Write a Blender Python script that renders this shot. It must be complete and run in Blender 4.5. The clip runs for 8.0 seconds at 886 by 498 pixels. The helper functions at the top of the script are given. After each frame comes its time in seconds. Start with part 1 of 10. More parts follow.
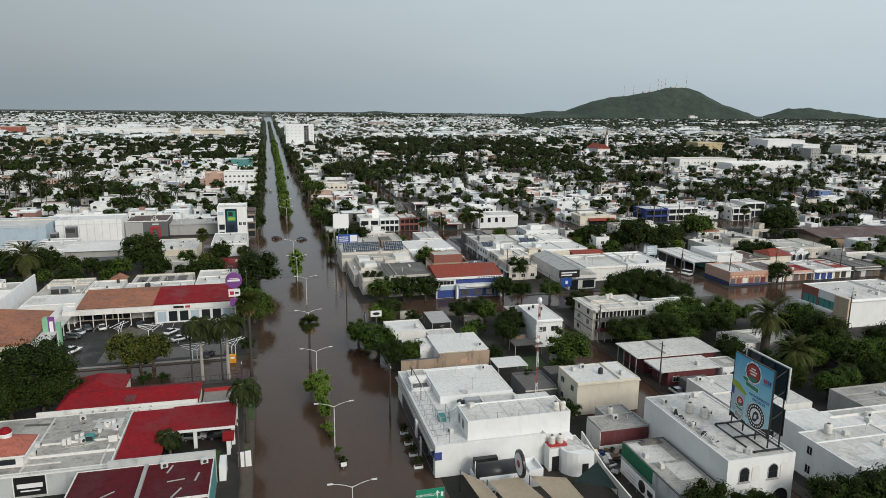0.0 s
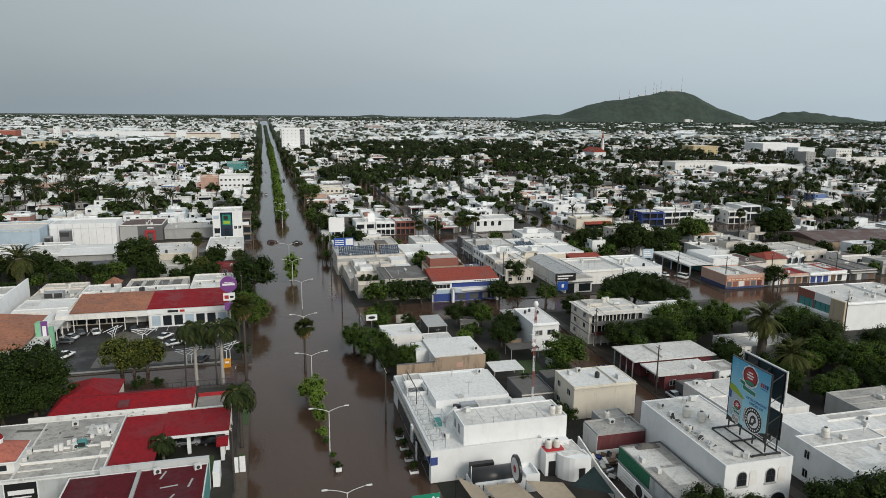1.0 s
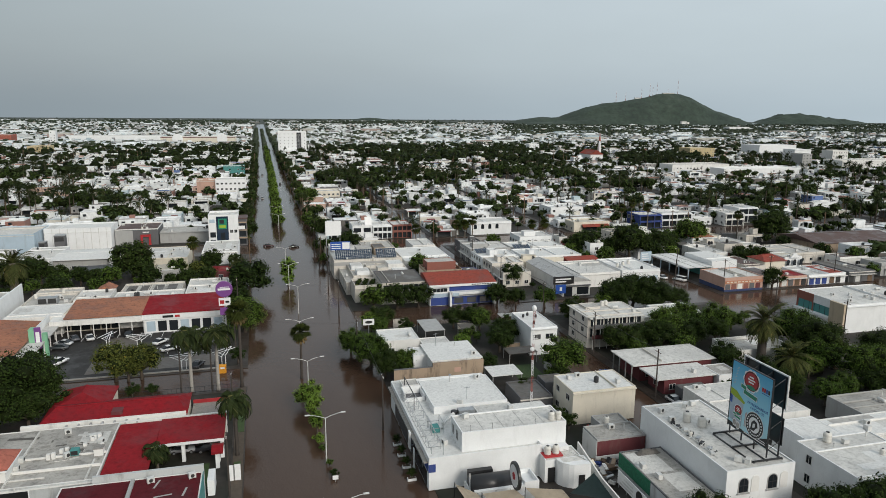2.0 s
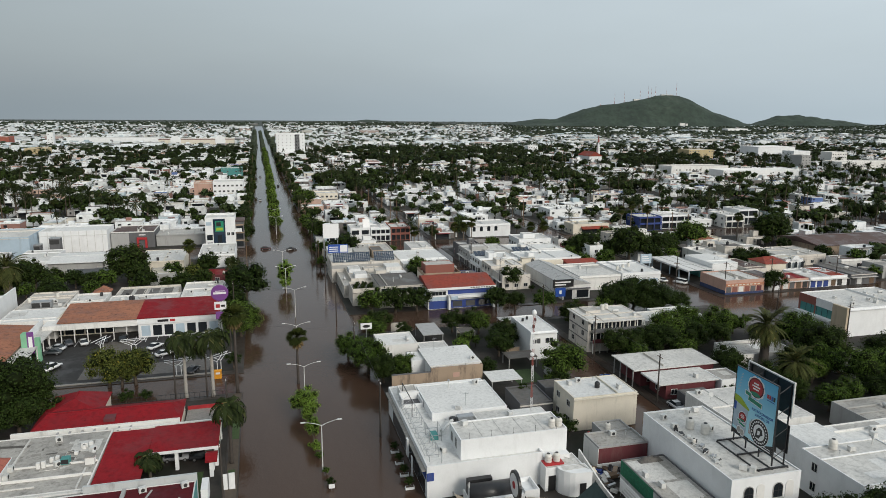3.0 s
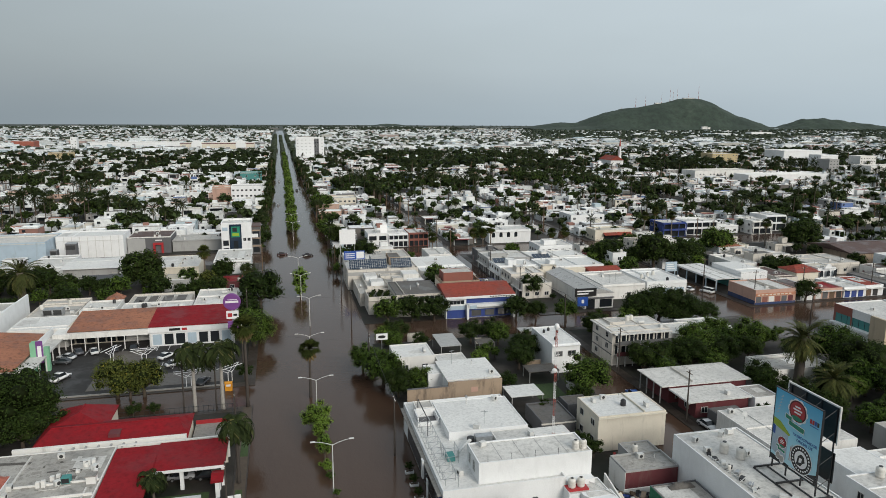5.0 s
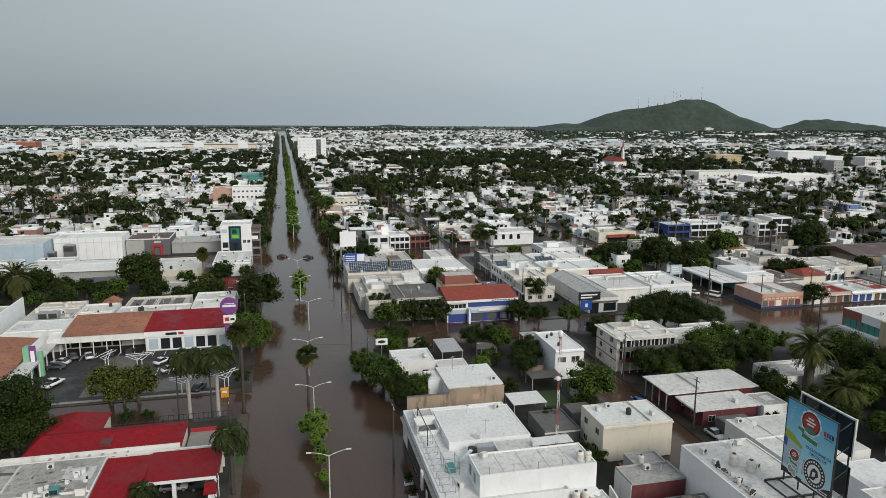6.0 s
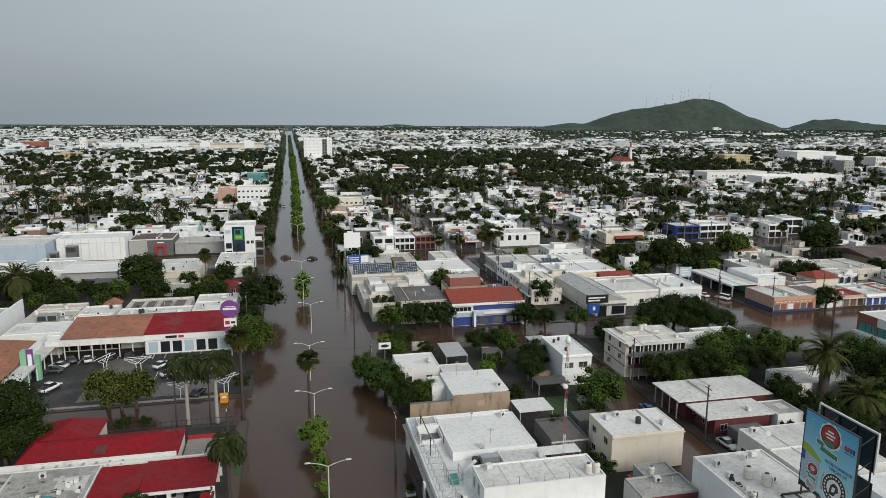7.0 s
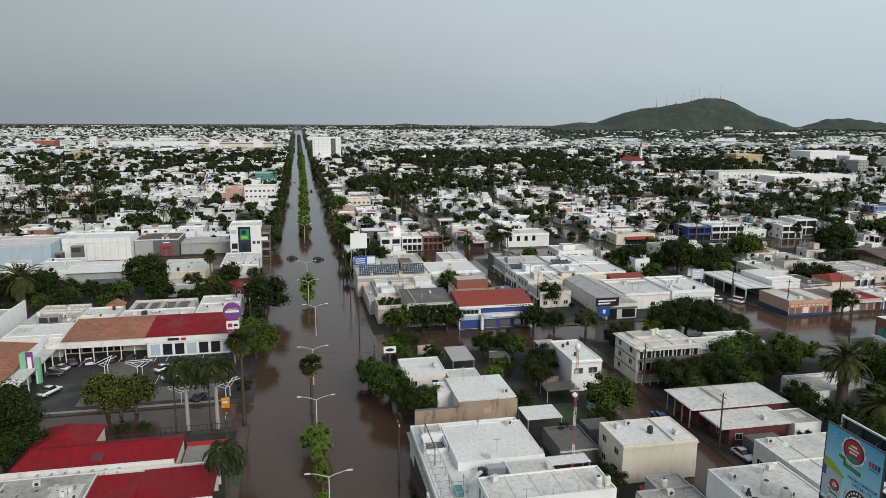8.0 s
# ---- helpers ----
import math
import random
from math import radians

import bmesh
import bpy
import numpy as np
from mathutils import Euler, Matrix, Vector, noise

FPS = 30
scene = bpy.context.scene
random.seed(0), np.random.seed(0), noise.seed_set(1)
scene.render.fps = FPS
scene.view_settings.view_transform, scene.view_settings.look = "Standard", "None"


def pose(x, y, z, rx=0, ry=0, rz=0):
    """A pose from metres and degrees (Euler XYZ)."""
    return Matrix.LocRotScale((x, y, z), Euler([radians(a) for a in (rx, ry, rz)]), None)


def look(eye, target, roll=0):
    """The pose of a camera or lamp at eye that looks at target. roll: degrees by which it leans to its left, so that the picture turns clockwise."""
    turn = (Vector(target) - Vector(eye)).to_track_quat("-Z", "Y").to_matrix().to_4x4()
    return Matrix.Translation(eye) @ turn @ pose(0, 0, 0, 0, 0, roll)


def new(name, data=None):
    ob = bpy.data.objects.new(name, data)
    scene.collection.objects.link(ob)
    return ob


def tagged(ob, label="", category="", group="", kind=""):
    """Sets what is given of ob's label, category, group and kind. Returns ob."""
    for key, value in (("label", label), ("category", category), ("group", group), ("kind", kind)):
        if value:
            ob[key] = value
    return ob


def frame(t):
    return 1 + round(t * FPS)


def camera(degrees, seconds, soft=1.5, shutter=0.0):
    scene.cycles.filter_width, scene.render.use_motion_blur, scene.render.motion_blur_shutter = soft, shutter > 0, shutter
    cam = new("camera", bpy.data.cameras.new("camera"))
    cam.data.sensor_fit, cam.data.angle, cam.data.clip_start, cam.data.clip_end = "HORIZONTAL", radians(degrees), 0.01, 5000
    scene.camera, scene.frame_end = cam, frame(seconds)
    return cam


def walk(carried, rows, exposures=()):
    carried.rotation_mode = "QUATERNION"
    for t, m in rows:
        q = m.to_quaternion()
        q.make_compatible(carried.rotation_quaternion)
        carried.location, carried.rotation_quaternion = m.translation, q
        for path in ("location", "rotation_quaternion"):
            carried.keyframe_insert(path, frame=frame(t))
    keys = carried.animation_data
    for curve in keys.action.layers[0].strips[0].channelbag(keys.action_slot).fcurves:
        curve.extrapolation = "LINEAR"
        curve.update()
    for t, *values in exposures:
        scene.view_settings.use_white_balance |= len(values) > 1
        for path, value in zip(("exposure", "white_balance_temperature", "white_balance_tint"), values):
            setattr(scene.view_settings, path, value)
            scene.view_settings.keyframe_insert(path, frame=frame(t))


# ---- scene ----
cam = camera(65.5, 8.0, 0.6)
EXPOSURES = ((0.0, 0.0), (8.0, 0.0))
PATH = [
    (0, (-2.538, 1.589, 57.161), (-2.053, 3.485, 56.752), 0.6),
    (0.5, (-2.504, 1.729, 57.087), (-2.012, 3.625, 56.684), 0.6),
    (1, (-2.282, 2.141, 57.037), (-1.786, 4.037, 56.638), 0.6),
    (1.5, (-2.154, 2.685, 57.03), (-1.654, 4.58, 56.636), 0.5),
    (3, (-1.37, 5.339, 56.944), (-0.862, 7.235, 56.558), 0.4),
    (3.5, (-1.043, 6.725, 56.923), (-0.548, 8.625, 56.541), 0.4),
    (4, (-0.671, 8.074, 56.915), (-0.191, 9.978, 56.536), 0.4),
    (4.5, (-0.162, 9.46, 56.88), (0.301, 11.369, 56.503), 0.3),
    (6, (1.417, 13.978, 56.878), (1.864, 15.891, 56.505), 0.3),
    (6.5, (2.013, 15.581, 56.843), (2.452, 17.496, 56.47), 0.3),
    (7, (2.609, 17.276, 56.819), (3.038, 19.194, 56.445), 0.3),
    (7.5, (3.197, 18.921, 56.77), (3.614, 20.841, 56.396), 0.3),
    (8, (3.924, 20.561, 56.776), (4.327, 22.484, 56.4), 0.3),
]
walk(cam, [(t, look(eye, aim, roll)) for t, eye, aim, roll in PATH], EXPOSURES)

# light settings: an even overcast, a little brighter to the east
SKY_STRENGTH, SUN_STRENGTH, WATER_BUMP = 1.12, 2.15, 0.42
SKY_LOW, SKY_HIGH = (0.28, 0.335, 0.372), (0.425, 0.475, 0.51)
SKY_LEFT, SKY_RIGHT = 0.75, 1.52


# ---------------------------------------------------------------- light
world = bpy.data.worlds.new("world")
scene.world = world
world.use_nodes = True
wn, wl = world.node_tree.nodes, world.node_tree.links
wn.clear()
w_out = wn.new("ShaderNodeOutputWorld")
w_bg = wn.new("ShaderNodeBackground")
w_bg.inputs["Strength"].default_value = SKY_STRENGTH
w_sky = wn.new("ShaderNodeTexSky")
w_sky.sky_type = "NISHITA"
w_sky.sun_disc = False
w_sky.sun_elevation, w_sky.sun_rotation = radians(28), radians(159)
w_sky.air_density, w_sky.dust_density = 1.5, 4.0
w_tc = wn.new("ShaderNodeTexCoord")
w_xyz = wn.new("ShaderNodeSeparateXYZ")
w_ramp = wn.new("ShaderNodeValToRGB")
w_ramp.color_ramp.elements[0].position, w_ramp.color_ramp.elements[0].color = 0.0, (*SKY_LOW, 1)
w_ramp.color_ramp.elements[1].position, w_ramp.color_ramp.elements[1].color = 0.30, (*SKY_HIGH, 1)
w_noise = wn.new("ShaderNodeTexNoise")
w_noise.inputs["Scale"].default_value, w_noise.inputs["Detail"].default_value = 2.2, 4.0
w_map = wn.new("ShaderNodeMapping")
w_map.inputs["Scale"].default_value = (1, 1, 4)
w_side = wn.new("ShaderNodeMapRange")
w_side.inputs["From Min"].default_value, w_side.inputs["From Max"].default_value = -0.5, 0.9
w_side.inputs["To Min"].default_value, w_side.inputs["To Max"].default_value = SKY_LEFT, SKY_RIGHT
w_cloud = wn.new("ShaderNodeMapRange")
w_cloud.inputs["To Min"].default_value, w_cloud.inputs["To Max"].default_value = 0.9, 1.1
w_m1, w_m2 = wn.new("ShaderNodeMath"), wn.new("ShaderNodeMix")
w_m1.operation = "MULTIPLY"
w_m2.data_type, w_m2.blend_type = "RGBA", "MULTIPLY"
w_m2.inputs["Factor"].default_value = 1.0
w_mix = wn.new("ShaderNodeMix")
w_mix.data_type, w_mix.blend_type = "RGBA", "MIX"
w_mix.inputs["Factor"].default_value = 0.012
wl.new(w_tc.outputs["Generated"], w_xyz.inputs[0])
wl.new(w_xyz.outputs["Z"], w_ramp.inputs[0])
wl.new(w_tc.outputs["Generated"], w_map.inputs[0])
wl.new(w_map.outputs[0], w_noise.inputs["Vector"])
wl.new(w_noise.outputs["Fac"], w_cloud.inputs["Value"])
wl.new(w_xyz.outputs["X"], w_side.inputs["Value"])
wl.new(w_side.outputs[0], w_m1.inputs[0])
wl.new(w_cloud.outputs[0], w_m1.inputs[1])
wl.new(w_ramp.outputs[0], w_m2.inputs["A"])
wl.new(w_m1.outputs[0], w_m2.inputs["B"])
wl.new(w_m2.outputs["Result"], w_mix.inputs["A"])
wl.new(w_sky.outputs[0], w_mix.inputs["B"])
wl.new(w_mix.outputs["Result"], w_bg.inputs["Color"])
wl.new(w_bg.outputs[0], w_out.inputs["Surface"])

sun_data = bpy.data.lights.new("sun", "SUN")
sun_data.energy, sun_data.angle, sun_data.color = SUN_STRENGTH, radians(25), (0.99, 0.94, 0.86)
sun = new("sun", sun_data)
sun.matrix_world = look((95, -160, 140), (0, 90, 0))


# ---------------------------------------------------------------- materials
def material(name, rough=0.8, metal=0.0):
    m = bpy.data.materials.new(name)
    m.use_nodes = True
    n = m.node_tree.nodes
    bsdf = n["Principled BSDF"]
    bsdf.inputs["Roughness"].default_value = rough
    bsdf.inputs["Metallic"].default_value = metal
    return m, n, m.node_tree.links, bsdf


def world_place(n, l, scale):
    g = n.new("ShaderNodeNewGeometry")
    mp = n.new("ShaderNodeMapping")
    mp.inputs["Scale"].default_value = scale
    l.new(g.outputs["Position"], mp.inputs[0])
    return mp.outputs[0]


def noise_of(n, l, vec, scale, detail=4.0, rough=0.6):
    t = n.new("ShaderNodeTexNoise")
    t.inputs["Scale"].default_value, t.inputs["Detail"].default_value, t.inputs["Roughness"].default_value = scale, detail, rough
    l.new(vec, t.inputs["Vector"])
    return t.outputs["Fac"]


def ramp_of(n, l, fac, stops):
    r = n.new("ShaderNodeValToRGB")
    while len(r.color_ramp.elements) < len(stops):
        r.color_ramp.elements.new(0.5)
    for e, (p, c) in zip(r.color_ramp.elements, stops):
        e.position, e.color = p, (*c, 1)
    l.new(fac, r.inputs[0])
    return r.outputs[0]


def mixed(n, l, fac, a, b, blend="MIX"):
    m = n.new("ShaderNodeMix")
    m.data_type, m.blend_type = "RGBA", blend
    for key, v in (("Factor", fac), ("A", a), ("B", b)):
        if isinstance(v, (int, float)):
            m.inputs[key].default_value = v
        elif isinstance(v, tuple):
            m.inputs[key].default_value = (*v, 1)
        else:
            l.new(v, m.inputs[key])
    return m.outputs["Result"]


def bumped(n, l, bsdf, fac, strength, distance=0.05):
    b = n.new("ShaderNodeBump")
    b.inputs["Strength"].default_value, b.inputs["Distance"].default_value = strength, distance
    l.new(fac, b.inputs["Height"])
    l.new(b.outputs[0], bsdf.inputs["Normal"])


def plaster(name, col, dirt=(0.16, 0.14, 0.12), amount=0.55, rough=0.85):
    """Painted render with damp streaks that run down and blotches."""
    m, n, l, b = material(name, rough)
    streak = noise_of(n, l, world_place(n, l, (0.55, 0.55, 0.12)), 1.0, 7.0, 0.72)
    blotch = noise_of(n, l, world_place(n, l, (0.35, 0.35, 0.35)), 1.0, 5.0)
    grain = noise_of(n, l, world_place(n, l, (9, 9, 9)), 1.0, 2.0)
    k = ramp_of(n, l, streak, [(0.52, (0, 0, 0)), (0.80, (amount, amount, amount))])
    c = mixed(n, l, k, col, dirt)
    c = mixed(n, l, ramp_of(n, l, blotch, [(0.42, (0, 0, 0)), (0.75, (0.35, 0.35, 0.35))]), c, tuple(v * 0.72 for v in col))
    c = mixed(n, l, 0.12, c, ramp_of(n, l, grain, [(0.3, (0.3, 0.3, 0.3)), (0.7, (1, 1, 1))]), "MULTIPLY")
    l.new(c, b.inputs["Base Color"])
    bumped(n, l, b, grain, 0.25, 0.02)
    return m


def roofing(name, col, dark=(0.20, 0.19, 0.17), amount=0.8, rough=0.7, spec=0.5):
    """A flat roof's coat: ponding stains, patches and fine dirt."""
    m, n, l, b = material(name, rough)
    pond = noise_of(n, l, world_place(n, l, (0.16, 0.16, 0.16)), 1.0, 7.0, 0.65)
    spots = noise_of(n, l, world_place(n, l, (1.1, 1.1, 1.1)), 1.0, 5.0, 0.7)
    fine = noise_of(n, l, world_place(n, l, (1.9, 1.9, 1.9)), 1.0, 6.0, 0.75)
    a = amount
    c = mixed(n, l, ramp_of(n, l, pond, [(0.42, (0, 0, 0)), (0.66, (a * 0.6, a * 0.6, a * 0.6))]), col, dark)
    c = mixed(n, l, ramp_of(n, l, spots, [(0.50, (0, 0, 0)), (0.74, (a * 0.85, a * 0.85, a * 0.85))]), c, tuple(v * 0.72 for v in dark))
    c = mixed(n, l, 0.34, c, ramp_of(n, l, fine, [(0.34, (0.35, 0.35, 0.35)), (0.54, (1, 1, 1))]), "MULTIPLY")
    b.inputs["Specular IOR Level"].default_value = spec
    l.new(c, b.inputs["Base Color"])
    l.new(ramp_of(n, l, pond, [(0.45, (rough, rough, rough)), (0.6, (rough * 0.55,) * 3)]), b.inputs["Roughness"])
    bumped(n, l, b, spots, 0.3, 0.03)
    return m


def plain(name, col, rough=0.6, metal=0.0, var=0.25, scale=1.5):
    m, n, l, b = material(name, rough, metal)
    f = noise_of(n, l, world_place(n, l, (scale,) * 3), 1.0, 5.0, 0.7)
    c = ramp_of(n, l, f, [(0.3, tuple(v * (1 - var) for v in col)), (0.7, tuple(min(1, v * (1 + var * 0.4)) for v in col))])
    l.new(c, b.inputs["Base Color"])
    return m


def foliage(name, dark, light, tip):
    m, n, l, b = material(name, 0.7)
    g = n.new("ShaderNodeNewGeometry")
    c = ramp_of(n, l, g.outputs["Random Per Island"], [(0.0, dark), (0.55, light), (0.93, light), (1.0, tip)])
    o = n.new("ShaderNodeObjectInfo")
    c = mixed(n, l, 0.5, c, ramp_of(n, l, o.outputs["Random"], [(0.0, (0.55, 0.6, 0.55)), (1.0, (1.3, 1.2, 1.0))]), "MULTIPLY")
    l.new(c, b.inputs["Base Color"])
    b.inputs["Specular IOR Level"].default_value = 0.06
    return m


def by_island(name, stops, rough=0.8, stain=0.5, scale=0.3):
    """Each joined piece takes a colour of its own from the stops."""
    m, n, l, b = material(name, rough)
    g = n.new("ShaderNodeNewGeometry")
    r = n.new("ShaderNodeValToRGB")
    r.color_ramp.interpolation = "CONSTANT"
    while len(r.color_ramp.elements) < len(stops):
        r.color_ramp.elements.new(0.5)
    for e, (p, c) in zip(r.color_ramp.elements, stops):
        e.position, e.color = p, (*c, 1)
    l.new(g.outputs["Random Per Island"], r.inputs[0])
    f = noise_of(n, l, world_place(n, l, (scale,) * 3), 1.0, 6.0, 0.7)
    k = ramp_of(n, l, f, [(0.45, (0, 0, 0)), (0.75, (stain, stain, stain))])
    l.new(mixed(n, l, k, r.outputs[0], (0.12, 0.11, 0.10)), b.inputs["Base Color"])
    return m


M = {}
M["white"] = plaster("white_paint", (0.76, 0.75, 0.72))
M["clean"] = plaster("fresh_white_paint", (0.80, 0.81, 0.81), amount=0.2)
M["cream"] = plaster("cream_paint", (0.70, 0.645, 0.54))
M["beige"] = plaster("beige_paint", (0.52, 0.43, 0.31))
M["net_green"] = plain("green_shade_net", (0.02, 0.16, 0.085), 0.85, var=0.4, scale=3.0)
M["pale_render"] = plaster("stained_pale_render", (0.50, 0.52, 0.52), amount=0.9)
M["grey"] = plaster("grey_render", (0.38, 0.38, 0.37))
M["dgrey"] = plaster("dark_grey_render", (0.12, 0.12, 0.125))
M["brown"] = plaster("bare_brown_render", (0.37, 0.28, 0.20), (0.07, 0.055, 0.045), 1.4)
M["pink"] = plaster("salmon_paint", (0.52, 0.33, 0.26))
M["maroon"] = plaster("maroon_paint", (0.13, 0.03, 0.035))
M["teal"] = plaster("teal_paint", (0.07, 0.26, 0.25))
M["blue"] = plaster("blue_paint", (0.03, 0.06, 0.24))
M["sky"] = plaster("pale_blue_paint", (0.42, 0.52, 0.60))
M["green"] = plaster("pale_green_paint", (0.22, 0.48, 0.30), amount=0.3)
M["brick"] = plaster("brick_red_paint", (0.27, 0.10, 0.075))
M["orange"] = plaster("orange_paint", (0.50, 0.22, 0.13))
M["r_white"] = roofing("white_roof_coat", (0.66, 0.645, 0.61), (0.30, 0.285, 0.26), 0.75)
M["r_clean"] = roofing("fresh_white_roof_coat", (0.73, 0.725, 0.70), (0.46, 0.44, 0.41), 0.42)
M["r_grey"] = roofing("grey_roof_coat", (0.52, 0.50, 0.46), (0.22, 0.20, 0.18), 0.9)
M["r_weather"] = roofing("weathered_roof_coat", (0.43, 0.41, 0.375), (0.13, 0.12, 0.105), 1.0)
M["r_dark"] = roofing("old_dark_roof", (0.12, 0.108, 0.095), (0.04, 0.036, 0.032))
M["r_cream"] = roofing("cream_roof_coat", (0.60, 0.55, 0.45))
M["r_red"] = roofing("red_roof_membrane", (0.26, 0.012, 0.018), (0.11, 0.010, 0.012), 0.8, 0.8, 0.15)
M["r_dkred"] = roofing("dark_red_roof", (0.098, 0.009, 0.014), (0.035, 0.008, 0.01), 0.8, 0.75, 0.15)
M["r_terra"] = roofing("terracotta_tile", (0.38, 0.165, 0.10), (0.11, 0.05, 0.038), 1.0, 0.85, 0.2)
M["r_pink"] = roofing("faded_rose_tile", (0.42, 0.14, 0.10), (0.13, 0.05, 0.04), 0.9, 0.85, 0.2)
M["r_brick"] = roofing("faded_brick_roof", (0.30, 0.065, 0.045), (0.12, 0.04, 0.03), 0.9, 0.85, 0.15)
M["grimy"] = plaster("grimy_white_paint", (0.64, 0.60, 0.54), (0.10, 0.085, 0.07), 1.3)
M["r_brown"] = roofing("brown_roof", (0.10, 0.056, 0.046), (0.05, 0.032, 0.028))
M["r_metal"] = roofing("grey_sheet_roof", (0.40, 0.40, 0.39), (0.2, 0.18, 0.16), 0.6, 0.45)
M["metal"] = plain("galvanised_steel", (0.45, 0.46, 0.47), 0.4, 0.7)
M["dark_metal"] = plain("dark_steel", (0.03, 0.03, 0.032), 0.5, 0.3)
M["pale_metal"] = plain("pale_painted_steel", (0.62, 0.62, 0.60), 0.5)
M["concrete"] = roofing("concrete", (0.33, 0.31, 0.28), (0.12, 0.11, 0.10), 0.8)
M["wood"] = plain("weathered_wood", (0.14, 0.09, 0.055), 0.8)
M["pole"] = plain("weathered_pole", (0.055, 0.045, 0.038), 0.85, scale=2)
M["bark"] = plain("bark", (0.085, 0.066, 0.05), 0.9, scale=6)
M["palm_bark"] = plain("palm_bark", (0.15, 0.125, 0.10), 0.9, scale=5)
M["pale_bark"] = plain("whitewashed_trunk", (0.34, 0.32, 0.29), 0.85, scale=4)
M["tank"] = plain("tank_plastic", (0.66, 0.64, 0.59), 0.45, var=0.15)
M["tank_dark"] = plain("black_tank_plastic", (0.025, 0.025, 0.027), 0.4)
M["casing"] = plain("unit_casing", (0.62, 0.62, 0.60), 0.5, var=0.2)
M["grille"] = plain("grille_black", (0.03, 0.03, 0.03), 0.6)
M["sail"] = plain("beige_shade_cloth", (0.62, 0.53, 0.41), 0.9, var=0.12)
M["sail_dark"] = plain("dark_green_shade_cloth", (0.03, 0.055, 0.055), 0.9, var=0.2)
M["red"] = plain("red_sheet", (0.40, 0.025, 0.03), 0.5)
M["yellow"] = plain("yellow_paint", (0.70, 0.30, 0.02), 0.5)
M["tyre"] = plain("tyre_rubber", (0.02, 0.02, 0.02), 0.85)
M["rim"] = plain("wheel_alloy", (0.35, 0.35, 0.36), 0.35, 0.8)
M["soil"] = plain("damp_soil", (0.085, 0.065, 0.048), 0.9)
M["lamp_glass"] = plain("lamp_lens", (0.7, 0.7, 0.68), 0.3)
M["purple"] = plain("purple_sign", (0.18, 0.06, 0.24), 0.4, var=0.1)
M["sign_white"] = plain("sign_white", (0.78, 0.78, 0.78), 0.4, var=0.08)
M["sign_black"] = plain("sign_black", (0.015, 0.015, 0.016), 0.4)
M["sign_green"] = plain("sign_green", (0.01, 0.22, 0.13), 0.4, var=0.08)
M["sign_blue"] = plain("sign_blue", (0.02, 0.08, 0.35), 0.4)
M["lime"] = plain("lime_green", (0.30, 0.42, 0.03), 0.5, var=0.1)
M["leaf_dark"] = foliage("leaf_dark", (0.014, 0.026, 0.007), (0.030, 0.050, 0.012), (0.056, 0.085, 0.022))
M["leaf"] = foliage("leaf", (0.034, 0.060, 0.012), (0.072, 0.120, 0.023), (0.13, 0.19, 0.04))
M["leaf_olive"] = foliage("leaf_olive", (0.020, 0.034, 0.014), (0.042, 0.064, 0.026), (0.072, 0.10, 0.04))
M["dull_blue"] = plaster("worn_blue_paint", (0.035, 0.055, 0.14))
M["leaf_bright"] = foliage("leaf_bright", (0.062, 0.11, 0.018), (0.13, 0.21, 0.035), (0.22, 0.30, 0.06))
M["leaf_yellow"] = foliage("leaf_yellow", (0.035, 0.045, 0.011), (0.10, 0.118, 0.03), (0.27, 0.21, 0.035))
# distance haze put into the leaf colour: muted, bluish grey-green
M["leaf_hazed"] = foliage("leaf_hazed", (0.026, 0.036, 0.025), (0.046, 0.060, 0.042), (0.070, 0.085, 0.062))
# core lumps: shade between the leaves, put in as a near-black green
M["crown_shade"] = foliage("shaded_crown_core", (0.006, 0.009, 0.003), (0.012, 0.018, 0.005), (0.022, 0.028, 0.009))
M["frond"] = foliage("palm_frond", (0.010, 0.016, 0.006), (0.034, 0.047, 0.016), (0.13, 0.12, 0.05))
M["frond_olive"] = foliage("olive_frond", (0.022, 0.027, 0.010), (0.07, 0.08, 0.027), (0.19, 0.15, 0.055))
M["frond_fan"] = foliage("fan_frond", (0.020, 0.027, 0.008), (0.056, 0.072, 0.020), (0.16, 0.14, 0.05))
M["frond_dry"] = foliage("dry_frond", (0.09, 0.06, 0.03), (0.19, 0.14, 0.07), (0.28, 0.21, 0.10))
M["grass"] = plain("grass", (0.045, 0.08, 0.022), 0.9, var=0.5, scale=3)

M["yellow_wall"] = plaster("yellow_paint_wall", (0.52, 0.42, 0.24))
M["mast_red"] = plain("mast_red", (0.35, 0.08, 0.06), 0.6)
# the billboard's printed sky: deep blue above, pale below
gm, gn, gl, gb = material("printed_sky", 0.4)
gg = gn.new("ShaderNodeNewGeometry")
gx = gn.new("ShaderNodeSeparateXYZ")
gr2 = gn.new("ShaderNodeMapRange")
gr2.inputs["From Min"].default_value, gr2.inputs["From Max"].default_value = 9.5, 20.5
gl.new(gg.outputs["Position"], gx.inputs[0])
gl.new(gx.outputs["Z"], gr2.inputs["Value"])
gl.new(ramp_of(gn, gl, gr2.outputs[0], [(0.0, (0.50, 0.74, 0.80)), (0.45, (0.30, 0.64, 0.78)), (1.0, (0.05, 0.36, 0.62))]), gb.inputs["Base Color"])
M["sky_print"] = gm

gm, gn, gl, gb = material("dark_window_glass", 0.08)
gb.inputs["Base Color"].default_value = (0.018, 0.022, 0.026, 1)
M["glass"] = gm
gm, gn, gl, gb = material("tinted_blue_glass", 0.1)
gb.inputs["Base Color"].default_value = (0.02, 0.035, 0.06, 1)
M["solar"] = gm

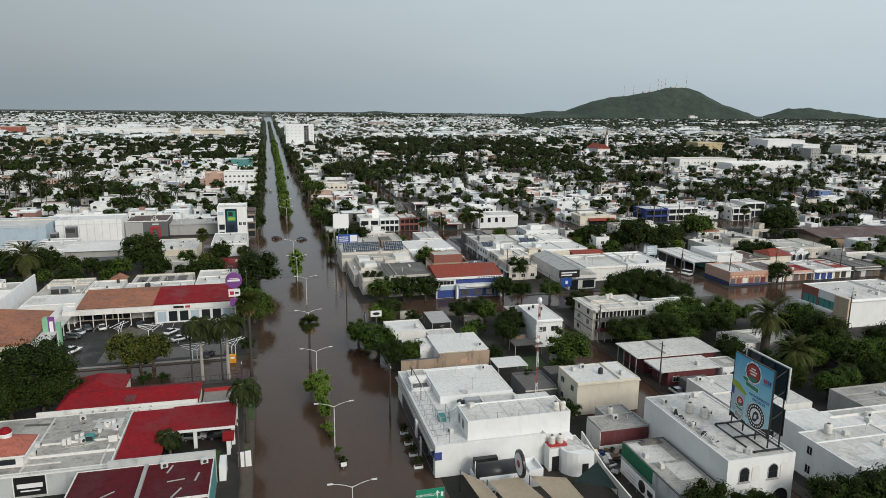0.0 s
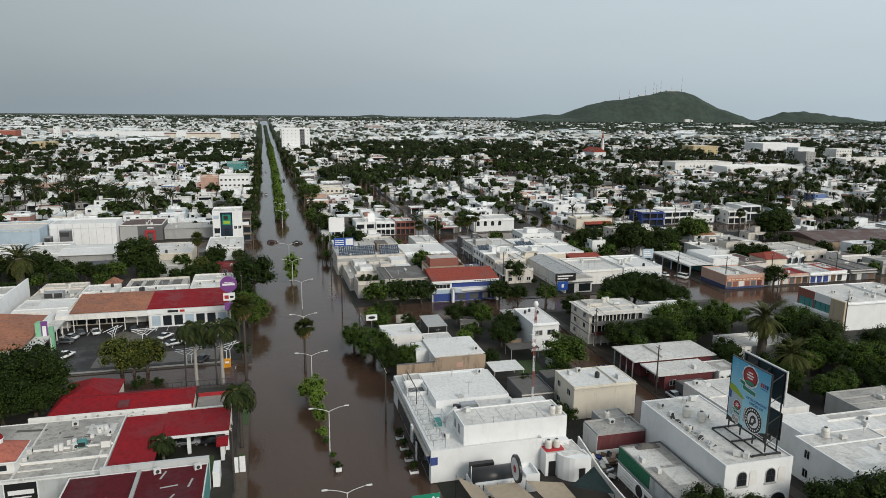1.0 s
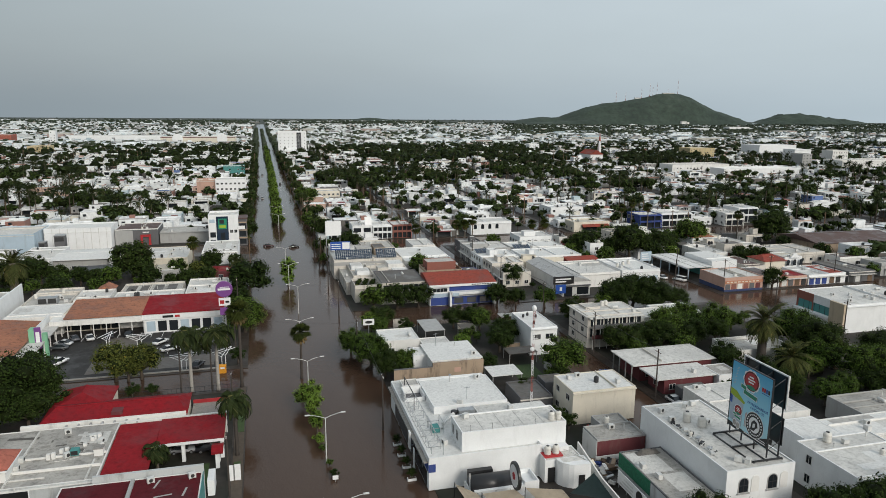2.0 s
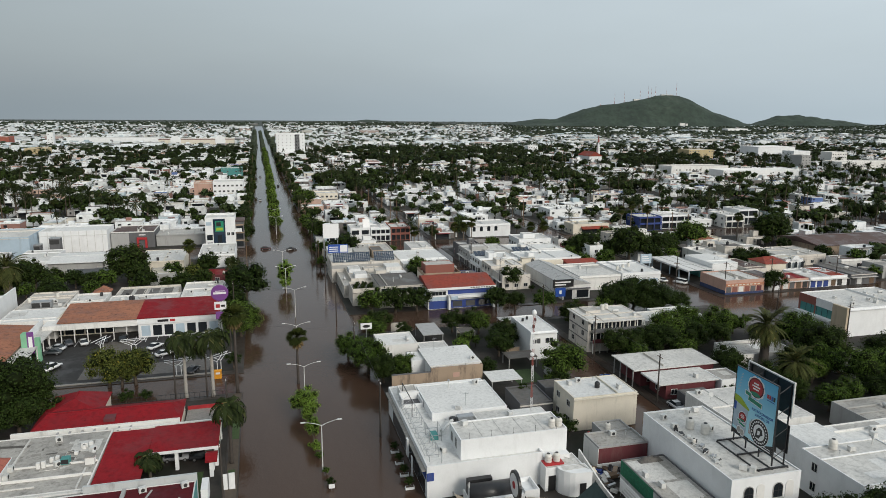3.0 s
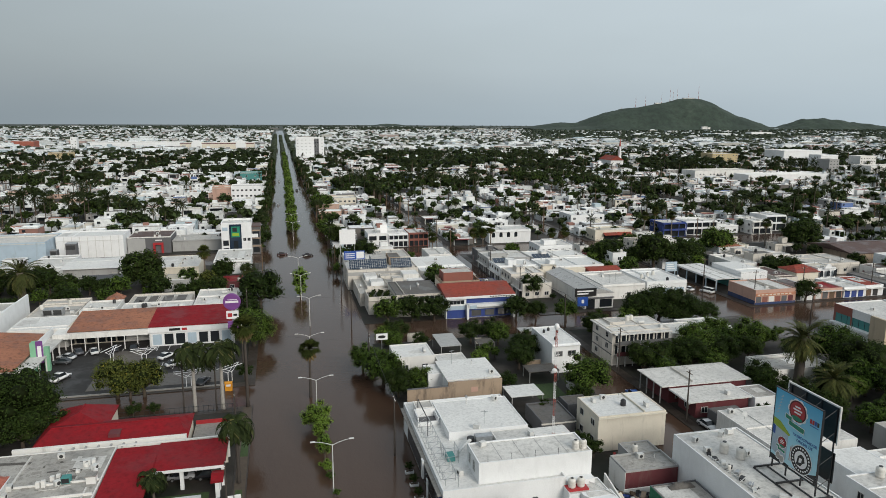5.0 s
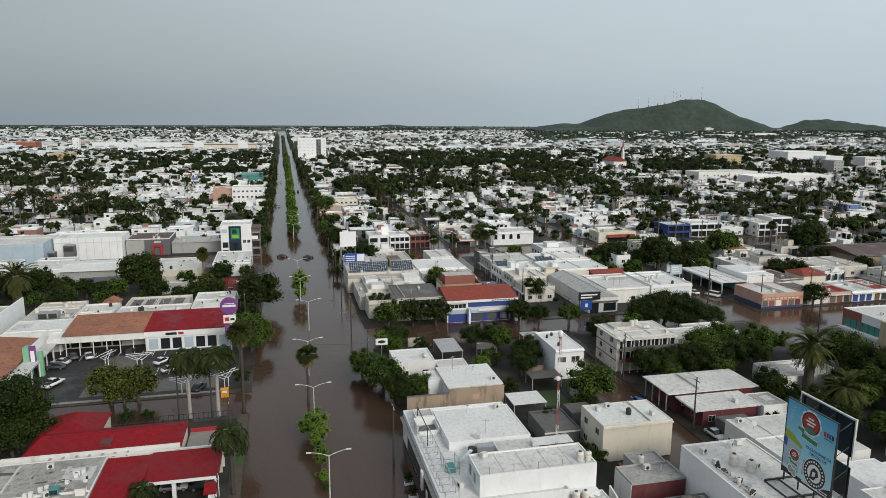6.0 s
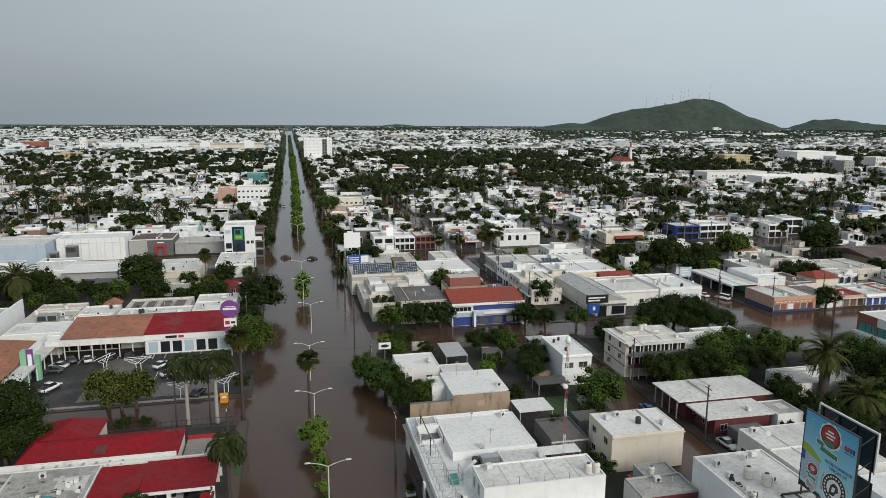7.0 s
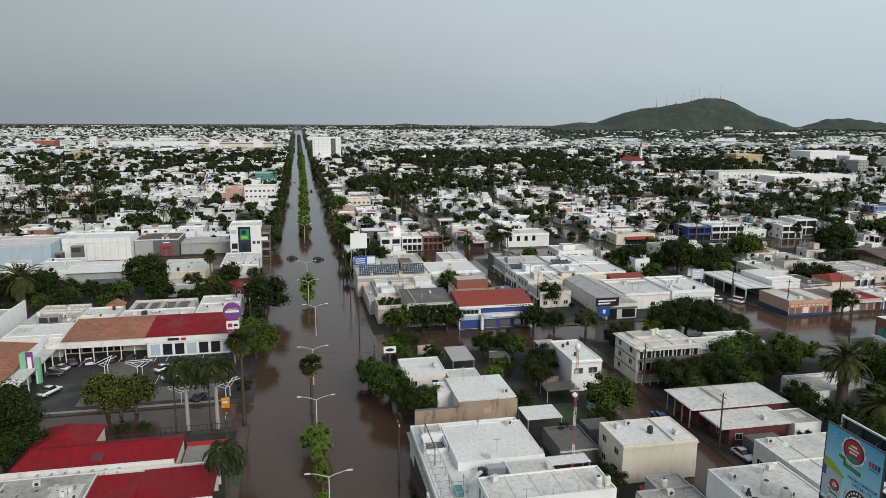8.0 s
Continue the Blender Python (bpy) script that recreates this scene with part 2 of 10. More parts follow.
# flood water: silty brown, faintly rippled
gm, gn, gl, gb = material("flood_water", 0.06)
silt = noise_of(gn, gl, world_place(gn, gl, (0.035, 0.012, 0.05)), 1.0, 5.0)
gl.new(ramp_of(gn, gl, silt, [(0.3, (0.056, 0.033, 0.023)), (0.7, (0.078, 0.049, 0.034))]), gb.inputs["Base Color"])
rip = mixed(gn, gl, 0.35, noise_of(gn, gl, world_place(gn, gl, (0.7, 0.5, 0.7)), 1.0, 3.0, 0.6), noise_of(gn, gl, world_place(gn, gl, (2.6, 1.7, 2.6)), 1.0, 2.0, 0.6))
bumped(gn, gl, gb, rip, WATER_BUMP, 0.12)
gb.inputs["IOR"].default_value = 1.33
gb.inputs["Specular IOR Level"].default_value = 0.4
M["water"] = gm

# plots: yards of soil, concrete and weeds
gm, gn, gl, gb = material("plot_ground", 0.85)
ya = noise_of(gn, gl, world_place(gn, gl, (0.08, 0.08, 0.08)), 1.0, 4.0)
yb = noise_of(gn, gl, world_place(gn, gl, (0.9, 0.9, 0.9)), 1.0, 5.0)
gc = ramp_of(gn, gl, ya, [(0.38, (0.014, 0.018, 0.009)), (0.5, (0.028, 0.023, 0.018)), (0.66, (0.06, 0.052, 0.044))])
gl.new(mixed(gn, gl, 0.6, gc, ramp_of(gn, gl, yb, [(0.3, (0.45, 0.45, 0.45)), (0.7, (1, 1, 1))]), "MULTIPLY"), gb.inputs["Base Color"])
M["plot"] = gm
M["far_land"] = plain("far_plain", (0.05, 0.062, 0.05), 0.95, var=0.5, scale=0.01)
M["asphalt"] = roofing("wet_asphalt", (0.034, 0.032, 0.031), (0.018, 0.017, 0.016), 0.6, 0.7, 0.3)
M["paving"] = roofing("pavement_concrete", (0.050, 0.039, 0.031), (0.026, 0.020, 0.016), 0.8, 0.6, 0.35)
M["apron"] = roofing("worn_drive_concrete", (0.15, 0.135, 0.12), (0.07, 0.062, 0.055), 0.8, 0.6, 0.3)
# hill scrub, its green greyed and blued to carry distance haze
gm, gn, gl, gb = material("hill_scrub", 0.95)
ha = noise_of(gn, gl, world_place(gn, gl, (0.006, 0.006, 0.006)), 1.0, 8.0, 0.7)
hb = noise_of(gn, gl, world_place(gn, gl, (0.05, 0.05, 0.05)), 1.0, 6.0, 0.7)
gc = ramp_of(gn, gl, ha, [(0.35, (0.026, 0.043, 0.033)), (0.6, (0.048, 0.072, 0.053)), (0.78, (0.085, 0.098, 0.076))])
gl.new(mixed(gn, gl, 0.7, gc, ramp_of(gn, gl, hb, [(0.35, (0.4, 0.4, 0.4)), (0.65, (1, 1, 1))]), "MULTIPLY"), gb.inputs["Base Color"])
M["hill"] = gm

# near-black share: unpainted walls, and shade between houses put in as wall colour
CITY_WALLS = [(0.0, (0.76, 0.78, 0.78)), (0.30, (0.62, 0.64, 0.64)), (0.44, (0.62, 0.59, 0.52)), (0.51, (0.36, 0.35, 0.34)),
              (0.58, (0.79, 0.81, 0.82)), (0.80, (0.12, 0.11, 0.10)), (0.87, (0.52, 0.36, 0.29)), (0.91, (0.46, 0.56, 0.60)), (0.95, (0.28, 0.14, 0.11)), (0.985, (0.10, 0.16, 0.34))]
CITY_ROOFS = [(0.0, (0.76, 0.77, 0.77)), (0.26, (0.56, 0.57, 0.56)), (0.40, (0.32, 0.31, 0.29)), (0.50, (0.60, 0.56, 0.49)),
              (0.57, (0.80, 0.80, 0.79)), (0.76, (0.13, 0.12, 0.115)), (0.90, (0.26, 0.10, 0.075)), (0.96, (0.22, 0.035, 0.04))]
# outskirts: distance haze put into the wall and roof colours, greyer and bluer
HAZED_WALLS = [(0.0, (0.70, 0.74, 0.75)), (0.30, (0.52, 0.55, 0.56)), (0.46, (0.46, 0.45, 0.41)), (0.55, (0.28, 0.28, 0.28)), (0.63, (0.76, 0.80, 0.82)), (0.80, (0.15, 0.15, 0.14)), (0.88, (0.36, 0.28, 0.25)), (0.93, (0.38, 0.46, 0.50))]
M["hazed_wall"] = by_island("hazed_outskirt_walls", HAZED_WALLS)
M["hazed_roof"] = by_island("outskirt_roofs", [(0.0, HAZED_WALLS[0][1])] + HAZED_WALLS[1:], stain=0.7)
M["city_wall"] = by_island("town_walls", CITY_WALLS)
M["city_roof"] = by_island("town_roofs", CITY_ROOFS, stain=0.7)


# ---------------------------------------------------------------- builders
def slab(bm, x0, x1, y0, y1, z0, z1):
    v = [bm.verts.new(p) for p in ((x0, y0, z0), (x1, y0, z0), (x1, y1, z0), (x0, y1, z0), (x0, y0, z1), (x1, y0, z1), (x1, y1, z1), (x0, y1, z1))]
    for f in ((0, 3, 2, 1), (4, 5, 6, 7), (0, 1, 5, 4), (1, 2, 6, 5), (2, 3, 7, 6), (3, 0, 4, 7)):
        bm.faces.new([v[i] for i in f])
    return bm


def boxes(*rows):
    bm = bmesh.new()
    for r in rows:
        slab(bm, *r)
    return bm


def tube(bm, pts, radii, n=7, caps=True):
    """A tapering tube along the points."""
    pts = [Vector(p) for p in pts]
    rings = []
    for i, p in enumerate(pts):
        d = (pts[min(i + 1, len(pts) - 1)] - pts[max(i - 1, 0)]).normalized()
        a = d.orthogonal().normalized() if abs(d.z) < 0.9 else Vector((1, 0, 0)) - d * d.x
        a.normalize()
        b = d.cross(a)
        rings.append([bm.verts.new(p + radii[i] * (math.cos(2 * math.pi * k / n) * a + math.sin(2 * math.pi * k / n) * b)) for k in range(n)])
    for r, s in zip(rings, rings[1:]):
        for k in range(n):
            bm.faces.new((r[k], r[(k + 1) % n], s[(k + 1) % n], s[k]))
    if caps:
        bm.faces.new(rings[0][::-1])
        bm.faces.new(rings[-1])
    return bm


def lathe(bm, profile, n=16, at=(0, 0, 0)):
    """Turns a list of (radius, height) round the upright axis."""
    rings = [[bm.verts.new((at[0] + r * math.cos(2 * math.pi * k / n), at[1] + r * math.sin(2 * math.pi * k / n), at[2] + z)) for k in range(n)] for r, z in profile]
    for r, s in zip(rings, rings[1:]):
        for k in range(n):
            bm.faces.new((r[k], r[(k + 1) % n], s[(k + 1) % n], s[k]))
    bm.faces.new(rings[0][::-1])
    bm.faces.new(rings[-1])
    return bm


def mesh_of(name, bm, mat, smooth=False):
    me = bpy.data.meshes.new(name)
    bmesh.ops.recalc_face_normals(bm, faces=bm.faces)
    bm.to_mesh(me)
    bm.free()
    me.materials.append(mat)
    if smooth:
        me.shade_smooth()
    return me


def part(name, bm, mat, parent, label="", m=None, smooth=False):
    """One mesh object under a thing or a part."""
    me = bm if isinstance(bm, bpy.types.Mesh) else mesh_of(name, bm, mat, smooth)
    ob = new(name, me)
    ob.parent = parent
    if m is not None:
        ob.matrix_local = m
    return tagged(ob, label)


def thing(name, x, y, z, label, category, group="", rz=0.0, scale=1.0):
    ob = new(name)
    ob.empty_display_size = 0.2
    ob.matrix_basis = pose(x, y, z, 0, 0, rz) @ Matrix.Scale(scale, 4)
    return tagged(ob, label, category, group)


def structure(name, bm, mat, label, category):
    return tagged(new(name, mesh_of(name, bm, mat)), label, category, "", "structure")


CACHE = {}


def cached(key, make):
    if key not in CACHE:
        CACHE[key] = make()
    return CACHE[key]


def window(parent, w, h, m, frame_mat="pale_metal", glass="glass"):
    """A window with a frame that stands proud of the wall and panes between bars. It faces -y."""
    t = 0.07
    fr = cached(("wf", w, h, frame_mat), lambda: mesh_of("window_frame", boxes(
        (-w / 2 - t, w / 2 + t, -0.07, 0.0, -t, 0.0), (-w / 2 - t, w / 2 + t, -0.07, 0.0, h, h + t), (-w / 2 - t, -w / 2, -0.07, 0.0, 0.0, h),
        (w / 2, w / 2 + t, -0.07, 0.0, 0.0, h), (-0.03, 0.03, -0.06, 0.0, 0.0, h)), M[frame_mat]))
    pa = cached(("wp", w, h, glass), lambda: mesh_of("pane", boxes((-w / 2, -0.03, -0.03, 0.0, 0.0, h), (0.03, w / 2, -0.03, 0.0, 0.0, h)), M[glass]))
    win = part("window", fr, None, parent, "", m)
    part("pane", pa, None, win)
    return win


def door(parent, w, h, m, mat="dgrey"):
    fr = cached(("df", w, h), lambda: mesh_of("door_frame", boxes((-w / 2 - 0.08, -w / 2, -0.08, 0, 0, h), (w / 2, w / 2 + 0.08, -0.08, 0, 0, h), (-w / 2 - 0.08, w / 2 + 0.08, -0.08, 0, h, h + 0.08)), M["pale_metal"]))
    le = cached(("dl", w, h, mat), lambda: mesh_of("door_leaf", boxes((-w / 2, w / 2, -0.04, 0, 0, h)), M[mat]))
    d = part("door", le, None, parent, "", m)
    part("door_frame", fr, None, d)
    return d


TAKEN = []


def taken(x0, x1, y0, y1, gap=0.4):
    return any(x0 < b + gap and x1 > a - gap and y0 < d + gap and y1 > c - gap for a, b, c, d in TAKEN)


def side_pose(x0, x1, y0, y1, side, u, z):
    """A pose on a wall, facing out, u from 0 to 1 along it; the building's middle is the origin."""
    wx, wy = (x1 - x0) / 2, (y1 - y0) / 2
    if side == "s":
        return pose(-wx + 2 * wx * u, -wy, z)
    if side == "w":
        return pose(-wx, wy - 2 * wy * u, z, 0, 0, -90)
    if side == "e":
        return pose(wx, -wy + 2 * wy * u, z, 0, 0, 90)
    return pose(wx - 2 * wx * u, wy, z, 0, 0, 180)


def roof_dress(t, wx, wy, z, wall, par, roof, r):
    """Low party walls, patched coats and a ledge: what breaks up a flat roof."""
    if wall not in ("white", "clean", "grimy", "grey", "cream"):
        wall = "grimy"
    for k in range(r.choice((1, 1, 2)) if wx * wy > 24 else 0):
        hgt = r.uniform(0.18, 0.5)
        if r.random() < 0.5:
            u = r.uniform(-0.7, 0.7) * wx
            part("party_wall", boxes((u, u + 0.16, -wy + 0.21, wy - 0.21, z, z + hgt)), M[wall], t)
        else:
            u = r.uniform(-0.7, 0.7) * wy
            part("party_wall", boxes((-wx + 0.21, wx - 0.21, u, u + 0.16, z, z + hgt)), M[wall], t)
    coats = {"r_dark": ("r_dark",), "r_grey": ("r_grey", "r_grey", "concrete", "r_white"), "r_red": ("r_brick",), "r_dkred": ("r_dkred",), "r_brown": ("r_brown", "r_dark")}.get(roof, ("r_white", "r_clean", "r_white", "r_grey"))
    for k in range(r.choice((0, 1, 1, 2))):
        a, b = r.uniform(0.8, 0.5 * wx + 0.3), r.uniform(0.8, 0.5 * wy + 0.3)
        px_, py_ = r.uniform(-wx + 0.3, max(-wx + 0.31, wx - 2 * a - 0.3)), r.uniform(-wy + 0.3, max(-wy + 0.31, wy - 2 * b - 0.3))
        part("roof_patch", boxes((px_, min(px_ + 2 * a, wx - 0.25), py_, min(py_ + 2 * b, wy - 0.25), z, z + 0.012 + 0.006 * k)), M[r.choice(coats)], t, "patched roof coat")
    if par > 0.1 and r.random() < 0.6:
        e, zz = r.uniform(0.12, 0.5), z - r.uniform(0.2, 0.6)
        part("ledge", boxes((-wx - 0.05, wx + 0.05, -wy - e, -wy - 0.004, zz, zz + 0.18)), M[wall], t)


def carport(t, x0, x1, y0, y1, z, roof, posts=True):
    """A thin slab over a dark bay, on slim posts; a part of its house."""
    c = part("carport", boxes((x0, x1, y0, y1, z, z + 0.2)), M[roof], t)
    if posts:
        for x in (x0 + 0.15, x1 - 0.15):
            for y in (y0 + 0.15, y1 - 0.15):
                part("post", boxes((x - 0.09, x + 0.09, y - 0.09, y + 0.09, 0, z)), M["grey"], c)
    return c


def wing(t, x0, x1, y0, y1, h, wall, roof, r):
    """A lower or higher volume built on to a house, with its roof and rim; faces -y with an opening."""
    w = part("wing", boxes((x0, x1, y0, y1, 0, h)), M[wall], t)
    part("wing_roof", boxes((x0 + 0.15, x1 - 0.15, y0 + 0.15, y1 - 0.15, h, h + 0.05)), M[roof], w)
    e = r.uniform(0.1, 0.6)
    part("wing_rim", boxes((x0, x1, y0, y0 + 0.15, h, h + e), (x0, x1, y1 - 0.15, y1, h, h + e), (x0, x0 + 0.15, y0 + 0.15, y1 - 0.15, h, h + e), (x1 - 0.15, x1, y0 + 0.15, y1 - 0.15, h, h + e)), M[wall], w)
    if x1 - x0 > 2.4:
        part("gate", boxes((x0 + 0.4, min(x0 + 3.0, x1 - 0.4), y0 - 0.05, y0 - 0.005, 0.05, 2.3)), M[r.choice(("grille", "dgrey", "maroon", "wood", "dark_metal"))], w)
    return w


def building(name, x0, x1, y0, y1, h, wall, roof, label, par=0.45, wins="s", storeys=0, base=0.12, doors="", rand=None, each=3.6, win=(1.3, 1.1), category="building", group="", glass="glass", skip=0.25, par_mat=None, floor=0.0, clutter=0, eave=0.0, plain_roof=False):
    """A flat-roofed block: walls, roof slab, parapet round it, windows and doors on the named sides."""
    rand = rand or random
    TAKEN.append((x0, x1, y0, y1))
    cx, cy, wx, wy = (x0 + x1) / 2, (y0 + y1) / 2, (x1 - x0) / 2, (y1 - y0) / 2
    t = thing(name, cx, cy, base, label, category, group)
    part("body", boxes((-wx, wx, -wy, wy, floor, h)), M[wall], t)
    if eave:
        part("roof", boxes((-wx - eave, wx + eave, -wy - eave, wy + eave, h, h + 0.2)), M[roof], t)
    else:
        part("roof", boxes((-wx + 0.2, wx - 0.2, -wy + 0.2, wy - 0.2, h, h + 0.06)), M[roof], t)
    if par > 0:
        p = 0.2
        part("parapet", boxes((-wx, wx, -wy, -wy + p, h, h + par), (-wx, wx, wy - p, wy, h, h + par), (-wx, -wx + p, -wy + p, wy - p, h, h + par), (wx - p, wx, -wy + p, wy - p, h, h + par)), M[par_mat or wall], t)
    if clutter:
        roof_clutter(x0 + 0.3, x1 - 0.3, y0 + 0.3, y1 - 0.3, base + h + (0.2 if eave else 0.06), rand, clutter)
    if plain_roof is False and wx > 2.6 and wy > 2.6:
        roof_dress(t, wx, wy, h + (0.2 if eave else 0.06), wall, par, roof, random.Random(int(x0 * 31 + y0 * 17)))
    storeys = storeys or max(1, round((h - floor) / 3.1))
    for side in wins:
        length = 2 * wx if side in "sn" else 2 * wy
        n = max(1, int(length / each))
        for s in range(storeys):
            for k in range(n):
                if rand.random() < skip:
                    continue
                z = floor + 0.95 + s * (h - floor) / storeys
                if z + win[1] < h - 0.15:
                    window(t, win[0], win[1], side_pose(x0, x1, y0, y1, side, (k + 0.5) / n, z), glass=glass)
    for side in doors:
        door(t, 1.0, 2.1, side_pose(x0, x1, y0, y1, side, rand.uniform(0.15, 0.3), floor), rand.choice(("dgrey", "maroon", "wood", "white")))
    return t


def vent_pipe(x, y, z, h=0.9):
    t = thing("vent_pipe", x, y, z, "thin pale vent pipe with a cowl on a roof", "vent pipe", "rooftop vents", scale=h)
    part("pipe", cached("vent", lambda: mesh_of("pipe", tube(bmesh.new(), [(0, 0, 0), (0, 0, 0.8)], (0.07, 0.07), 7), M["pale_metal"])), None, t)
    part("cowl", cached("cowl", lambda: mesh_of("cowl", lathe(bmesh.new(), [(0.08, 0.78), (0.16, 0.8), (0.14, 0.95), (0.03, 1.0)], 8), M["metal"])), None, t)
    return t


def gas_tank(x, y, z, rz):
    def body():
        bm = lathe(bmesh.new(), [(0.12, -0.9), (0.3, -0.82), (0.36, -0.68), (0.36, 0.68), (0.3, 0.82), (0.12, 0.9)], 12)
        bmesh.ops.rotate(bm, verts=bm.verts, matrix=Matrix.Rotation(radians(90), 3, "Y"))
        bmesh.ops.translate(bm, verts=bm.verts, vec=(0, 0, 0.55))
        return mesh_of("body", bm, M["pale_metal"], True)
    t = thing("gas_tank", x, y, z, "lying pale steel gas tank on roof feet", "gas tank", "rooftop gas tanks", rz)
    part("body", cached("gas", body), None, t)
    part("foot", cached("gasfoot", lambda: mesh_of("foot", boxes((-0.55, -0.45, -0.25, 0.25, 0, 0.3), (0.45, 0.55, -0.25, 0.25, 0, 0.3)), M["metal"])), None, t)
    return t


def sat_dish(x, y, z, rz):
    def dish():
        bm = lathe(bmesh.new(), [(0.45, 0.1), (0.4, 0.04), (0.25, -0.03), (0.08, -0.07)], 14)
        return mesh_of("dish", bm, M["pale_metal"])
    t = thing("satellite_dish", x, y, z, "small grey satellite dish on a roof mast", "satellite dish", "rooftop dishes", rz)
    part("mast", cached("dmast", lambda: mesh_of("mast", tube(bmesh.new(), [(0, 0, 0), (0, 0, 0.9)], (0.04, 0.04), 6), M["metal"])), None, t)
    part("dish", cached("dish", dish), None, t, "", pose(0, -0.1, 1.0, 50, 0, 0))
    return t


def antenna(x, y, z, h, rz):
    t = thing("antenna", x, y, z, "thin steel antenna pole with short rods on a roof", "antenna", "rooftop antennas", rz)
    part("pole", boxes((-0.035, 0.035, -0.035, 0.035, 0, h)), M["metal"], t)
    part("boom", boxes((-0.6, 0.6, -0.02, 0.02, h - 0.25, h - 0.2)), M["metal"], t)
    for k in range(4):
        part("rod", cached("rod", lambda: mesh_of("rod", boxes((-0.015, 0.015, -0.4, 0.4, 0, 0.03)), M["metal"])), None, t, "", Matrix.Translation((-0.5 + 0.33 * k, 0, h - 0.2)))
    return t


def roof_clutter(x0, x1, y0, y1, z, rnd, n):
    for k in range(n):
        x, y, u = rnd.uniform(x0 + 0.9, x1 - 0.9), rnd.uniform(y0 + 0.9, y1 - 0.9), rnd.random()
        if u < 0.34:
            ac_unit(x, y, z, rnd.choice((0, 90, 180, 20)))
        elif u < 0.62:
            vent_pipe(x, y, z, rnd.uniform(0.7, 1.4))
        elif u < 0.75:
            gas_tank(x, y, z, rnd.choice((0, 90)))
        elif u < 0.87:
            water_tank(x, y, z, rnd.random() < 0.4, rnd.uniform(0.7, 1.05))
        elif u < 0.93:
            sat_dish(x, y, z, rnd.uniform(0, 360))
        else:
            antenna(x, y, z, rnd.uniform(2.2, 4.0), rnd.uniform(0, 360))


def canopy(x0, x1, y0, y1, z, roof, label, base=0.1):
    """A thin flat roof on slim posts."""
    TAKEN.append((x0, x1, y0, y1))
    t = thing("canopy", (x0 + x1) / 2, (y0 + y1) / 2, base, label, "canopy")
    wx, wy = (x1 - x0) / 2, (y1 - y0) / 2
    part("roof_sheet", boxes((-wx, wx, -wy, wy, z, z + 0.12)), M[roof], t)
    for sx in (-wx + 0.2, wx - 0.2):
        for sy in (-wy + 0.2, wy - 0.2):
            part("post", boxes((sx - 0.07, sx + 0.07, sy - 0.07, sy + 0.07, 0, z)), M["grey"], t)
    return t


def rubble(x, y, rx, ry, n, seed, label):
    """A strewn heap of boards, sheets and lumps."""
    t = thing("scrap_heap", x, y, 0.1, label, "scrap heap")
    r = random.Random(seed)
    for k in range(n):
        part("scrap", boxes((-r.uniform(0.2, 0.9), r.uniform(0.2, 0.9), -r.uniform(0.15, 0.6), r.uniform(0.15, 0.6), 0, r.uniform(0.06, 0.5))), M[r.choice(("dgrey", "metal", "dark_metal", "grey", "wood", "brown", "r_dark"))], t, "", pose(r.uniform(-rx, rx), r.uniform(-ry, ry), r.uniform(0, 0.7), r.uniform(-20, 20), r.uniform(-20, 20), r.uniform(0, 180)))
    return t


def roof_block(parent, ox, oy, x0, x1, y0, y1, z0, h, wall, roof, label="", par=0.15):
    """A room that stands on a building's roof, as a part of it; ox, oy: the building's middle."""
    a0, a1, b0, b1 = x0 - ox, x1 - ox, y0 - oy, y1 - oy
    r = part("roof_room", boxes((a0, a1, b0, b1, z0, z0 + h)), M[wall], parent, label)
    part("room_roof", boxes((a0 + 0.15, a1 - 0.15, b0 + 0.15, b1 - 0.15, z0 + h, z0 + h + 0.05)), M[roof], r)
    p = 0.15
    part("room_parapet", boxes((a0, a1, b0, b0 + p, z0 + h, z0 + h + par), (a0, a1, b1 - p, b1, z0 + h, z0 + h + par), (a0, a0 + p, b0 + p, b1 - p, z0 + h, z0 + h + par), (a1 - p, a1, b0 + p, b1 - p, z0 + h, z0 + h + par)), M[wall], r)
    return r


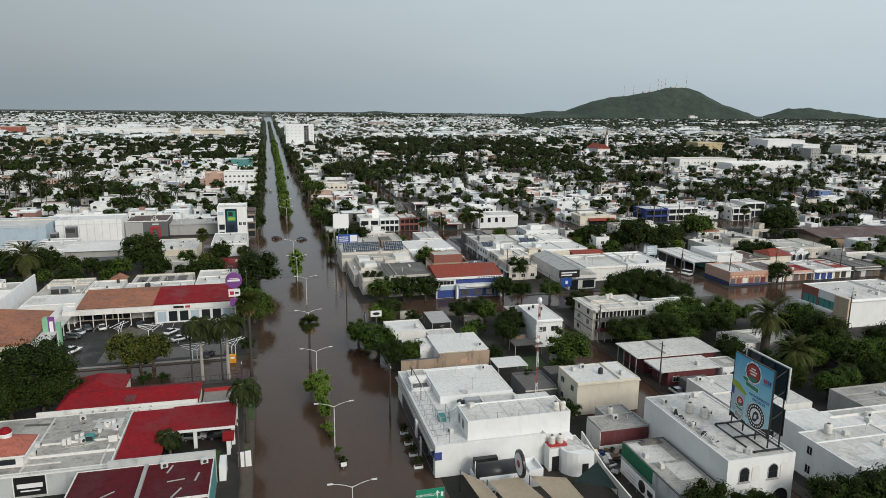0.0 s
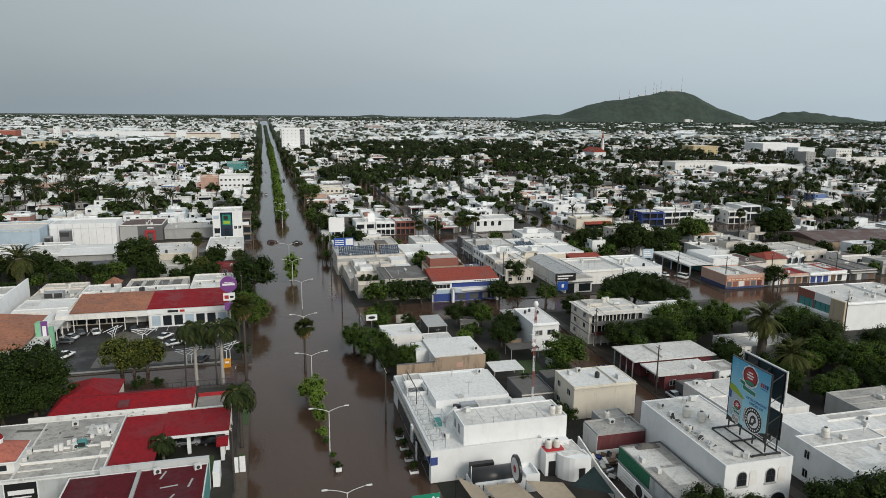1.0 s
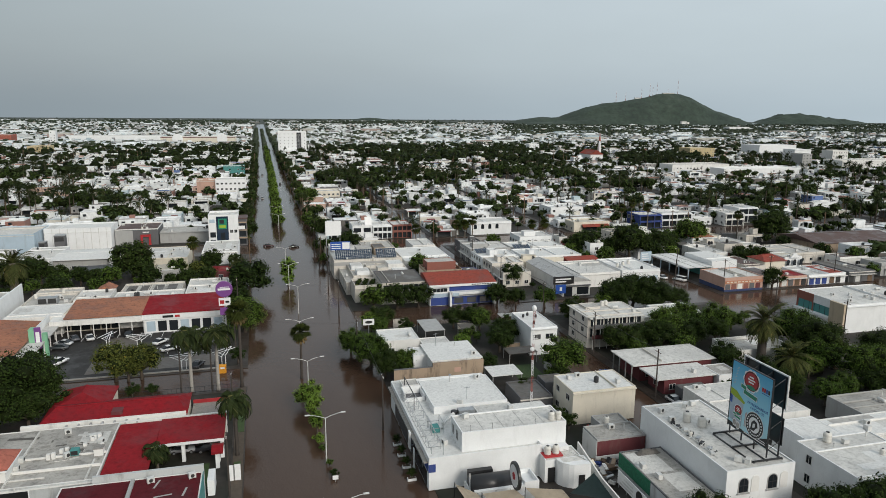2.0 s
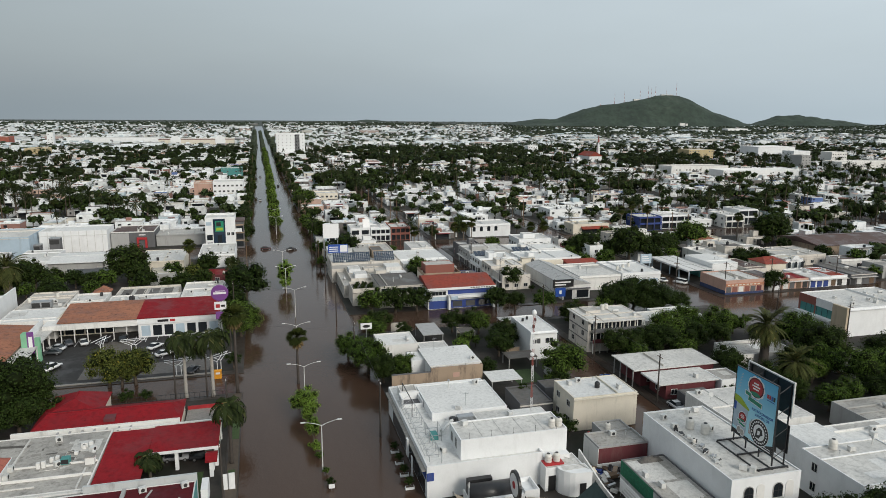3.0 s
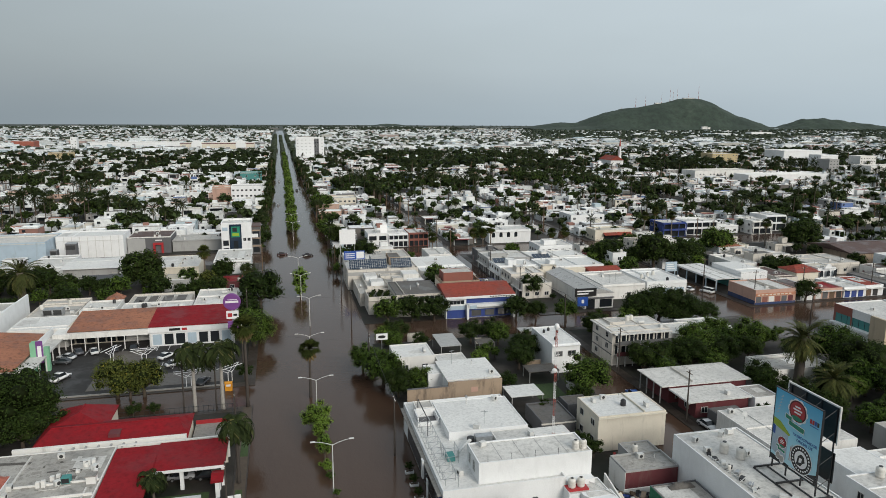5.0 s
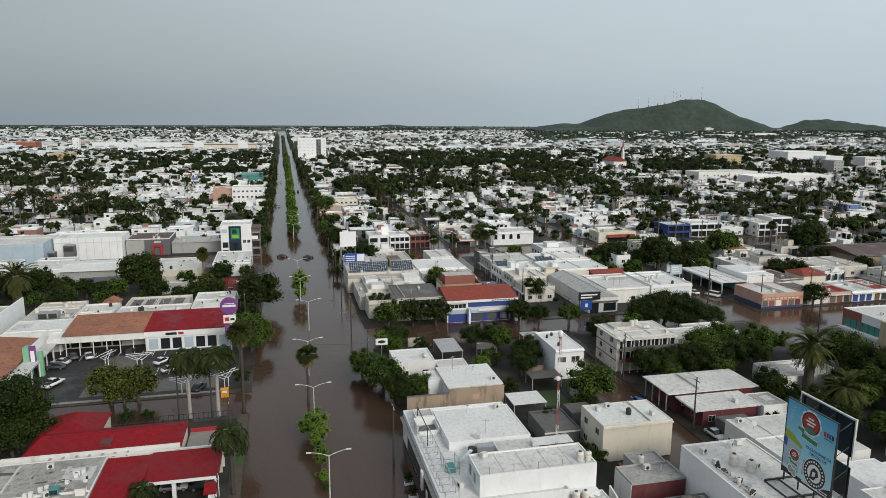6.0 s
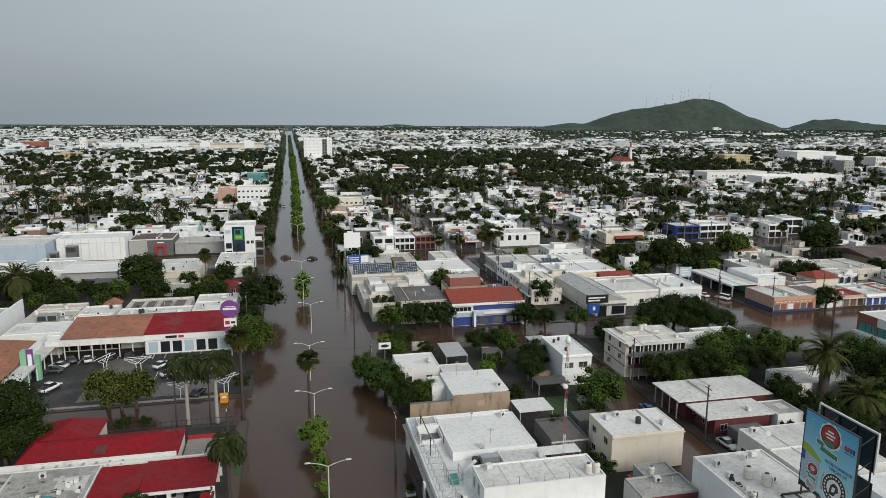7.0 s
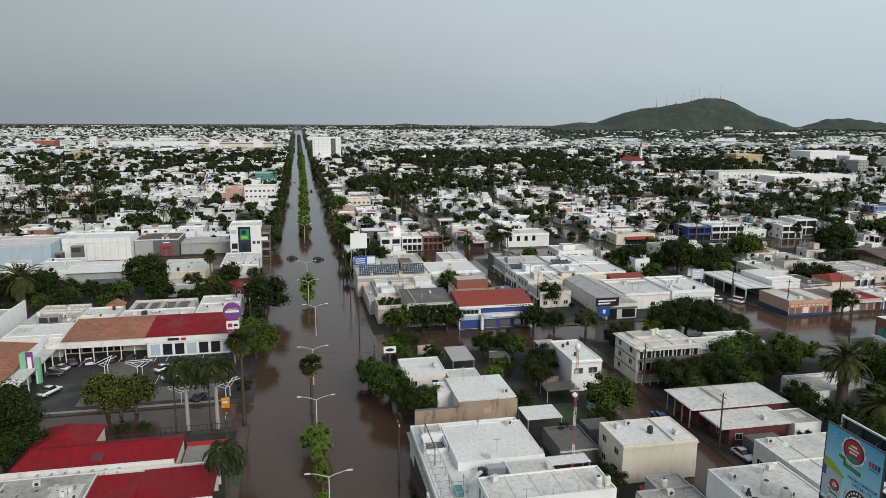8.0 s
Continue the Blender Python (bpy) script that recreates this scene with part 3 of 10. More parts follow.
def pitched(name, x0, x1, y0, y1, e0, e1, wall, roof, label, along="x", base=0.12, over=0.5, hip=0.0, wins="s", rand=None, category="building"):
    """A house with a ridge along x or y: eaves at e0, ridge at e1; hip draws the ridge's ends in."""
    rand = rand or random
    TAKEN.append((x0, x1, y0, y1))
    cx, cy, wx, wy = (x0 + x1) / 2, (y0 + y1) / 2, (x1 - x0) / 2, (y1 - y0) / 2
    t = thing(name, cx, cy, base, label, category)
    part("body", boxes((-wx, wx, -wy, wy, 0, e0)), M[wall], t)
    bm = bmesh.new()
    ox, oy, th = wx + over, wy + over, 0.14
    if along == "x":
        ridge = ((-ox + hip, 0, e1), (ox - hip, 0, e1))
    else:
        ridge = ((0, -oy + hip, e1), (0, oy - hip, e1))
    corners = [(-ox, -oy, e0), (ox, -oy, e0), (ox, oy, e0), (-ox, oy, e0)]
    top = [bm.verts.new((x, y, z + th)) for x, y, z in corners]
    low = [bm.verts.new(c) for c in corners]
    r = [bm.verts.new((x, y, z + th)) for x, y, z in ridge]
    if along == "x":
        faces = ((top[0], top[1], r[1], r[0]), (top[2], top[3], r[0], r[1]), (top[1], top[2], r[1]), (top[3], top[0], r[0]))
    else:
        faces = ((top[1], top[2], r[1], r[0]), (top[3], top[0], r[0], r[1]), (top[0], top[1], r[0]), (top[2], top[3], r[1]))
    for f in faces:
        bm.faces.new(f)
    for k in range(4):
        bm.faces.new((low[k], low[(k + 1) % 4], top[(k + 1) % 4], top[k]))
    bm.faces.new(low[::-1])
    part("roof", bm, M[roof], t)
    a, b = ridge
    part("ridge_cap", tube(bmesh.new(), [(a[0], a[1], a[2] + th), (b[0], b[1], b[2] + th)], (0.12, 0.12), 6), M[roof], t)
    for side in wins:
        length = 2 * wx if side in "sn" else 2 * wy
        n = max(1, int(length / 4))
        for k in range(n):
            if rand.random() > 0.3:
                window(t, 1.3, 1.1, side_pose(x0, x1, y0, y1, side, (k + 0.5) / n, 0.95))
    return t


def water_tank(x, y, z, dark=False, s=1.0):
    body = cached(("tank", dark), lambda: mesh_of("body", lathe(bmesh.new(), [(0.52, 0), (0.55, 0.06), (0.55, 0.35), (0.53, 0.38), (0.55, 0.41), (0.55, 0.75), (0.53, 0.78), (0.55, 0.81), (0.55, 1.1), (0.48, 1.22), (0.28, 1.36), (0.22, 1.38)], 14), M["tank_dark" if dark else "tank"], True))
    lid = cached("tank_lid", lambda: mesh_of("lid", lathe(bmesh.new(), [(0.24, 1.36), (0.25, 1.43), (0.2, 1.46)], 12), M["tank_dark"]))
    t = thing("water_tank", x, y, z, "black plastic water tank on a flat roof" if dark else "beige ribbed plastic water tank with dark lid on a roof", "water tank", "rooftop water tanks", scale=s)
    part("body", body, None, t)
    part("lid", lid, None, t, "black lid")
    return t


def ac_unit(x, y, z, rz=0.0):
    c = cached("ac_case", lambda: mesh_of("casing", boxes((-0.5, 0.5, -0.35, 0.35, 0.08, 0.8), (-0.48, -0.38, -0.33, 0.33, 0, 0.08), (0.38, 0.48, -0.33, 0.33, 0, 0.08)), M["casing"]))

    def grille():
        bm = lathe(bmesh.new(), [(0.28, 0), (0.28, 0.03), (0.06, 0.04)], 12)
        bmesh.ops.rotate(bm, verts=bm.verts, matrix=Matrix.Rotation(radians(90), 3, "X"))
        bmesh.ops.translate(bm, verts=bm.verts, vec=(0, -0.352, 0.44))
        return mesh_of("grille", bm, M["grille"])
    t = thing("air_conditioner", x, y, z, "boxy white air conditioner unit on a flat roof", "air conditioner", "rooftop air conditioners", rz)
    part("casing", c, None, t)
    part("grille", cached("ac_grille", grille), None, t, "round black fan grille")
    return t


# ---------------------------------------------------------------- plants
def leaf_cloud(rs, lobes, count, size):
    """Leaves as small kites strewn over the shells of the lobes (centre, radii); returns points and faces."""
    w = np.array([l[3] * l[4] + l[4] * l[5] + l[3] * l[5] for l in lobes])
    pick = rs.choice(len(lobes), count, p=w / w.sum())
    L = np.array(lobes)[pick]
    d = rs.normal(size=(count, 3))
    d[:, 2] = d[:, 2] * 0.9 + 0.15
    d /= np.linalg.norm(d, axis=1, keepdims=True)
    r = rs.uniform(0.62, 1.16, (count, 1)) ** 0.8
    p = L[:, :3] + d * L[:, 3:] * r
    nrm = d + np.array((0, 0, 0.35)) + rs.normal(size=(count, 3)) * 0.45
    nrm /= np.linalg.norm(nrm, axis=1, keepdims=True)
    a = np.cross(nrm, rs.normal(size=(count, 3)))
    a /= np.linalg.norm(a, axis=1, keepdims=True)
    b = np.cross(nrm, a)
    s = size * rs.uniform(0.6, 1.35, (count, 1))
    v = np.stack([p - a * s, p + b * s * 0.55 - nrm * s * 0.15, p + a * s, p - b * s * 0.55 - nrm * s * 0.15], 1).reshape(-1, 3)
    return v, np.arange(4 * count).reshape(-1, 4)


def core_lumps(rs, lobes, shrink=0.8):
    """Uneven lumps that fill the lobes, four-cornered faces only; coloured dark to stand for the crown's inner shade.
    """
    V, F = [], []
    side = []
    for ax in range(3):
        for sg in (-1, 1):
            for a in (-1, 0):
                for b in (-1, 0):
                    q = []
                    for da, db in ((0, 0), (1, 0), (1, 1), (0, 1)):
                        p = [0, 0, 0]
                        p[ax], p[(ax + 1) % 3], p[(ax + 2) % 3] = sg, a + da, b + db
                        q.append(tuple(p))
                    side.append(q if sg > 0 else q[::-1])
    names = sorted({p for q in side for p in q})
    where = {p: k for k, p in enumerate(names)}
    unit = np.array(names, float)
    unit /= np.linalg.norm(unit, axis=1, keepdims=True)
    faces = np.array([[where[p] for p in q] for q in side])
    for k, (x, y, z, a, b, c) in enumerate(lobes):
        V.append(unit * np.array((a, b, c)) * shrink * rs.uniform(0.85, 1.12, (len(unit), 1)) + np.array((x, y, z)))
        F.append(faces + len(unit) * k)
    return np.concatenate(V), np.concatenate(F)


def box_lump(rs):
    """One uneven six-sided lump, for trees that are a few metres of the far distance."""
    k = np.array([(-1, -1, 0), (1, -1, 0), (1, 1, 0), (-1, 1, 0), (-1, -1, 1), (1, -1, 1), (1, 1, 1), (-1, 1, 1)], float)
    k = k * np.where(k[:, 2:] > 0, 0.62, 0.8) * rs.uniform(0.75, 1.2, (8, 3))
    k[:, 2] = np.where(k[:, 2] > 0, 1.35 * rs.uniform(0.8, 1.15, 8), 0.1)
    return k, np.array([(4, 5, 6, 7), (0, 1, 5, 4), (1, 2, 6, 5), (2, 3, 7, 6), (3, 0, 4, 7)])


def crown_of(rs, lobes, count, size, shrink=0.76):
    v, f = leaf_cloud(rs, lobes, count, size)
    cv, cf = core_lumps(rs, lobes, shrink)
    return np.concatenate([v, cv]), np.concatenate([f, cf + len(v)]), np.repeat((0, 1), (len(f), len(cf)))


def quick_mesh(name, v, f, mats, index=None, flat=False):
    """A mesh from arrays of points and four-cornered faces."""
    me = bpy.data.meshes.new(name)
    me.vertices.add(len(v))
    me.vertices.foreach_set("co", np.asarray(v, np.float32).ravel())
    me.loops.add(f.size)
    me.loops.foreach_set("vertex_index", f.astype(np.int32).ravel())
    me.polygons.add(len(f))
    me.polygons.foreach_set("loop_start", np.arange(0, f.size, 4, dtype=np.int32))
    if index is not None:
        me.polygons.foreach_set("material_index", np.asarray(index, np.int32))
    for m in mats:
        me.materials.append(m)
    me.update(calc_edges=True)
    if flat:
        me.shade_flat()
    return me


def lobes_of(rs, R, H, n):
    """A crown of many uneven lobes round a hollow middle, R across at the widest, its middle at height H."""
    out = [(0, 0, H, R * 0.5, R * 0.5, R * 0.45)]
    for k in range(n):
        up = -0.75 + 1.7 * (k + 0.5) / n
        a = 2.4 * k + rs.uniform(-0.35, 0.35)
        flat, s = math.sqrt(max(0.05, 1 - min(1, up * up))), R * rs.uniform(0.25, 0.42)
        d = (R - s) * rs.uniform(0.75, 1.12)
        out.append((d * flat * math.cos(a), d * flat * math.sin(a), H + 0.78 * d * up, s, s, s * 0.82))
    return out


def tree_meshes(kind, variant, far=False):
    R, H, n, leaves, size = {"small": (2.2, 2.4, 8, 1300, 0.13), "mid": (4.0, 3.9, 15, 3600, 0.15), "big": (6.5, 5.6, 24, 8200, 0.18), "column": (2.4, 4.0, 9, 1700, 0.14)}[kind]
    if far:
        leaves, size = int(leaves * 0.32), size * 1.75
    rs = np.random.RandomState(100 + variant * 7 + len(kind) * 31)
    lobes = lobes_of(rs, R, H, n)
    if kind == "column":
        lobes = [(x * 0.7, y * 0.7, H + (z - H) * 1.5, a, b, c * 1.7) for x, y, z, a, b, c in lobes]
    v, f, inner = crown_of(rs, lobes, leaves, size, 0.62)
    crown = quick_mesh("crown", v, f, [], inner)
    bm = bmesh.new()
    r0 = 0.055 * R + 0.07
    tube(bm, [(0, 0, -0.3), (0.05 * R, 0, H * 0.25), (0, 0.04 * R, H * 0.55), (0, 0, H)], (r0 * 1.25, r0, r0 * 0.8, r0 * 0.3), 7)
    for x, y, z, *_ in lobes[1:9]:
        tube(bm, [(0, 0.02 * R, H * 0.4), (x * 0.45, y * 0.45, H * 0.62), (x, y, z)], (r0 * 0.5, r0 * 0.35, 0.03), 5)
    trunk = mesh_of("trunk", bm, M["bark"], True)
    return trunk, crown


def tree(x, y, kind="mid", leaf="leaf", scale=1.0, base=0.1, label="", group=""):
    v = int(abs(x * 13 + y * 7)) % 4
    trunk, crown = cached(("tree", kind, v, y > 190), lambda: tree_meshes(kind, v, y > 190))
    words = {"leaf_dark": "dark green", "leaf": "green", "leaf_bright": "bright yellow-green", "leaf_yellow": "yellowing green"}[leaf]
    size = {"small": "small bushy", "mid": "broad round-crowned", "big": "large spreading", "column": "tall narrow"}[kind]
    t = thing("tree", x, y, base, label or f"{size} {words} broadleaf tree among the houses", "tree", group, (x * 37 + y * 91) % 360, scale)
    part("trunk", trunk, None, t, "brown tapering trunk")
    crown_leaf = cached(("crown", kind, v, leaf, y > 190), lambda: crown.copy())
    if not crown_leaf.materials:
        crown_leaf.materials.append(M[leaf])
        crown_leaf.materials.append(M["crown_shade"])
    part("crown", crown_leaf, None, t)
    return t


def fan_head(rs, count, low, high, reach, blade, fingers=7):
    """A round head of fan leaves: each one a stalk's length out, its fingers spread in one plane."""
    V, Fc = [], []
    for k in range(count):
        az, el = 2.4 * k + rs.uniform(-0.3, 0.3), low + (high - low) * rs.rand()
        d = Vector((math.cos(az) * math.cos(el), math.sin(az) * math.cos(el), math.sin(el)))
        side = Vector((-math.sin(az), math.cos(az), 0))
        root = d * reach * rs.uniform(0.7, 1.05)
        droop = Vector((0, 0, -0.25 * blade))
        for j in range(fingers):
            a = (j / (fingers - 1) - 0.5) * 2.6
            w = d * math.cos(a) + side * math.sin(a)
            u = d * -math.sin(a) + side * math.cos(a)
            tip = root + w * blade * rs.uniform(0.85, 1.1) + droop
            mid = root + w * blade * 0.5
            n = len(V)
            V.extend((root, mid + u * blade * 0.13, tip, mid - u * blade * 0.13))
            Fc.append((n, n + 1, n + 2, n + 3))
        n = len(V)
        V.extend((Vector((0, 0, 0)) + side * 0.04, root + side * 0.03, root - side * 0.03, Vector((0, 0, 0)) - side * 0.04))
        Fc.append((n, n + 1, n + 2, n + 3))
    return np.array([tuple(v) for v in V]), np.array(Fc)


def palm_crown(rs, kind, cheap=False):
    """Arching fronds with leaflets to both sides; the crown's heart is the origin."""
    count, length, wide, drop = {"fan": (40, 1.6, 0.8, 0.6), "royal": (28, 3.5, 0.75, 1.9), "date": (52, 3.4, 0.5, 0.8)}[kind]
    segs = 3 if cheap else 9
    if cheap:
        count = int(count * 0.36)
    V, Fc = [], []
    for k in range(count):
        az = 2.4 * k + rs.uniform(-0.2, 0.2)
        up = {"fan": rs.uniform(-0.9, 1.25), "royal": rs.uniform(-0.15, 1.05), "date": rs.uniform(-0.75, 1.3)}[kind]
        ln = length * rs.uniform(0.8, 1.1)
        out, p, ang = Vector((math.cos(az), math.sin(az), 0)), Vector((0, 0, 0)), up
        side = Vector((-math.sin(az), math.cos(az), 0))
        step = ln / segs
        for s in range(segs):
            d = out * math.cos(ang) + Vector((0, 0, 1)) * math.sin(ang)
            q = p + d * step
            if kind == "fan":
                wa, wb = (0.1, wide * 0.7) if s == 0 else (wide * min(1, s / segs * 1.9), wide * min(1, (s + 1) / segs * 1.9) * (0.7 if s == segs - 1 else 1))
            else:
                u0 = (s + 0.5) / segs
                wa = wb = (2.0 if cheap else 1.0) * wide * (0.35 + 1.2 * u0 * (1.15 - u0)) * (0.45 if s == segs - 1 else 1)
            for sg in (-1, 1):
                hang = Vector((0, 0, -0.35 if kind != "royal" else -0.75))
                tip = side * sg * wa + hang * wa + d * step * (0.9 if kind != "fan" else 0.3)
                tip2 = side * sg * wb + hang * wb + d * step * (0.9 if kind != "fan" else 0.3)
                if kind == "fan":
                    pts = (p, q, q + tip2 * 0.9, p + tip * 0.9)
                    i = len(V)
                    V.extend(pts)
                    Fc.append((i, i + 1, i + 2, i + 3))
                else:
                    for h2 in ((0.0, 0.45),) if cheap else ((0.0, 0.28), (0.5, 0.78)):
                        a, b = p.lerp(q, h2[0]), p.lerp(q, h2[1])
                        i = len(V)
                        V.extend((a, b, b + tip2 + d * step * 0.2, a + tip * 0.98))
                        Fc.append((i, i + 1, i + 2, i + 3))
            p = q
            ang -= drop * (1.6 / segs) * (0.6 + s / segs)
    return np.array([tuple(v) for v in V]), np.array(Fc)


def palm(x, y, height, kind="fan", base=0.1, scale=1.0, label="", bark=None, group=""):
    v = int(abs(x * 3 + y * 5)) % 3

    def crown():
        rs = np.random.RandomState(7 + v + len(kind))
        vv, ff = fan_head(rs, 46, -0.75, 1.45, 0.75, 1.0) if kind == "fan" else palm_crown(rs, kind)
        return quick_mesh("crown", vv, ff, [M[{"royal": "frond", "fan": "frond_fan", "date": "frond_olive"}[kind]]])
    bark = bark or {"fan": "palm_bark", "royal": "pale_bark", "date": "palm_bark"}[kind]
    r = {"fan": 0.2, "royal": 0.21, "date": 0.55}[kind] * scale
    name = {"fan": "fan_palm", "royal": "royal_palm", "date": "date_palm"}[kind]
    words = {"fan": "tall slender fan palm with a round shaggy head", "royal": "royal palm with a pale trunk and drooping fronds", "date": "stout date palm with a wide arching crown"}[kind]
    t = thing(name, x, y, base, label or words, "palm tree", group, (x * 53 + y * 17) % 360)
    lean = ((x * 7) % 1 - 0.5) * 0.03 * height
    bm = tube(bmesh.new(), [(0, 0, -0.3), (lean * 0.2, 0, height * 0.08), (lean * 0.5, 0, height * 0.5), (lean, 0, height)], (r * 1.5, r * 1.1, r, r * 0.8), 9)
    part("trunk", bm, M[bark], t, "", None, True)
    part("crown", cached(("pc", kind, v), crown), None, t, "", Matrix.Translation((lean, 0, height)) @ Matrix.Scale(scale * (1.2 if kind == "fan" else 1.0), 4))
    if kind == "royal":
        part("crownshaft", tube(bmesh.new(), [(lean, 0, height - 1.5 * scale), (lean, 0, height - 0.6 * scale), (lean, 0, height + 0.2)], (r * 0.85, r * 0.95, r * 0.5), 9), M["leaf"], t, "smooth green crownshaft", None, True)
    if kind in ("date", "fan"):
        def skirt():
            vv, ff = fan_head(np.random.RandomState(90 + v), 22, -1.5, -0.9, 0.6, 0.9, 5)
            vv = vv + np.array((0, 0, -0.15))
            return quick_mesh("dry_skirt", vv, ff, [M["frond_dry"]])
        part("dry_skirt", cached(("ps", v), skirt), None, t, "dry brown hanging fronds", Matrix.Translation((lean, 0, height)) @ Matrix.Scale(scale * (1.3 if kind == "date" else 1.2), 4))
    return t


# ---------------------------------------------------------------- street things
def prism(bm, profile, x0, x1, inset=0.0):
    """A side outline (y, z) drawn out from x0 to x1; inset narrows its upper points."""
    zs = [z for _, z in profile]
    lo, hi = min(zs), max(zs)
    a = [bm.verts.new((x0 + inset * (z - lo) / (hi - lo), y, z)) for y, z in profile]
    b = [bm.verts.new((x1 - inset * (z - lo) / (hi - lo), y, z)) for y, z in profile]
    n = len(profile)
    for k in range(n):
        bm.faces.new((a[k], a[(k + 1) % n], b[(k + 1) % n], b[k]))
    bm.faces.new(a[::-1])
    bm.faces.new(b)
    return bm


def car(x, y, rz, paint, label, kind="sedan", base=0.12):
    """A car that points along -y before it is turned."""
    pm = cached(("paint", paint), lambda: plain("car_paint", paint, 0.25, 0.0, 0.08))
    L, hood, W = {"sedan": (2.2, 0.95, 0.88), "pickup": (2.6, 1.05, 0.95), "van": (2.5, 1.3, 0.95)}[kind]
    t = thing("car" if kind == "sedan" else kind, x, y, base, label, "car" if kind == "sedan" else kind, "parked vehicles", rz)

    def body():
        bm = prism(bmesh.new(), [(-L, 0.35), (-L + 0.1, 0.68), (-L + 0.35, 0.8), (-0.8, hood - 0.02), (1.3, hood), (L - 0.15, hood - 0.06), (L, 0.7), (L - 0.05, 0.35)], -W, W, 0.06)
        bmesh.ops.bevel(bm, geom=list(bm.edges), offset=0.05, segments=2, affect="EDGES")
        return mesh_of("body", bm, pm, True)

    def cabin(roof_only):
        c = {"sedan": [(-0.95, 0.9), (-0.3, 1.42), (0.95, 1.44), (1.75, 0.92)], "pickup": [(-1.1, 1.0), (-0.5, 1.68), (0.75, 1.7), (0.95, 1.02)], "van": [(-2.0, 1.2), (-1.35, 1.92), (2.3, 1.95), (2.45, 1.2)]}[kind]
        if roof_only:
            bm = prism(bmesh.new(), [(c[1][0] + 0.05, c[1][1] - 0.04), (c[1][0] + 0.15, c[1][1] + 0.04), (c[2][0] - 0.1, c[2][1] + 0.04), (c[2][0] + 0.05, c[2][1] - 0.04)], -W + 0.19, W - 0.19, 0.05)
            return mesh_of("cabin_roof", bm, pm, True)
        return mesh_of("glasshouse", prism(bmesh.new(), c, -W + 0.05, W - 0.05, 0.16), M["glass"])

    def wheel():
        bm = lathe(bmesh.new(), [(0.22, -0.1), (0.31, -0.1), (0.33, -0.05), (0.33, 0.05), (0.31, 0.1), (0.22, 0.1)], 14)
        bmesh.ops.rotate(bm, verts=bm.verts, matrix=Matrix.Rotation(radians(90), 3, "Y"))
        return mesh_of("wheel", bm, M["tyre"], True)

    def rim():
        bm = lathe(bmesh.new(), [(0.2, -0.105), (0.215, -0.09), (0.215, 0.09), (0.2, 0.105)], 10)
        bmesh.ops.rotate(bm, verts=bm.verts, matrix=Matrix.Rotation(radians(90), 3, "Y"))
        return mesh_of("rim", bm, M["rim"])
    part("body", cached(("cb", kind, paint), body), None, t)
    part("cabin_roof", cached(("cr", kind, paint), lambda: cabin(True)), None, t)
    part("glasshouse", cached(("cw", kind), lambda: cabin(False)), None, t, "dark glass all round")
    for sx in (-1, 1):
        for yy in (-L + 0.8, L - 0.85):
            w = part("wheel", cached("cwheel", wheel), None, t, "", Matrix.Translation((sx * (W - 0.08), yy, 0.33)))
            part("rim", cached("crim", rim), None, w)
        part("headlight", cached("chead", lambda: mesh_of("headlight", boxes((-0.18, 0.18, -0.03, 0.03, -0.07, 0.07)), M["lamp_glass"])), None, t, "", Matrix.Translation((sx * 0.58, -L + 0.03, 0.64)))
    if kind == "pickup":
        part("load_bed", boxes((-W + 0.12, W - 0.12, 1.05, L - 0.15, hood - 0.02, hood + 0.015)), M["dark_metal"], t, "dark open load bed")
    return t


def street_lamp(x, y, h=8.2, arm=2.6, base=-0.2):
    t = thing("street_lamp", x, y, base, "pale steel street lamp with two arms standing in the flooded median", "street lamp", "street lamps along the median")
    part("pole", tube(bmesh.new(), [(0, 0, 0), (0, 0, 0.5), (0, 0, h)], (0.13, 0.11, 0.07), 8), M["pale_metal"], t)
    for s in (-1, 1):
        a = part("arm", tube(bmesh.new(), [(0, 0, h - 0.1), (s * arm * 0.35, 0, h + 0.3), (s * arm * 0.8, 0, h + 0.62), (s * arm, 0, h + 0.66)], (0.06, 0.05, 0.045, 0.04), 6), M["pale_metal"], t)
        part("lamp_head", cached("lamp_head", lambda: mesh_of("lamp_head", prism(bmesh.new(), [(-0.16, 0.0), (-0.12, 0.1), (0.12, 0.1), (0.16, 0.0), (0.1, -0.06), (-0.1, -0.06)], -0.38, 0.38), M["pale_metal"])), None, a, "", Matrix.Translation((s * (arm + 0.3), 0, h + 0.68)))
    return t


def utility_pole(x, y, h=10.5, rz=0.0, transformer=False):
    t = thing("utility_pole", x, y, -0.1, "dark weathered utility pole with crossarm and insulators", "utility pole", "utility poles", rz)
    part("pole", tube(bmesh.new(), [(0, 0, 0), (0, 0, h)], (0.19, 0.11), 8), M["pole"], t)
    part("crossarm", boxes((-1.0, 1.0, -0.06, 0.06, h - 0.7, h - 0.58)), M["wood"], t)
    for k in (-0.9, -0.35, 0.9):
        part("insulator", cached("insul", lambda: mesh_of("insulator", lathe(bmesh.new(), [(0.04, 0), (0.07, 0.06), (0.04, 0.1), (0.07, 0.14), (0.03, 0.2)], 8), M["sign_white"])), None, t, "", Matrix.Translation((k, 0, h - 0.58)))
    if transformer:
        part("transformer", lathe(bmesh.new(), [(0.26, h - 2.6), (0.3, h - 2.5), (0.3, h - 1.6), (0.2, h - 1.5)], 12, (0.45, 0, 0)), M["metal"], t, "grey drum transformer")
    return t


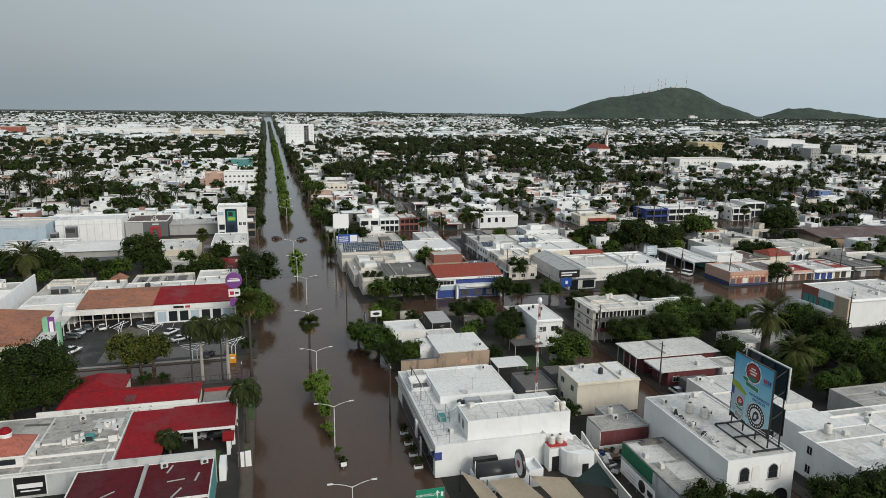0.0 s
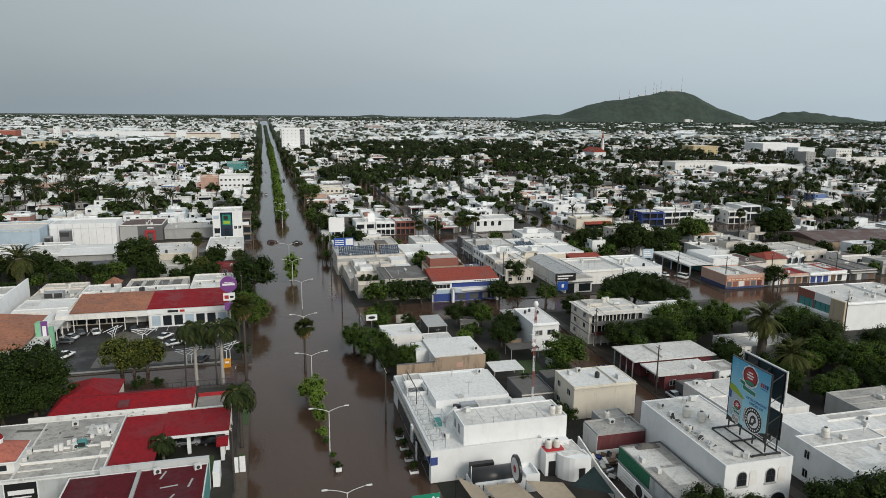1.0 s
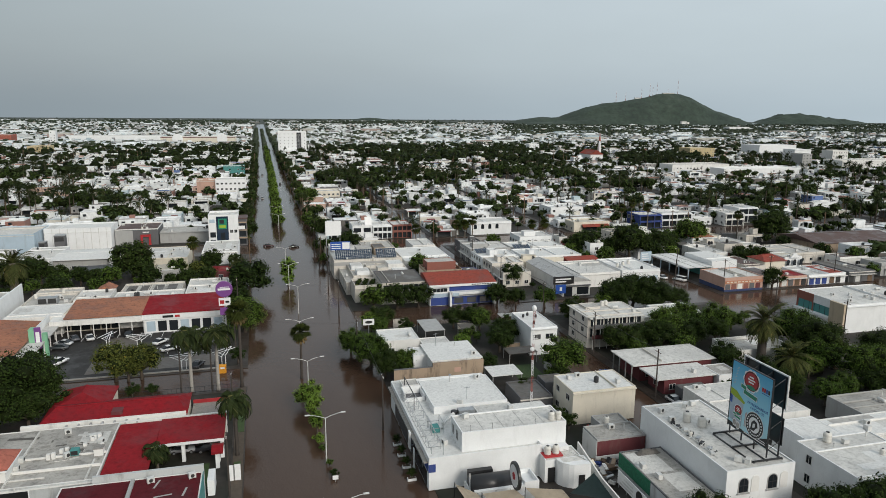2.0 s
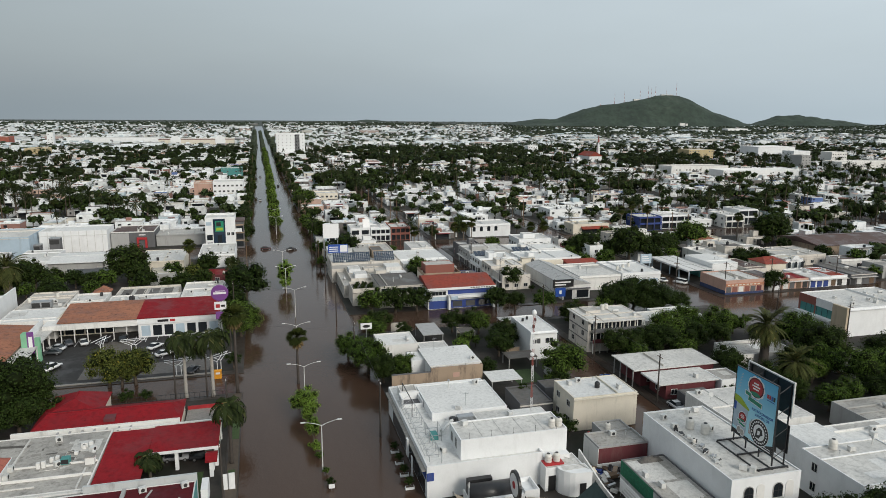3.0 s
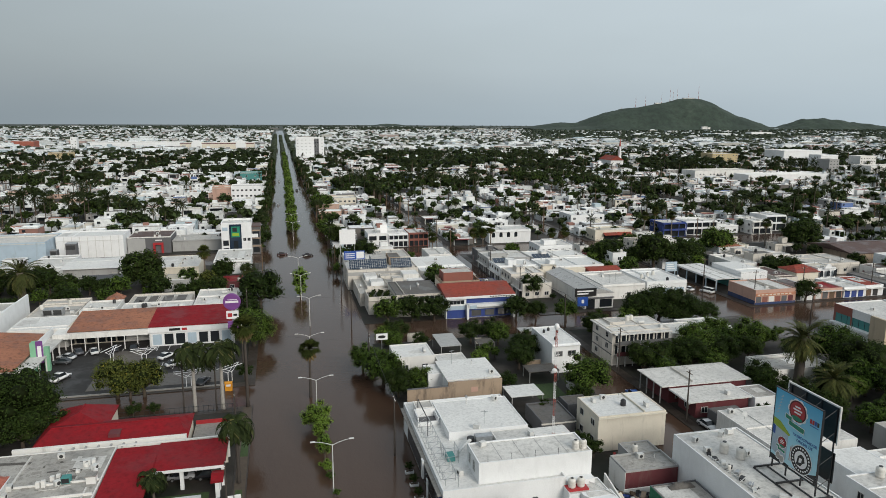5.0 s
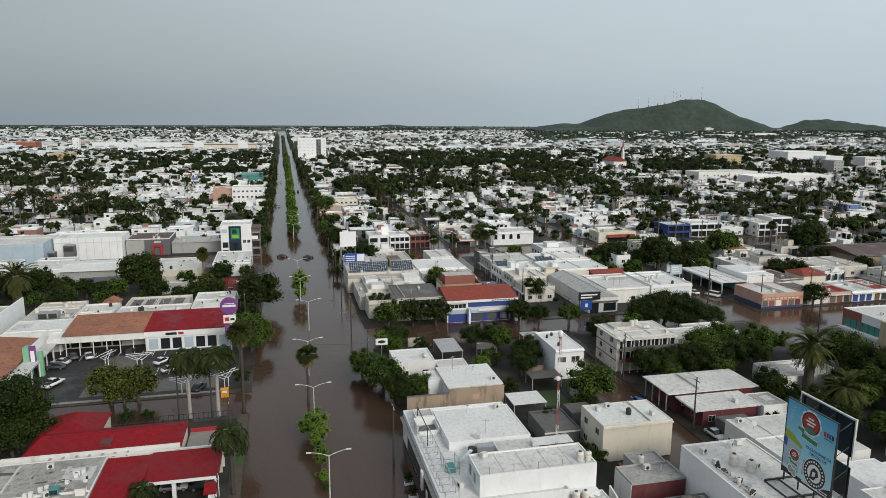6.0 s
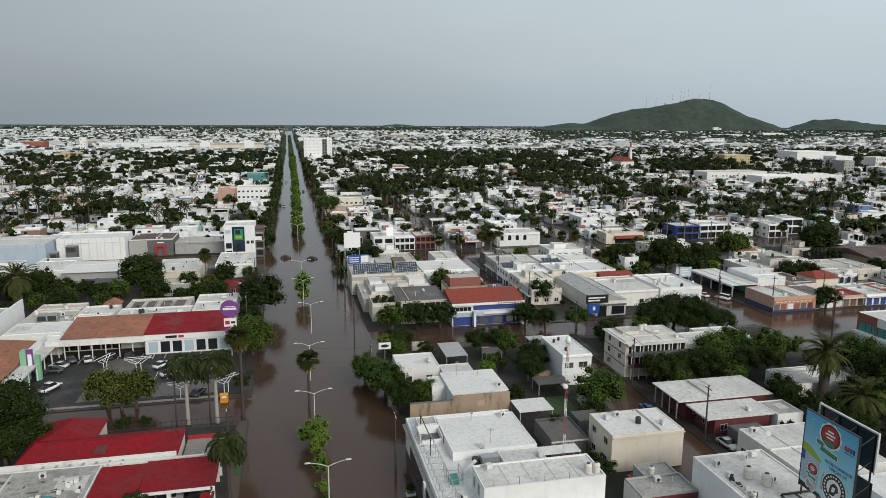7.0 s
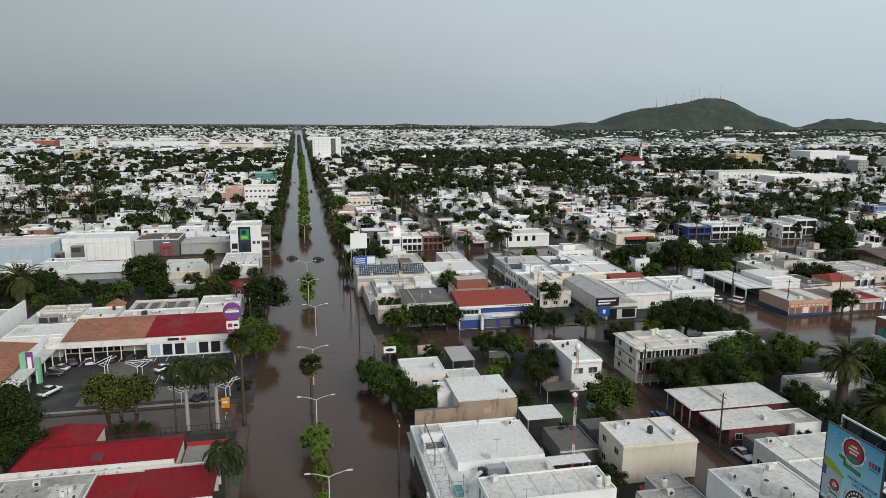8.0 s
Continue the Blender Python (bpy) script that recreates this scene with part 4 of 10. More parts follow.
def cable(a, b, sag=0.8):
    """A thin overhead line between two points."""
    a, b = Vector(a), Vector(b)
    pts = [a.lerp(b, k / 8) - Vector((0, 0, sag * 4 * (k / 8) * (1 - k / 8))) for k in range(9)]
    ob = new("power_cable", mesh_of("power_cable", tube(bmesh.new(), pts, [0.022] * 9, 4), M["dark_metal"]))
    return tagged(ob, "thin black overhead power cable between utility poles", "cable", "overhead cables")


def words(text, size, mat, parent, m, name="lettering"):
    """Raised letters in the built-in font, turned into a mesh part."""
    cu = bpy.data.curves.new(name, "FONT")
    cu.body, cu.size, cu.extrude, cu.align_x, cu.align_y = text, size, 0.01, "CENTER", "CENTER"
    tmp = bpy.data.objects.new(name, cu)
    scene.collection.objects.link(tmp)
    bpy.context.view_layer.update()
    me = bpy.data.meshes.new_from_object(tmp.evaluated_get(bpy.context.evaluated_depsgraph_get()))
    bpy.data.objects.remove(tmp)
    me.materials.clear()
    me.materials.append(M[mat])
    return part(name, me, None, parent, "", m)


# ---------------------------------------------------------------- ground, water, streets
structure("ground", boxes((-5000, 5000, -900, 5200, -1.5, -0.5)), M["far_land"], "dark green plain that reaches the horizon", "ground")
structure("water", boxes((-480, 1342, 20, 1120, -0.45, 0.0), (-7, 20, 1120, 3000, -0.45, -0.02)), M["water"], "silty brown flood water standing in the streets", "water")

TAKEN += [(98, 130, 193, 205.2), (-34, -8, 137, 146), (118, 142, 165, 197), (139, 160, 169, 189), (74.5, 86, 194, 204)]
X_STREETS = [(-480, -470), (-410, -400), (-338, -330), (-268, -260), (-204, -196), (-140, -132), (-6.5, 19.7), (65.5, 73.2), (129.5, 139.5), (198, 206), (264, 272), (330, 338), (396, 404), (462, 470), (528, 536), (594, 602), (660, 668), (732, 740), (806, 814), (872, 880), (938, 946), (1004, 1012), (1070, 1078), (1136, 1144), (1202, 1210), (1268, 1276), (1334, 1342)]
Y_RIGHT = [(20, 40), (180.5, 193.5), (287, 305), (398, 408), (510, 520), (622, 632), (734, 744), (846, 856), (958, 968), (1100, 1120)]
Y_LEFT = [(20, 40), (145.5, 156.5), (287, 310), (398, 408), (510, 520), (622, 632), (734, 744), (846, 856), (958, 968), (1100, 1120)]
BLOCKS = []
for (a0, a1), (b0, b1) in zip(X_STREETS, X_STREETS[1:]):
    rows = Y_LEFT if b0 < 0 else Y_RIGHT
    for (c0, c1), (d0, d1) in zip(rows, rows[1:]):
        BLOCKS.append((a1, b0, 188.6 if a1 == 139.5 and c1 == 193.5 else c1, 168.5 if a1 == 139.5 and d0 == 180.5 else d0))


def block_slab(x0, x1, y0, y1):
    """A city block: a kerb and pavement ring round a core of plots; the ring right of the avenue lies under the flood."""
    w, top = 2.2, -0.05 if x0 == 19.7 else 0.14
    k = structure("pavement", boxes((x0, x1, y0, y0 + w, -0.4, top), (x0, x1, y1 - w, y1, -0.4, top), (x0, x0 + w, y0 + w, y1 - w, -0.4, top), (x1 - w, x1, y0 + w, y1 - w, -0.4, top)), M["paving"], "worn concrete pavement with a kerb round a city block", "pavement")
    structure("plots", boxes((x0 + w, x1 - w, y0 + w, y1 - w, -0.4, 0.10)), M["plot"], "yards of soil, weeds and old concrete between houses", "ground")
    return k


far_slabs = bmesh.new()
for x0, x1, y0, y1 in BLOCKS:
    if y0 < 320 and -150 < x0 < 270:
        block_slab(x0, x1, y0, y1)
    else:
        slab(far_slabs, x0, x1, y0, y1, -0.4, 0.11)
structure("far_plots", far_slabs, M["plot"], "yards and pavements of the far blocks", "ground")

# parking lot of the shopping strip
structure("parking_lot", boxes((-62, -11.5, 158.5, 194, 0.10, 0.13)), M["asphalt"], "dark wet asphalt parking lot with painted bays", "parking lot")
TAKEN.append((-75, -8.5, 146, 194))
for k in range(12):
    structure("bay_line", boxes((-47 + 2.7 * k, -46.88 + 2.7 * k, 184.5, 189.3, 0.13, 0.137)), M["sign_white"], "worn white parking bay line", "road marking")
for k in range(9):
    structure("bay_line", boxes((-36 + 2.7 * k, -35.88 + 2.7 * k, 170.5, 175.5, 0.13, 0.137)), M["sign_white"], "worn white parking bay line", "road marking")
structure("lot_kerb", boxes((-58, -11.5, 157.6, 158.3, 0.1, 0.3)), M["concrete"], "low concrete kerb along the parking lot", "kerb")
structure("concrete_apron", boxes((-41, -14, 160.5, 168, 0.13, 0.15), (-40.5, -33.5, 168, 186, 0.13, 0.15)), M["apron"], "pale wet concrete drive through the parking lot", "road")

structure("verge", boxes((-8.4, -6.7, 60.0, 145.0, -0.2, 0.17)), M["soil"], "muddy verge between pavement and flood", "verge")
structure("verge_grass", boxes((-8.0, -6.75, 124.0, 137.0, 0.1, 0.2)), M["grass"], "wet green grass verge beside the avenue", "verge")
structure("verge_grass", boxes((-8.2, -7.1, 108.0, 113.0, 0.1, 0.2)), M["grass"], "wet green grass verge beside the avenue", "verge")

# ---------------------------------------------------------------- right-hand side, near
# white commercial block on the corner
wb = building("commercial_building", 20.9, 39.4, 96.7, 128.1, 4.9, "clean", "r_clean", "white commercial building with stepped flat roofs and blue fascia", 0.5, "", 2, plain_roof=True)
part("blue_fascia", boxes((-9.33, -9.25, -15.2, 12, 3.0, 4.3)), M["blue"], wb, "bright blue sign band")
part("blue_corner", boxes((-9.33, -8.2, -15.78, -15.7, 3.0, 4.3)), M["blue"], wb)
part("shopfront", boxes((-9.3, -9.25, -14.5, 11, 0.2, 2.7)), M["glass"], wb, "dark glass shopfront")
part("ledge", boxes((-9.9, -9.26, -15.2, 15.2, 4.35, 4.5)), M["concrete"], wb, "concrete ledge over the pavement")
roof_block(wb, 30.15, 112.4, 25.6, 39.2, 112.4, 124.9, 4.96, 1.25, "clean", "r_clean", "low white upper storey")
roof_block(wb, 30.15, 112.4, 32.5, 39.2, 104.7, 111.8, 4.96, 1.1, "white", "r_white", "", 0.12)
hall = building("hall", 26.5, 44.0, 98.1, 104.5, 8.0, "clean", "r_white", "tall blank white hall above the shop with tanks", 0.25, "", 2, base=0.12, plain_roof=True)
for u in (0.25, 0.6):
    window(hall, 0.9, 1.5, side_pose(26.5, 44, 98.1, 104.5, "w", u, 5.9))
roof_block(wb, 30.15, 112.4, 22.2, 25.4, 122.9, 126, 4.96, 1.2, "white", "r_grey", "", 0.2)
for k in range(5):
    part("roof_seam", boxes((-8.5 + 3.4 * k, -8.42 + 3.4 * k, -2.9, 2.9, 8.065, 8.085)), M["grey"], hall, "grey roofing seam")
    part("rod", tube(bmesh.new(), [(-7.4 + 3.6 * k, -3.1, 8.2), (-7.4 + 3.6 * k, -3.1, 9.3)], (0.03, 0.03), 5), M["dark_metal"], hall)
front = part("front_block", boxes((9.3, 13.8, -15.7, -14.4, 0, 4.6)), M["clean"], wb, "low white wall along the forecourt")
rail = thing("roof_railing", 21.6, 112, 5.5, "thin steel railing along the roof's street edge", "railing")
for k in range(13):
    part("post", boxes((-0.03, 0.03, -0.03, 0.03, 0, 1.1)), M["metal"], rail, "", Matrix.Translation((0, -14 + 1.9 * k, 0)))
for z in (0.55, 1.08):
    part("rail", boxes((-0.025, 0.025, -14, 8.8, z, z + 0.05)), M["metal"], rail)
well = thing("light_well", 23.6, 120.4, 5.08, "light well with white rims round a shade-dark plate", "light well")
# flat plate on the roof; its dark colour stands for a pit's shade
part("pit", boxes((-1.7, 1.7, -1.6, 1.7, 0.0, 0.1)), M["dgrey"], well, "dark plate standing in for the pit's shade")
part("rim", boxes((-1.9, 1.9, -1.8, -1.6, 0, 0.7), (-1.9, 1.9, 1.7, 1.9, 0, 1.5), (-1.9, -1.7, -1.6, 1.7, 0, 1.5), (1.7, 1.9, -1.6, 1.7, 0, 1.1)), M["clean"], well)
for k in range(12):
    part("cross_rail", boxes((-0.7, 1.9, -0.03, 0.03, 1.06, 1.12)), M["metal"], rail, "", Matrix.Translation((0, -14 + 1.9 * k, 0)))
    part("inner_post", boxes((1.86, 1.94, -0.04, 0.04, -0.36, 1.1)), M["metal"], rail, "", Matrix.Translation((0, -14 + 1.9 * k, 0)))
    part("brace", tube(bmesh.new(), [(0, 0, 1.08), (1.9, 1.9, 1.08)], (0.025, 0.025), 4), M["metal"], rail, "", Matrix.Translation((0, -14 + 1.9 * k, 0)))
part("outer_rail", boxes((-0.72, -0.66, -14, 7.0, 1.04, 1.1)), M["metal"], rail)
part("inner_rail", boxes((1.86, 1.94, -14, 7.0, 1.04, 1.12)), M["metal"], rail)
frame_ = thing("steel_portal", 22.6, 119.0, 5.08, "tall thin steel portal frame on a roof", "steel frame")
for yy in (-4.2, 4.2):
    part("post", boxes((-0.06, 0.06, yy - 0.06, yy + 0.06, 0, 3.0)), M["dark_metal"], frame_)
part("beam", boxes((-0.06, 0.06, -4.2, 4.2, 2.9, 3.02)), M["dark_metal"], frame_)
for ax, ay in ((28.6, 103.4), (29.6, 108.4), (24.6, 101.4), (34.4, 106.2), (37.0, 106.4)):
    ac_unit(ax, ay, 8.18 if ay == 103.4 else 6.18 if ax > 32.5 else 5.08, (ax * 70) % 360)
for ax, ay, hz in ((31.4, 123.0, 6.38), (29.0, 106.4, 5.08)):
    vent_pipe(ax, ay, hz, 1.6)
fl_ = thing("blade_sign", 20.1, 107.0, 2.2, "narrow white blade sign on a shop wall", "sign")
part("panel", boxes((-0.15, 0.15, -0.5, 0.5, 0, 2.9)), M["sign_white"], fl_)
part("bracket", boxes((0.15, 0.7, -0.05, 0.05, 0.4, 0.5)), M["metal"], fl_)
part("bracket", boxes((0.15, 0.7, -0.05, 0.05, 2.4, 2.5)), M["metal"], fl_)
for ax, ay in ((32.2, 114.5),):
    antenna(ax, ay, 6.38, 2.4, (ax * 50) % 360)
cage = thing("pipe_cage", 24.3, 106.3, 5.02, "rusty steel cage with pipes and valves on the roof", "steel cage")
for sx in (-1, 1):
    for sy in (-1.4, 1.4):
        part("post", boxes((-0.04, 0.04, -0.04, 0.04, 0, 2.2)), M["metal"], cage, "", Matrix.Translation((sx, sy, 0)))
    part("rail", boxes((sx - 0.03, sx + 0.03, -1.4, 1.4, 2.15, 2.22)), M["metal"], cage)
    part("rail", boxes((-1, 1, sx * 1.4 - 0.03, sx * 1.4 + 0.03, 1.1, 1.17)), M["metal"], cage)
part("machine", boxes((-0.6, 0.6, -0.9, 0.9, 0.1, 0.9)), M["teal"], cage, "faded teal pump box")
water_tank(42.0, 99.6, 8.18)
water_tank(43.2, 99.6, 8.18)
ac_unit(27.4, 99.6, 5.1, 90)
for ax, ay in ((36.8, 123.6), (30.5, 113.0), (38.4, 108.9)):
    ac_unit(ax, ay, 6.38 if ay > 112 else 6.23, (ax * 40) % 360)
duct = thing("air_handler", 31.0, 110.2, 5.08, "grey roof air handler with a bent sheet-metal duct", "air handler")
part("housing", boxes((-1.6, 1.2, -0.7, 0.7, 0.25, 1.5)), M["metal"], duct)
part("fan_drum", lathe(bmesh.new(), [(0.6, 0.2), (0.62, 0.3), (0.62, 1.25), (0.5, 1.3)], 14, (-2.3, 0.1, 0)), M["dark_metal"], duct)
part("duct", tube(bmesh.new(), [(-2.4, -0.2, 1.0), (-3.6, -1.4, 0.9), (-5.2, -3.2, 0.7), (-5.4, -3.6, 0.1)], (0.3, 0.3, 0.28, 0.28), 8), M["pale_metal"], duct)
part("skid", boxes((-2.8, 1.3, -0.8, 0.8, 0.06, 0.2)), M["dark_metal"], duct)

# forecourt with sails, kiosk and disc sign
kio = thing("kiosk", 42.0, 95.0, 0.12, "small white kiosk of two stepped blocks with black doorways", "kiosk")
TAKEN.append((38.9, 46.4, 91.0, 98.3))
part("back_block", boxes((-3.0, 3.0, -0.5, 3.0, 0, 3.75)), M["clean"], kio)
part("back_roof", boxes((-2.85, 2.85, -0.35, 2.85, 3.75, 3.8)), M["r_white"], kio)
part("back_parapet", boxes((-3.0, 3.0, 2.85, 3.0, 3.75, 3.95), (-3.0, -2.85, -0.5, 2.85, 3.75, 3.95), (2.85, 3.0, -0.5, 2.85, 3.75, 3.95)), M["clean"], kio)
bm = bmesh.new()
kf_ = [bm.verts.new((x_, y_, z_)) for z_ in (0, 3.95) for x_, y_ in ((-1.2, -0.52), (-1.2, -1.3), (-0.7, -2.1), (0.0, -2.75), (0.7, -3.1), (3.4, -3.3), (3.4, -0.52))]
bm.faces.new(kf_[7:])
bm.faces.new(kf_[6::-1])
for j in range(7):
    bm.faces.new((kf_[j], kf_[(j + 1) % 7], kf_[7 + (j + 1) % 7], kf_[7 + j]))
part("front_block", bm, M["clean"], kio, "rounded white front block")
part("front_roof", boxes((-0.6, 3.2, -1.95, -0.75, 3.952, 3.99)), M["r_white"], kio)
part("pipe", tube(bmesh.new(), [(0.4, 2.6, 4.1), (1.6, 1.0, 4.1), (3.2, -2.6, 4.1)], (0.07, 0.07, 0.07), 6), M["pale_metal"], kio, "pale roof pipe")
part("doorway", boxes((-2.5, -1.3, -0.54, -0.505, 0, 2.5)), M["sign_black"], kio, "black doorway")
part("doorway", boxes((1.5, 2.5, -3.29, -3.17, 0, 2.2)), M["sign_black"], kio, "black doorway")
part("lamp", lathe(bmesh.new(), [(0.22, -0.05), (0.22, 0.0)], 12), M["sign_black"], kio, "round black wall lamp", pose(-3.0, 2.0, 2.4, 0, -90, 0))
bwl = thing("boundary_wall", 46.5, 91.0, 0.1, "white boundary wall with a sloping top", "wall")
part("wall", prism(bmesh.new(), [(-9.0, 0), (-9.0, 1.9), (-1.0, 2.3), (7.6, 4.1), (7.6, 0)], -0.12, 0.12), M["white"], bwl)
structure_red = thing("tank_plinth", 40.7, 96.0, 3.925, "red painted plinth under two water tanks", "plinth")
part("slab", boxes((-1.6, 1.6, -0.9, 0.9, 0, 0.25)), M["red"], structure_red)
water_tank(40.0, 96.0, 4.175)
water_tank(41.4, 96.0, 4.175)


def sail(corners, mat, label):
    """A stretched cloth of three or four corners, dipped in the middle, on steel posts."""
    t = thing("shade_sail", *corners[0][:2], 0.12, label, "shade sail", "shade sails")
    o = Vector((*corners[0][:2], 0.12))
    n = 6
    c = [Vector(p) - o for p in corners]
    if len(c) == 3:
        c = [c[0], c[1], c[2], c[2].lerp(c[0], 0.02)]
    bm = bmesh.new()
    grid = [[bm.verts.new((c[0].lerp(c[1], u / n)).lerp(c[3].lerp(c[2], u / n), v / n) - Vector((0, 0, 1.6 * (u / n) * (1 - u / n) * (v / n) * (1 - v / n) * 4))) for u in range(n + 1)] for v in range(n + 1)]
    for v in range(n):
        for u in range(n):
            bm.faces.new((grid[v][u], grid[v][u + 1], grid[v + 1][u + 1], grid[v + 1][u]))
    g = bmesh.ops.solidify(bm, geom=list(bm.faces), thickness=0.03)
    part("cloth", bm, M[mat], t, "", None, True)
    for p in corners:
        q = Vector(p) - o
        part("post", tube(bmesh.new(), [(q.x, q.y, 0), (q.x, q.y, q.z + 0.15)], (0.06, 0.06), 6), M["dark_metal"], t)
    return t


sail([(23.6, 92.0, 3.6), (26.2, 88.8, 3.4), (27.6, 80.0, 3.3), (24.8, 79.5, 3.5)], "sail", "taut beige shade sail on steel posts over the forecourt")
sail([(26.8, 88.7, 3.4), (31.6, 88.2, 3.7), (34.0, 79.5, 3.4), (28.4, 79.8, 3.3)], "sail", "taut beige shade sail on steel posts over the forecourt")
sail([(33.2, 88.2, 3.7), (38.4, 86.8, 3.5), (38.8, 79.5, 3.3), (34.8, 79.5, 3.4)], "sail", "taut beige shade sail on steel posts over the forecourt")
sail([(39.2, 85.9, 3.3), (44.6, 89.2, 4.0), (44.6, 82.6, 3.2)], "sail_dark", "dark green three-cornered shade sail beside the kiosk")
disc = thing("disc_sign", 31.8, 88.6, 0.1, "round black and white sign on a tall dark post", "sign")
part("post", tube(bmesh.new(), [(0, 0, 0), (0, 0, 3.6)], (0.16, 0.14), 8), M["dark_metal"], disc)
bm = lathe(bmesh.new(), [(1.9, -0.22), (2.05, -0.18), (2.05, 0.18), (1.9, 0.22)], 28)
bmesh.ops.rotate(bm, verts=bm.verts, matrix=Matrix.Rotation(radians(90), 3, "Y") )
part("drum", bm, M["sign_black"], disc, "", pose(0, 0, 5.5, 0, 0, -1))
bm = lathe(bmesh.new(), [(1.62, -0.26), (1.62, -0.22)], 28)
bmesh.ops.rotate(bm, verts=bm.verts, matrix=Matrix.Rotation(radians(90), 3, "Y"))
face = part("face", bm, M["sign_white"], disc, "pale round face", pose(0, 0, 5.5, 0, 0, -1))
bm = lathe(bmesh.new(), [(0.55, -0.30), (0.55, -0.26)], 18)
bmesh.ops.rotate(bm, verts=bm.verts, matrix=Matrix.Rotation(radians(90), 3, "Y"))
part("hub", bm, M["red"], face)
bar = thing("bar_hut", 29.6, 92.4, 0.12, "white hut with a rounded black barrel roof", "hut")
TAKEN.append((24, 46, 78, 97))
part("body", boxes((-3.2, 4.6, -1.65, 2.2, 0, 2.4)), M["clean"], bar)
bm = bmesh.new()
tube(bm, [(-3.4, 0.4, 2.35), (3.2, 0.4, 2.35)], (1.5, 1.5), 24)
part("barrel_roof", bm, M["tank_dark"], bar, "glossy black rounded roof", None, True)
part("ridge_box", boxes((-3.2, 0.6, 1.5, 2.4, 2.41, 3.9)), M["dark_metal"], bar)
part("counter", boxes((-3.2, 4.6, -1.98, -1.68, 0.9, 1.05)), M["sign_white"], bar, "white counter")
part("end_box", boxes((4.61, 6.9, -1.6, -1.4, 0, 2.9), (4.61, 6.9, 2.0, 2.2, 0, 2.9), (6.7, 6.9, -1.4, 2.0, 0, 2.9), (4.61, 4.8, -1.4, 2.0, 0, 2.9), (4.8, 6.7, -1.4, 2.0, 0, 2.2)), M["clean"], bar, "white box with raised rims")
for k in range(3):
    part("seam", boxes((-2.2 + 2.2 * k, -2.12 + 2.2 * k, -1.675, -1.651, 0.1, 2.3)), M["dgrey"], bar)
part("gable_rim", boxes((-3.6, -3.4, -1.3, 2.5, 0, 2.0)), M["clean"], bar)
part("spike", prism(bmesh.new(), [(-0.25, 1.9), (0.25, 1.9), (0.0, 4.6)], -3.55, -3.45), M["clean"], bar)
ac_unit(28.2, 90.4, 0.14)

# low grey workshop and its yard
wks = building("workshop", 49.9, 58.8, 98.4, 103.6, 3.7, "maroon", "r_weather", "low workshop with maroon wall and mossy grey roof", 0.35, "", 1, par_mat="grey", clutter=1)
part("side_wall", boxes((-4.53, -4.455, -2.6, 2.6, 0, 3.72)), M["white"], wks, "white painted side wall")
structure("yard_wall", boxes((49.4, 57.4, 97.7, 97.9, 0.1, 1.5)), M["white"], "low white yard wall below a maroon wall", "wall")
building("shed", 53.4, 58.8, 103.8, 107.6, 3.5, "grey", "r_weather", "grey annex with stained roof", 0.3, "", 1)
water_tank(54.9, 104.8, 3.67, s=0.9)
ac_unit(54.4, 102.2, 3.87)
g1 = building("store", 51.2, 58.6, 77.5, 93.6, 4.0, "pale_render", "r_weather", "low store with a weathered flat roof and stained walls", 0.22, "", 1, par_mat="dgrey", clutter=0, plain_roof=True)
part("coat_patch", boxes((-3.2, 1.6, 1.0, 7.3, 4.075, 4.08)), M["r_white"], g1, "patch of whiter coat")
part("coat_patch", boxes((-1.0, 2.8, -4.4, 0.4, 4.075, 4.082)), M["r_white"], g1, "patch of whiter coat")
part("green_net", boxes((-3.78, -3.72, -1.2, 7.9, 1.9, 4.2)), M["net_green"], g1, "green shade net")
fnc = thing("banner_fence", 49.7, 85.6, 0.1, "white printed banner tied to a yard fence", "banner")
for k in range(5):
    part("post", tube(bmesh.new(), [(0, -4.4 + 2.35 * k, 0), (0, -4.4 + 2.35 * k, 3.0)], (0.05, 0.05), 6), M["metal"], fnc)
ban = part("banner", boxes((-0.14, -0.08, -4.6, 5.2, 0.7, 2.9)), M["sign_white"], fnc, "white printed banner")
bm = lathe(bmesh.new(), [(0.95, -0.03), (0.95, 0.0)], 22, (0, 0, 0))
bmesh.ops.rotate(bm, verts=bm.verts, matrix=Matrix.Rotation(radians(90), 3, "Y"))
part("emblem", bm, M["sign_black"], ban, "round black emblem", Matrix.Translation((-0.145, -1.2, 1.8)))
for k in range(3):
    part("text_bar", boxes((-0.16, -0.145, 0.6, 4.4 - 0.5 * k, 1.0 + 0.55 * k, 1.25 + 0.55 * k)), M["pale_metal"], ban)
part("text_bar", boxes((-0.16, -0.145, -4.2, -2.7, 1.3, 2.2)), M["sign_black"], ban)
for ax, ay in ((52.3, 88.4), (53.0, 85.1)):
    ac_unit(ax, ay, 4.18, 90)
tp_ = thing("tarpaulin", 55.6, 92.4, 4.1, "crumpled black tarpaulin heap on a roof", "tarpaulin")
rt_ = random.Random(8)
bm = bmesh.new()
tg_ = [[bm.verts.new((-2.2 + 0.4 * i, -0.7 + 0.24 * j, 0.95 * math.sin(math.pi * i / 11) ** 0.6 * math.sin(math.pi * j / 6) ** 0.7 * rt_.uniform(0.5, 1.1))) for i in range(12)] for j in range(7)]
for j in range(6):
    for i in range(11):
        bm.faces.new((tg_[j][i], tg_[j][i + 1], tg_[j + 1][i + 1], tg_[j + 1][i]))
part("sheet", bm, M["r_dark"], tp_, "", None, True)
rubble(52.6, 97.0, 2.6, 1.2, 26, 31, "scrap, buckets and boards in a walled yard")
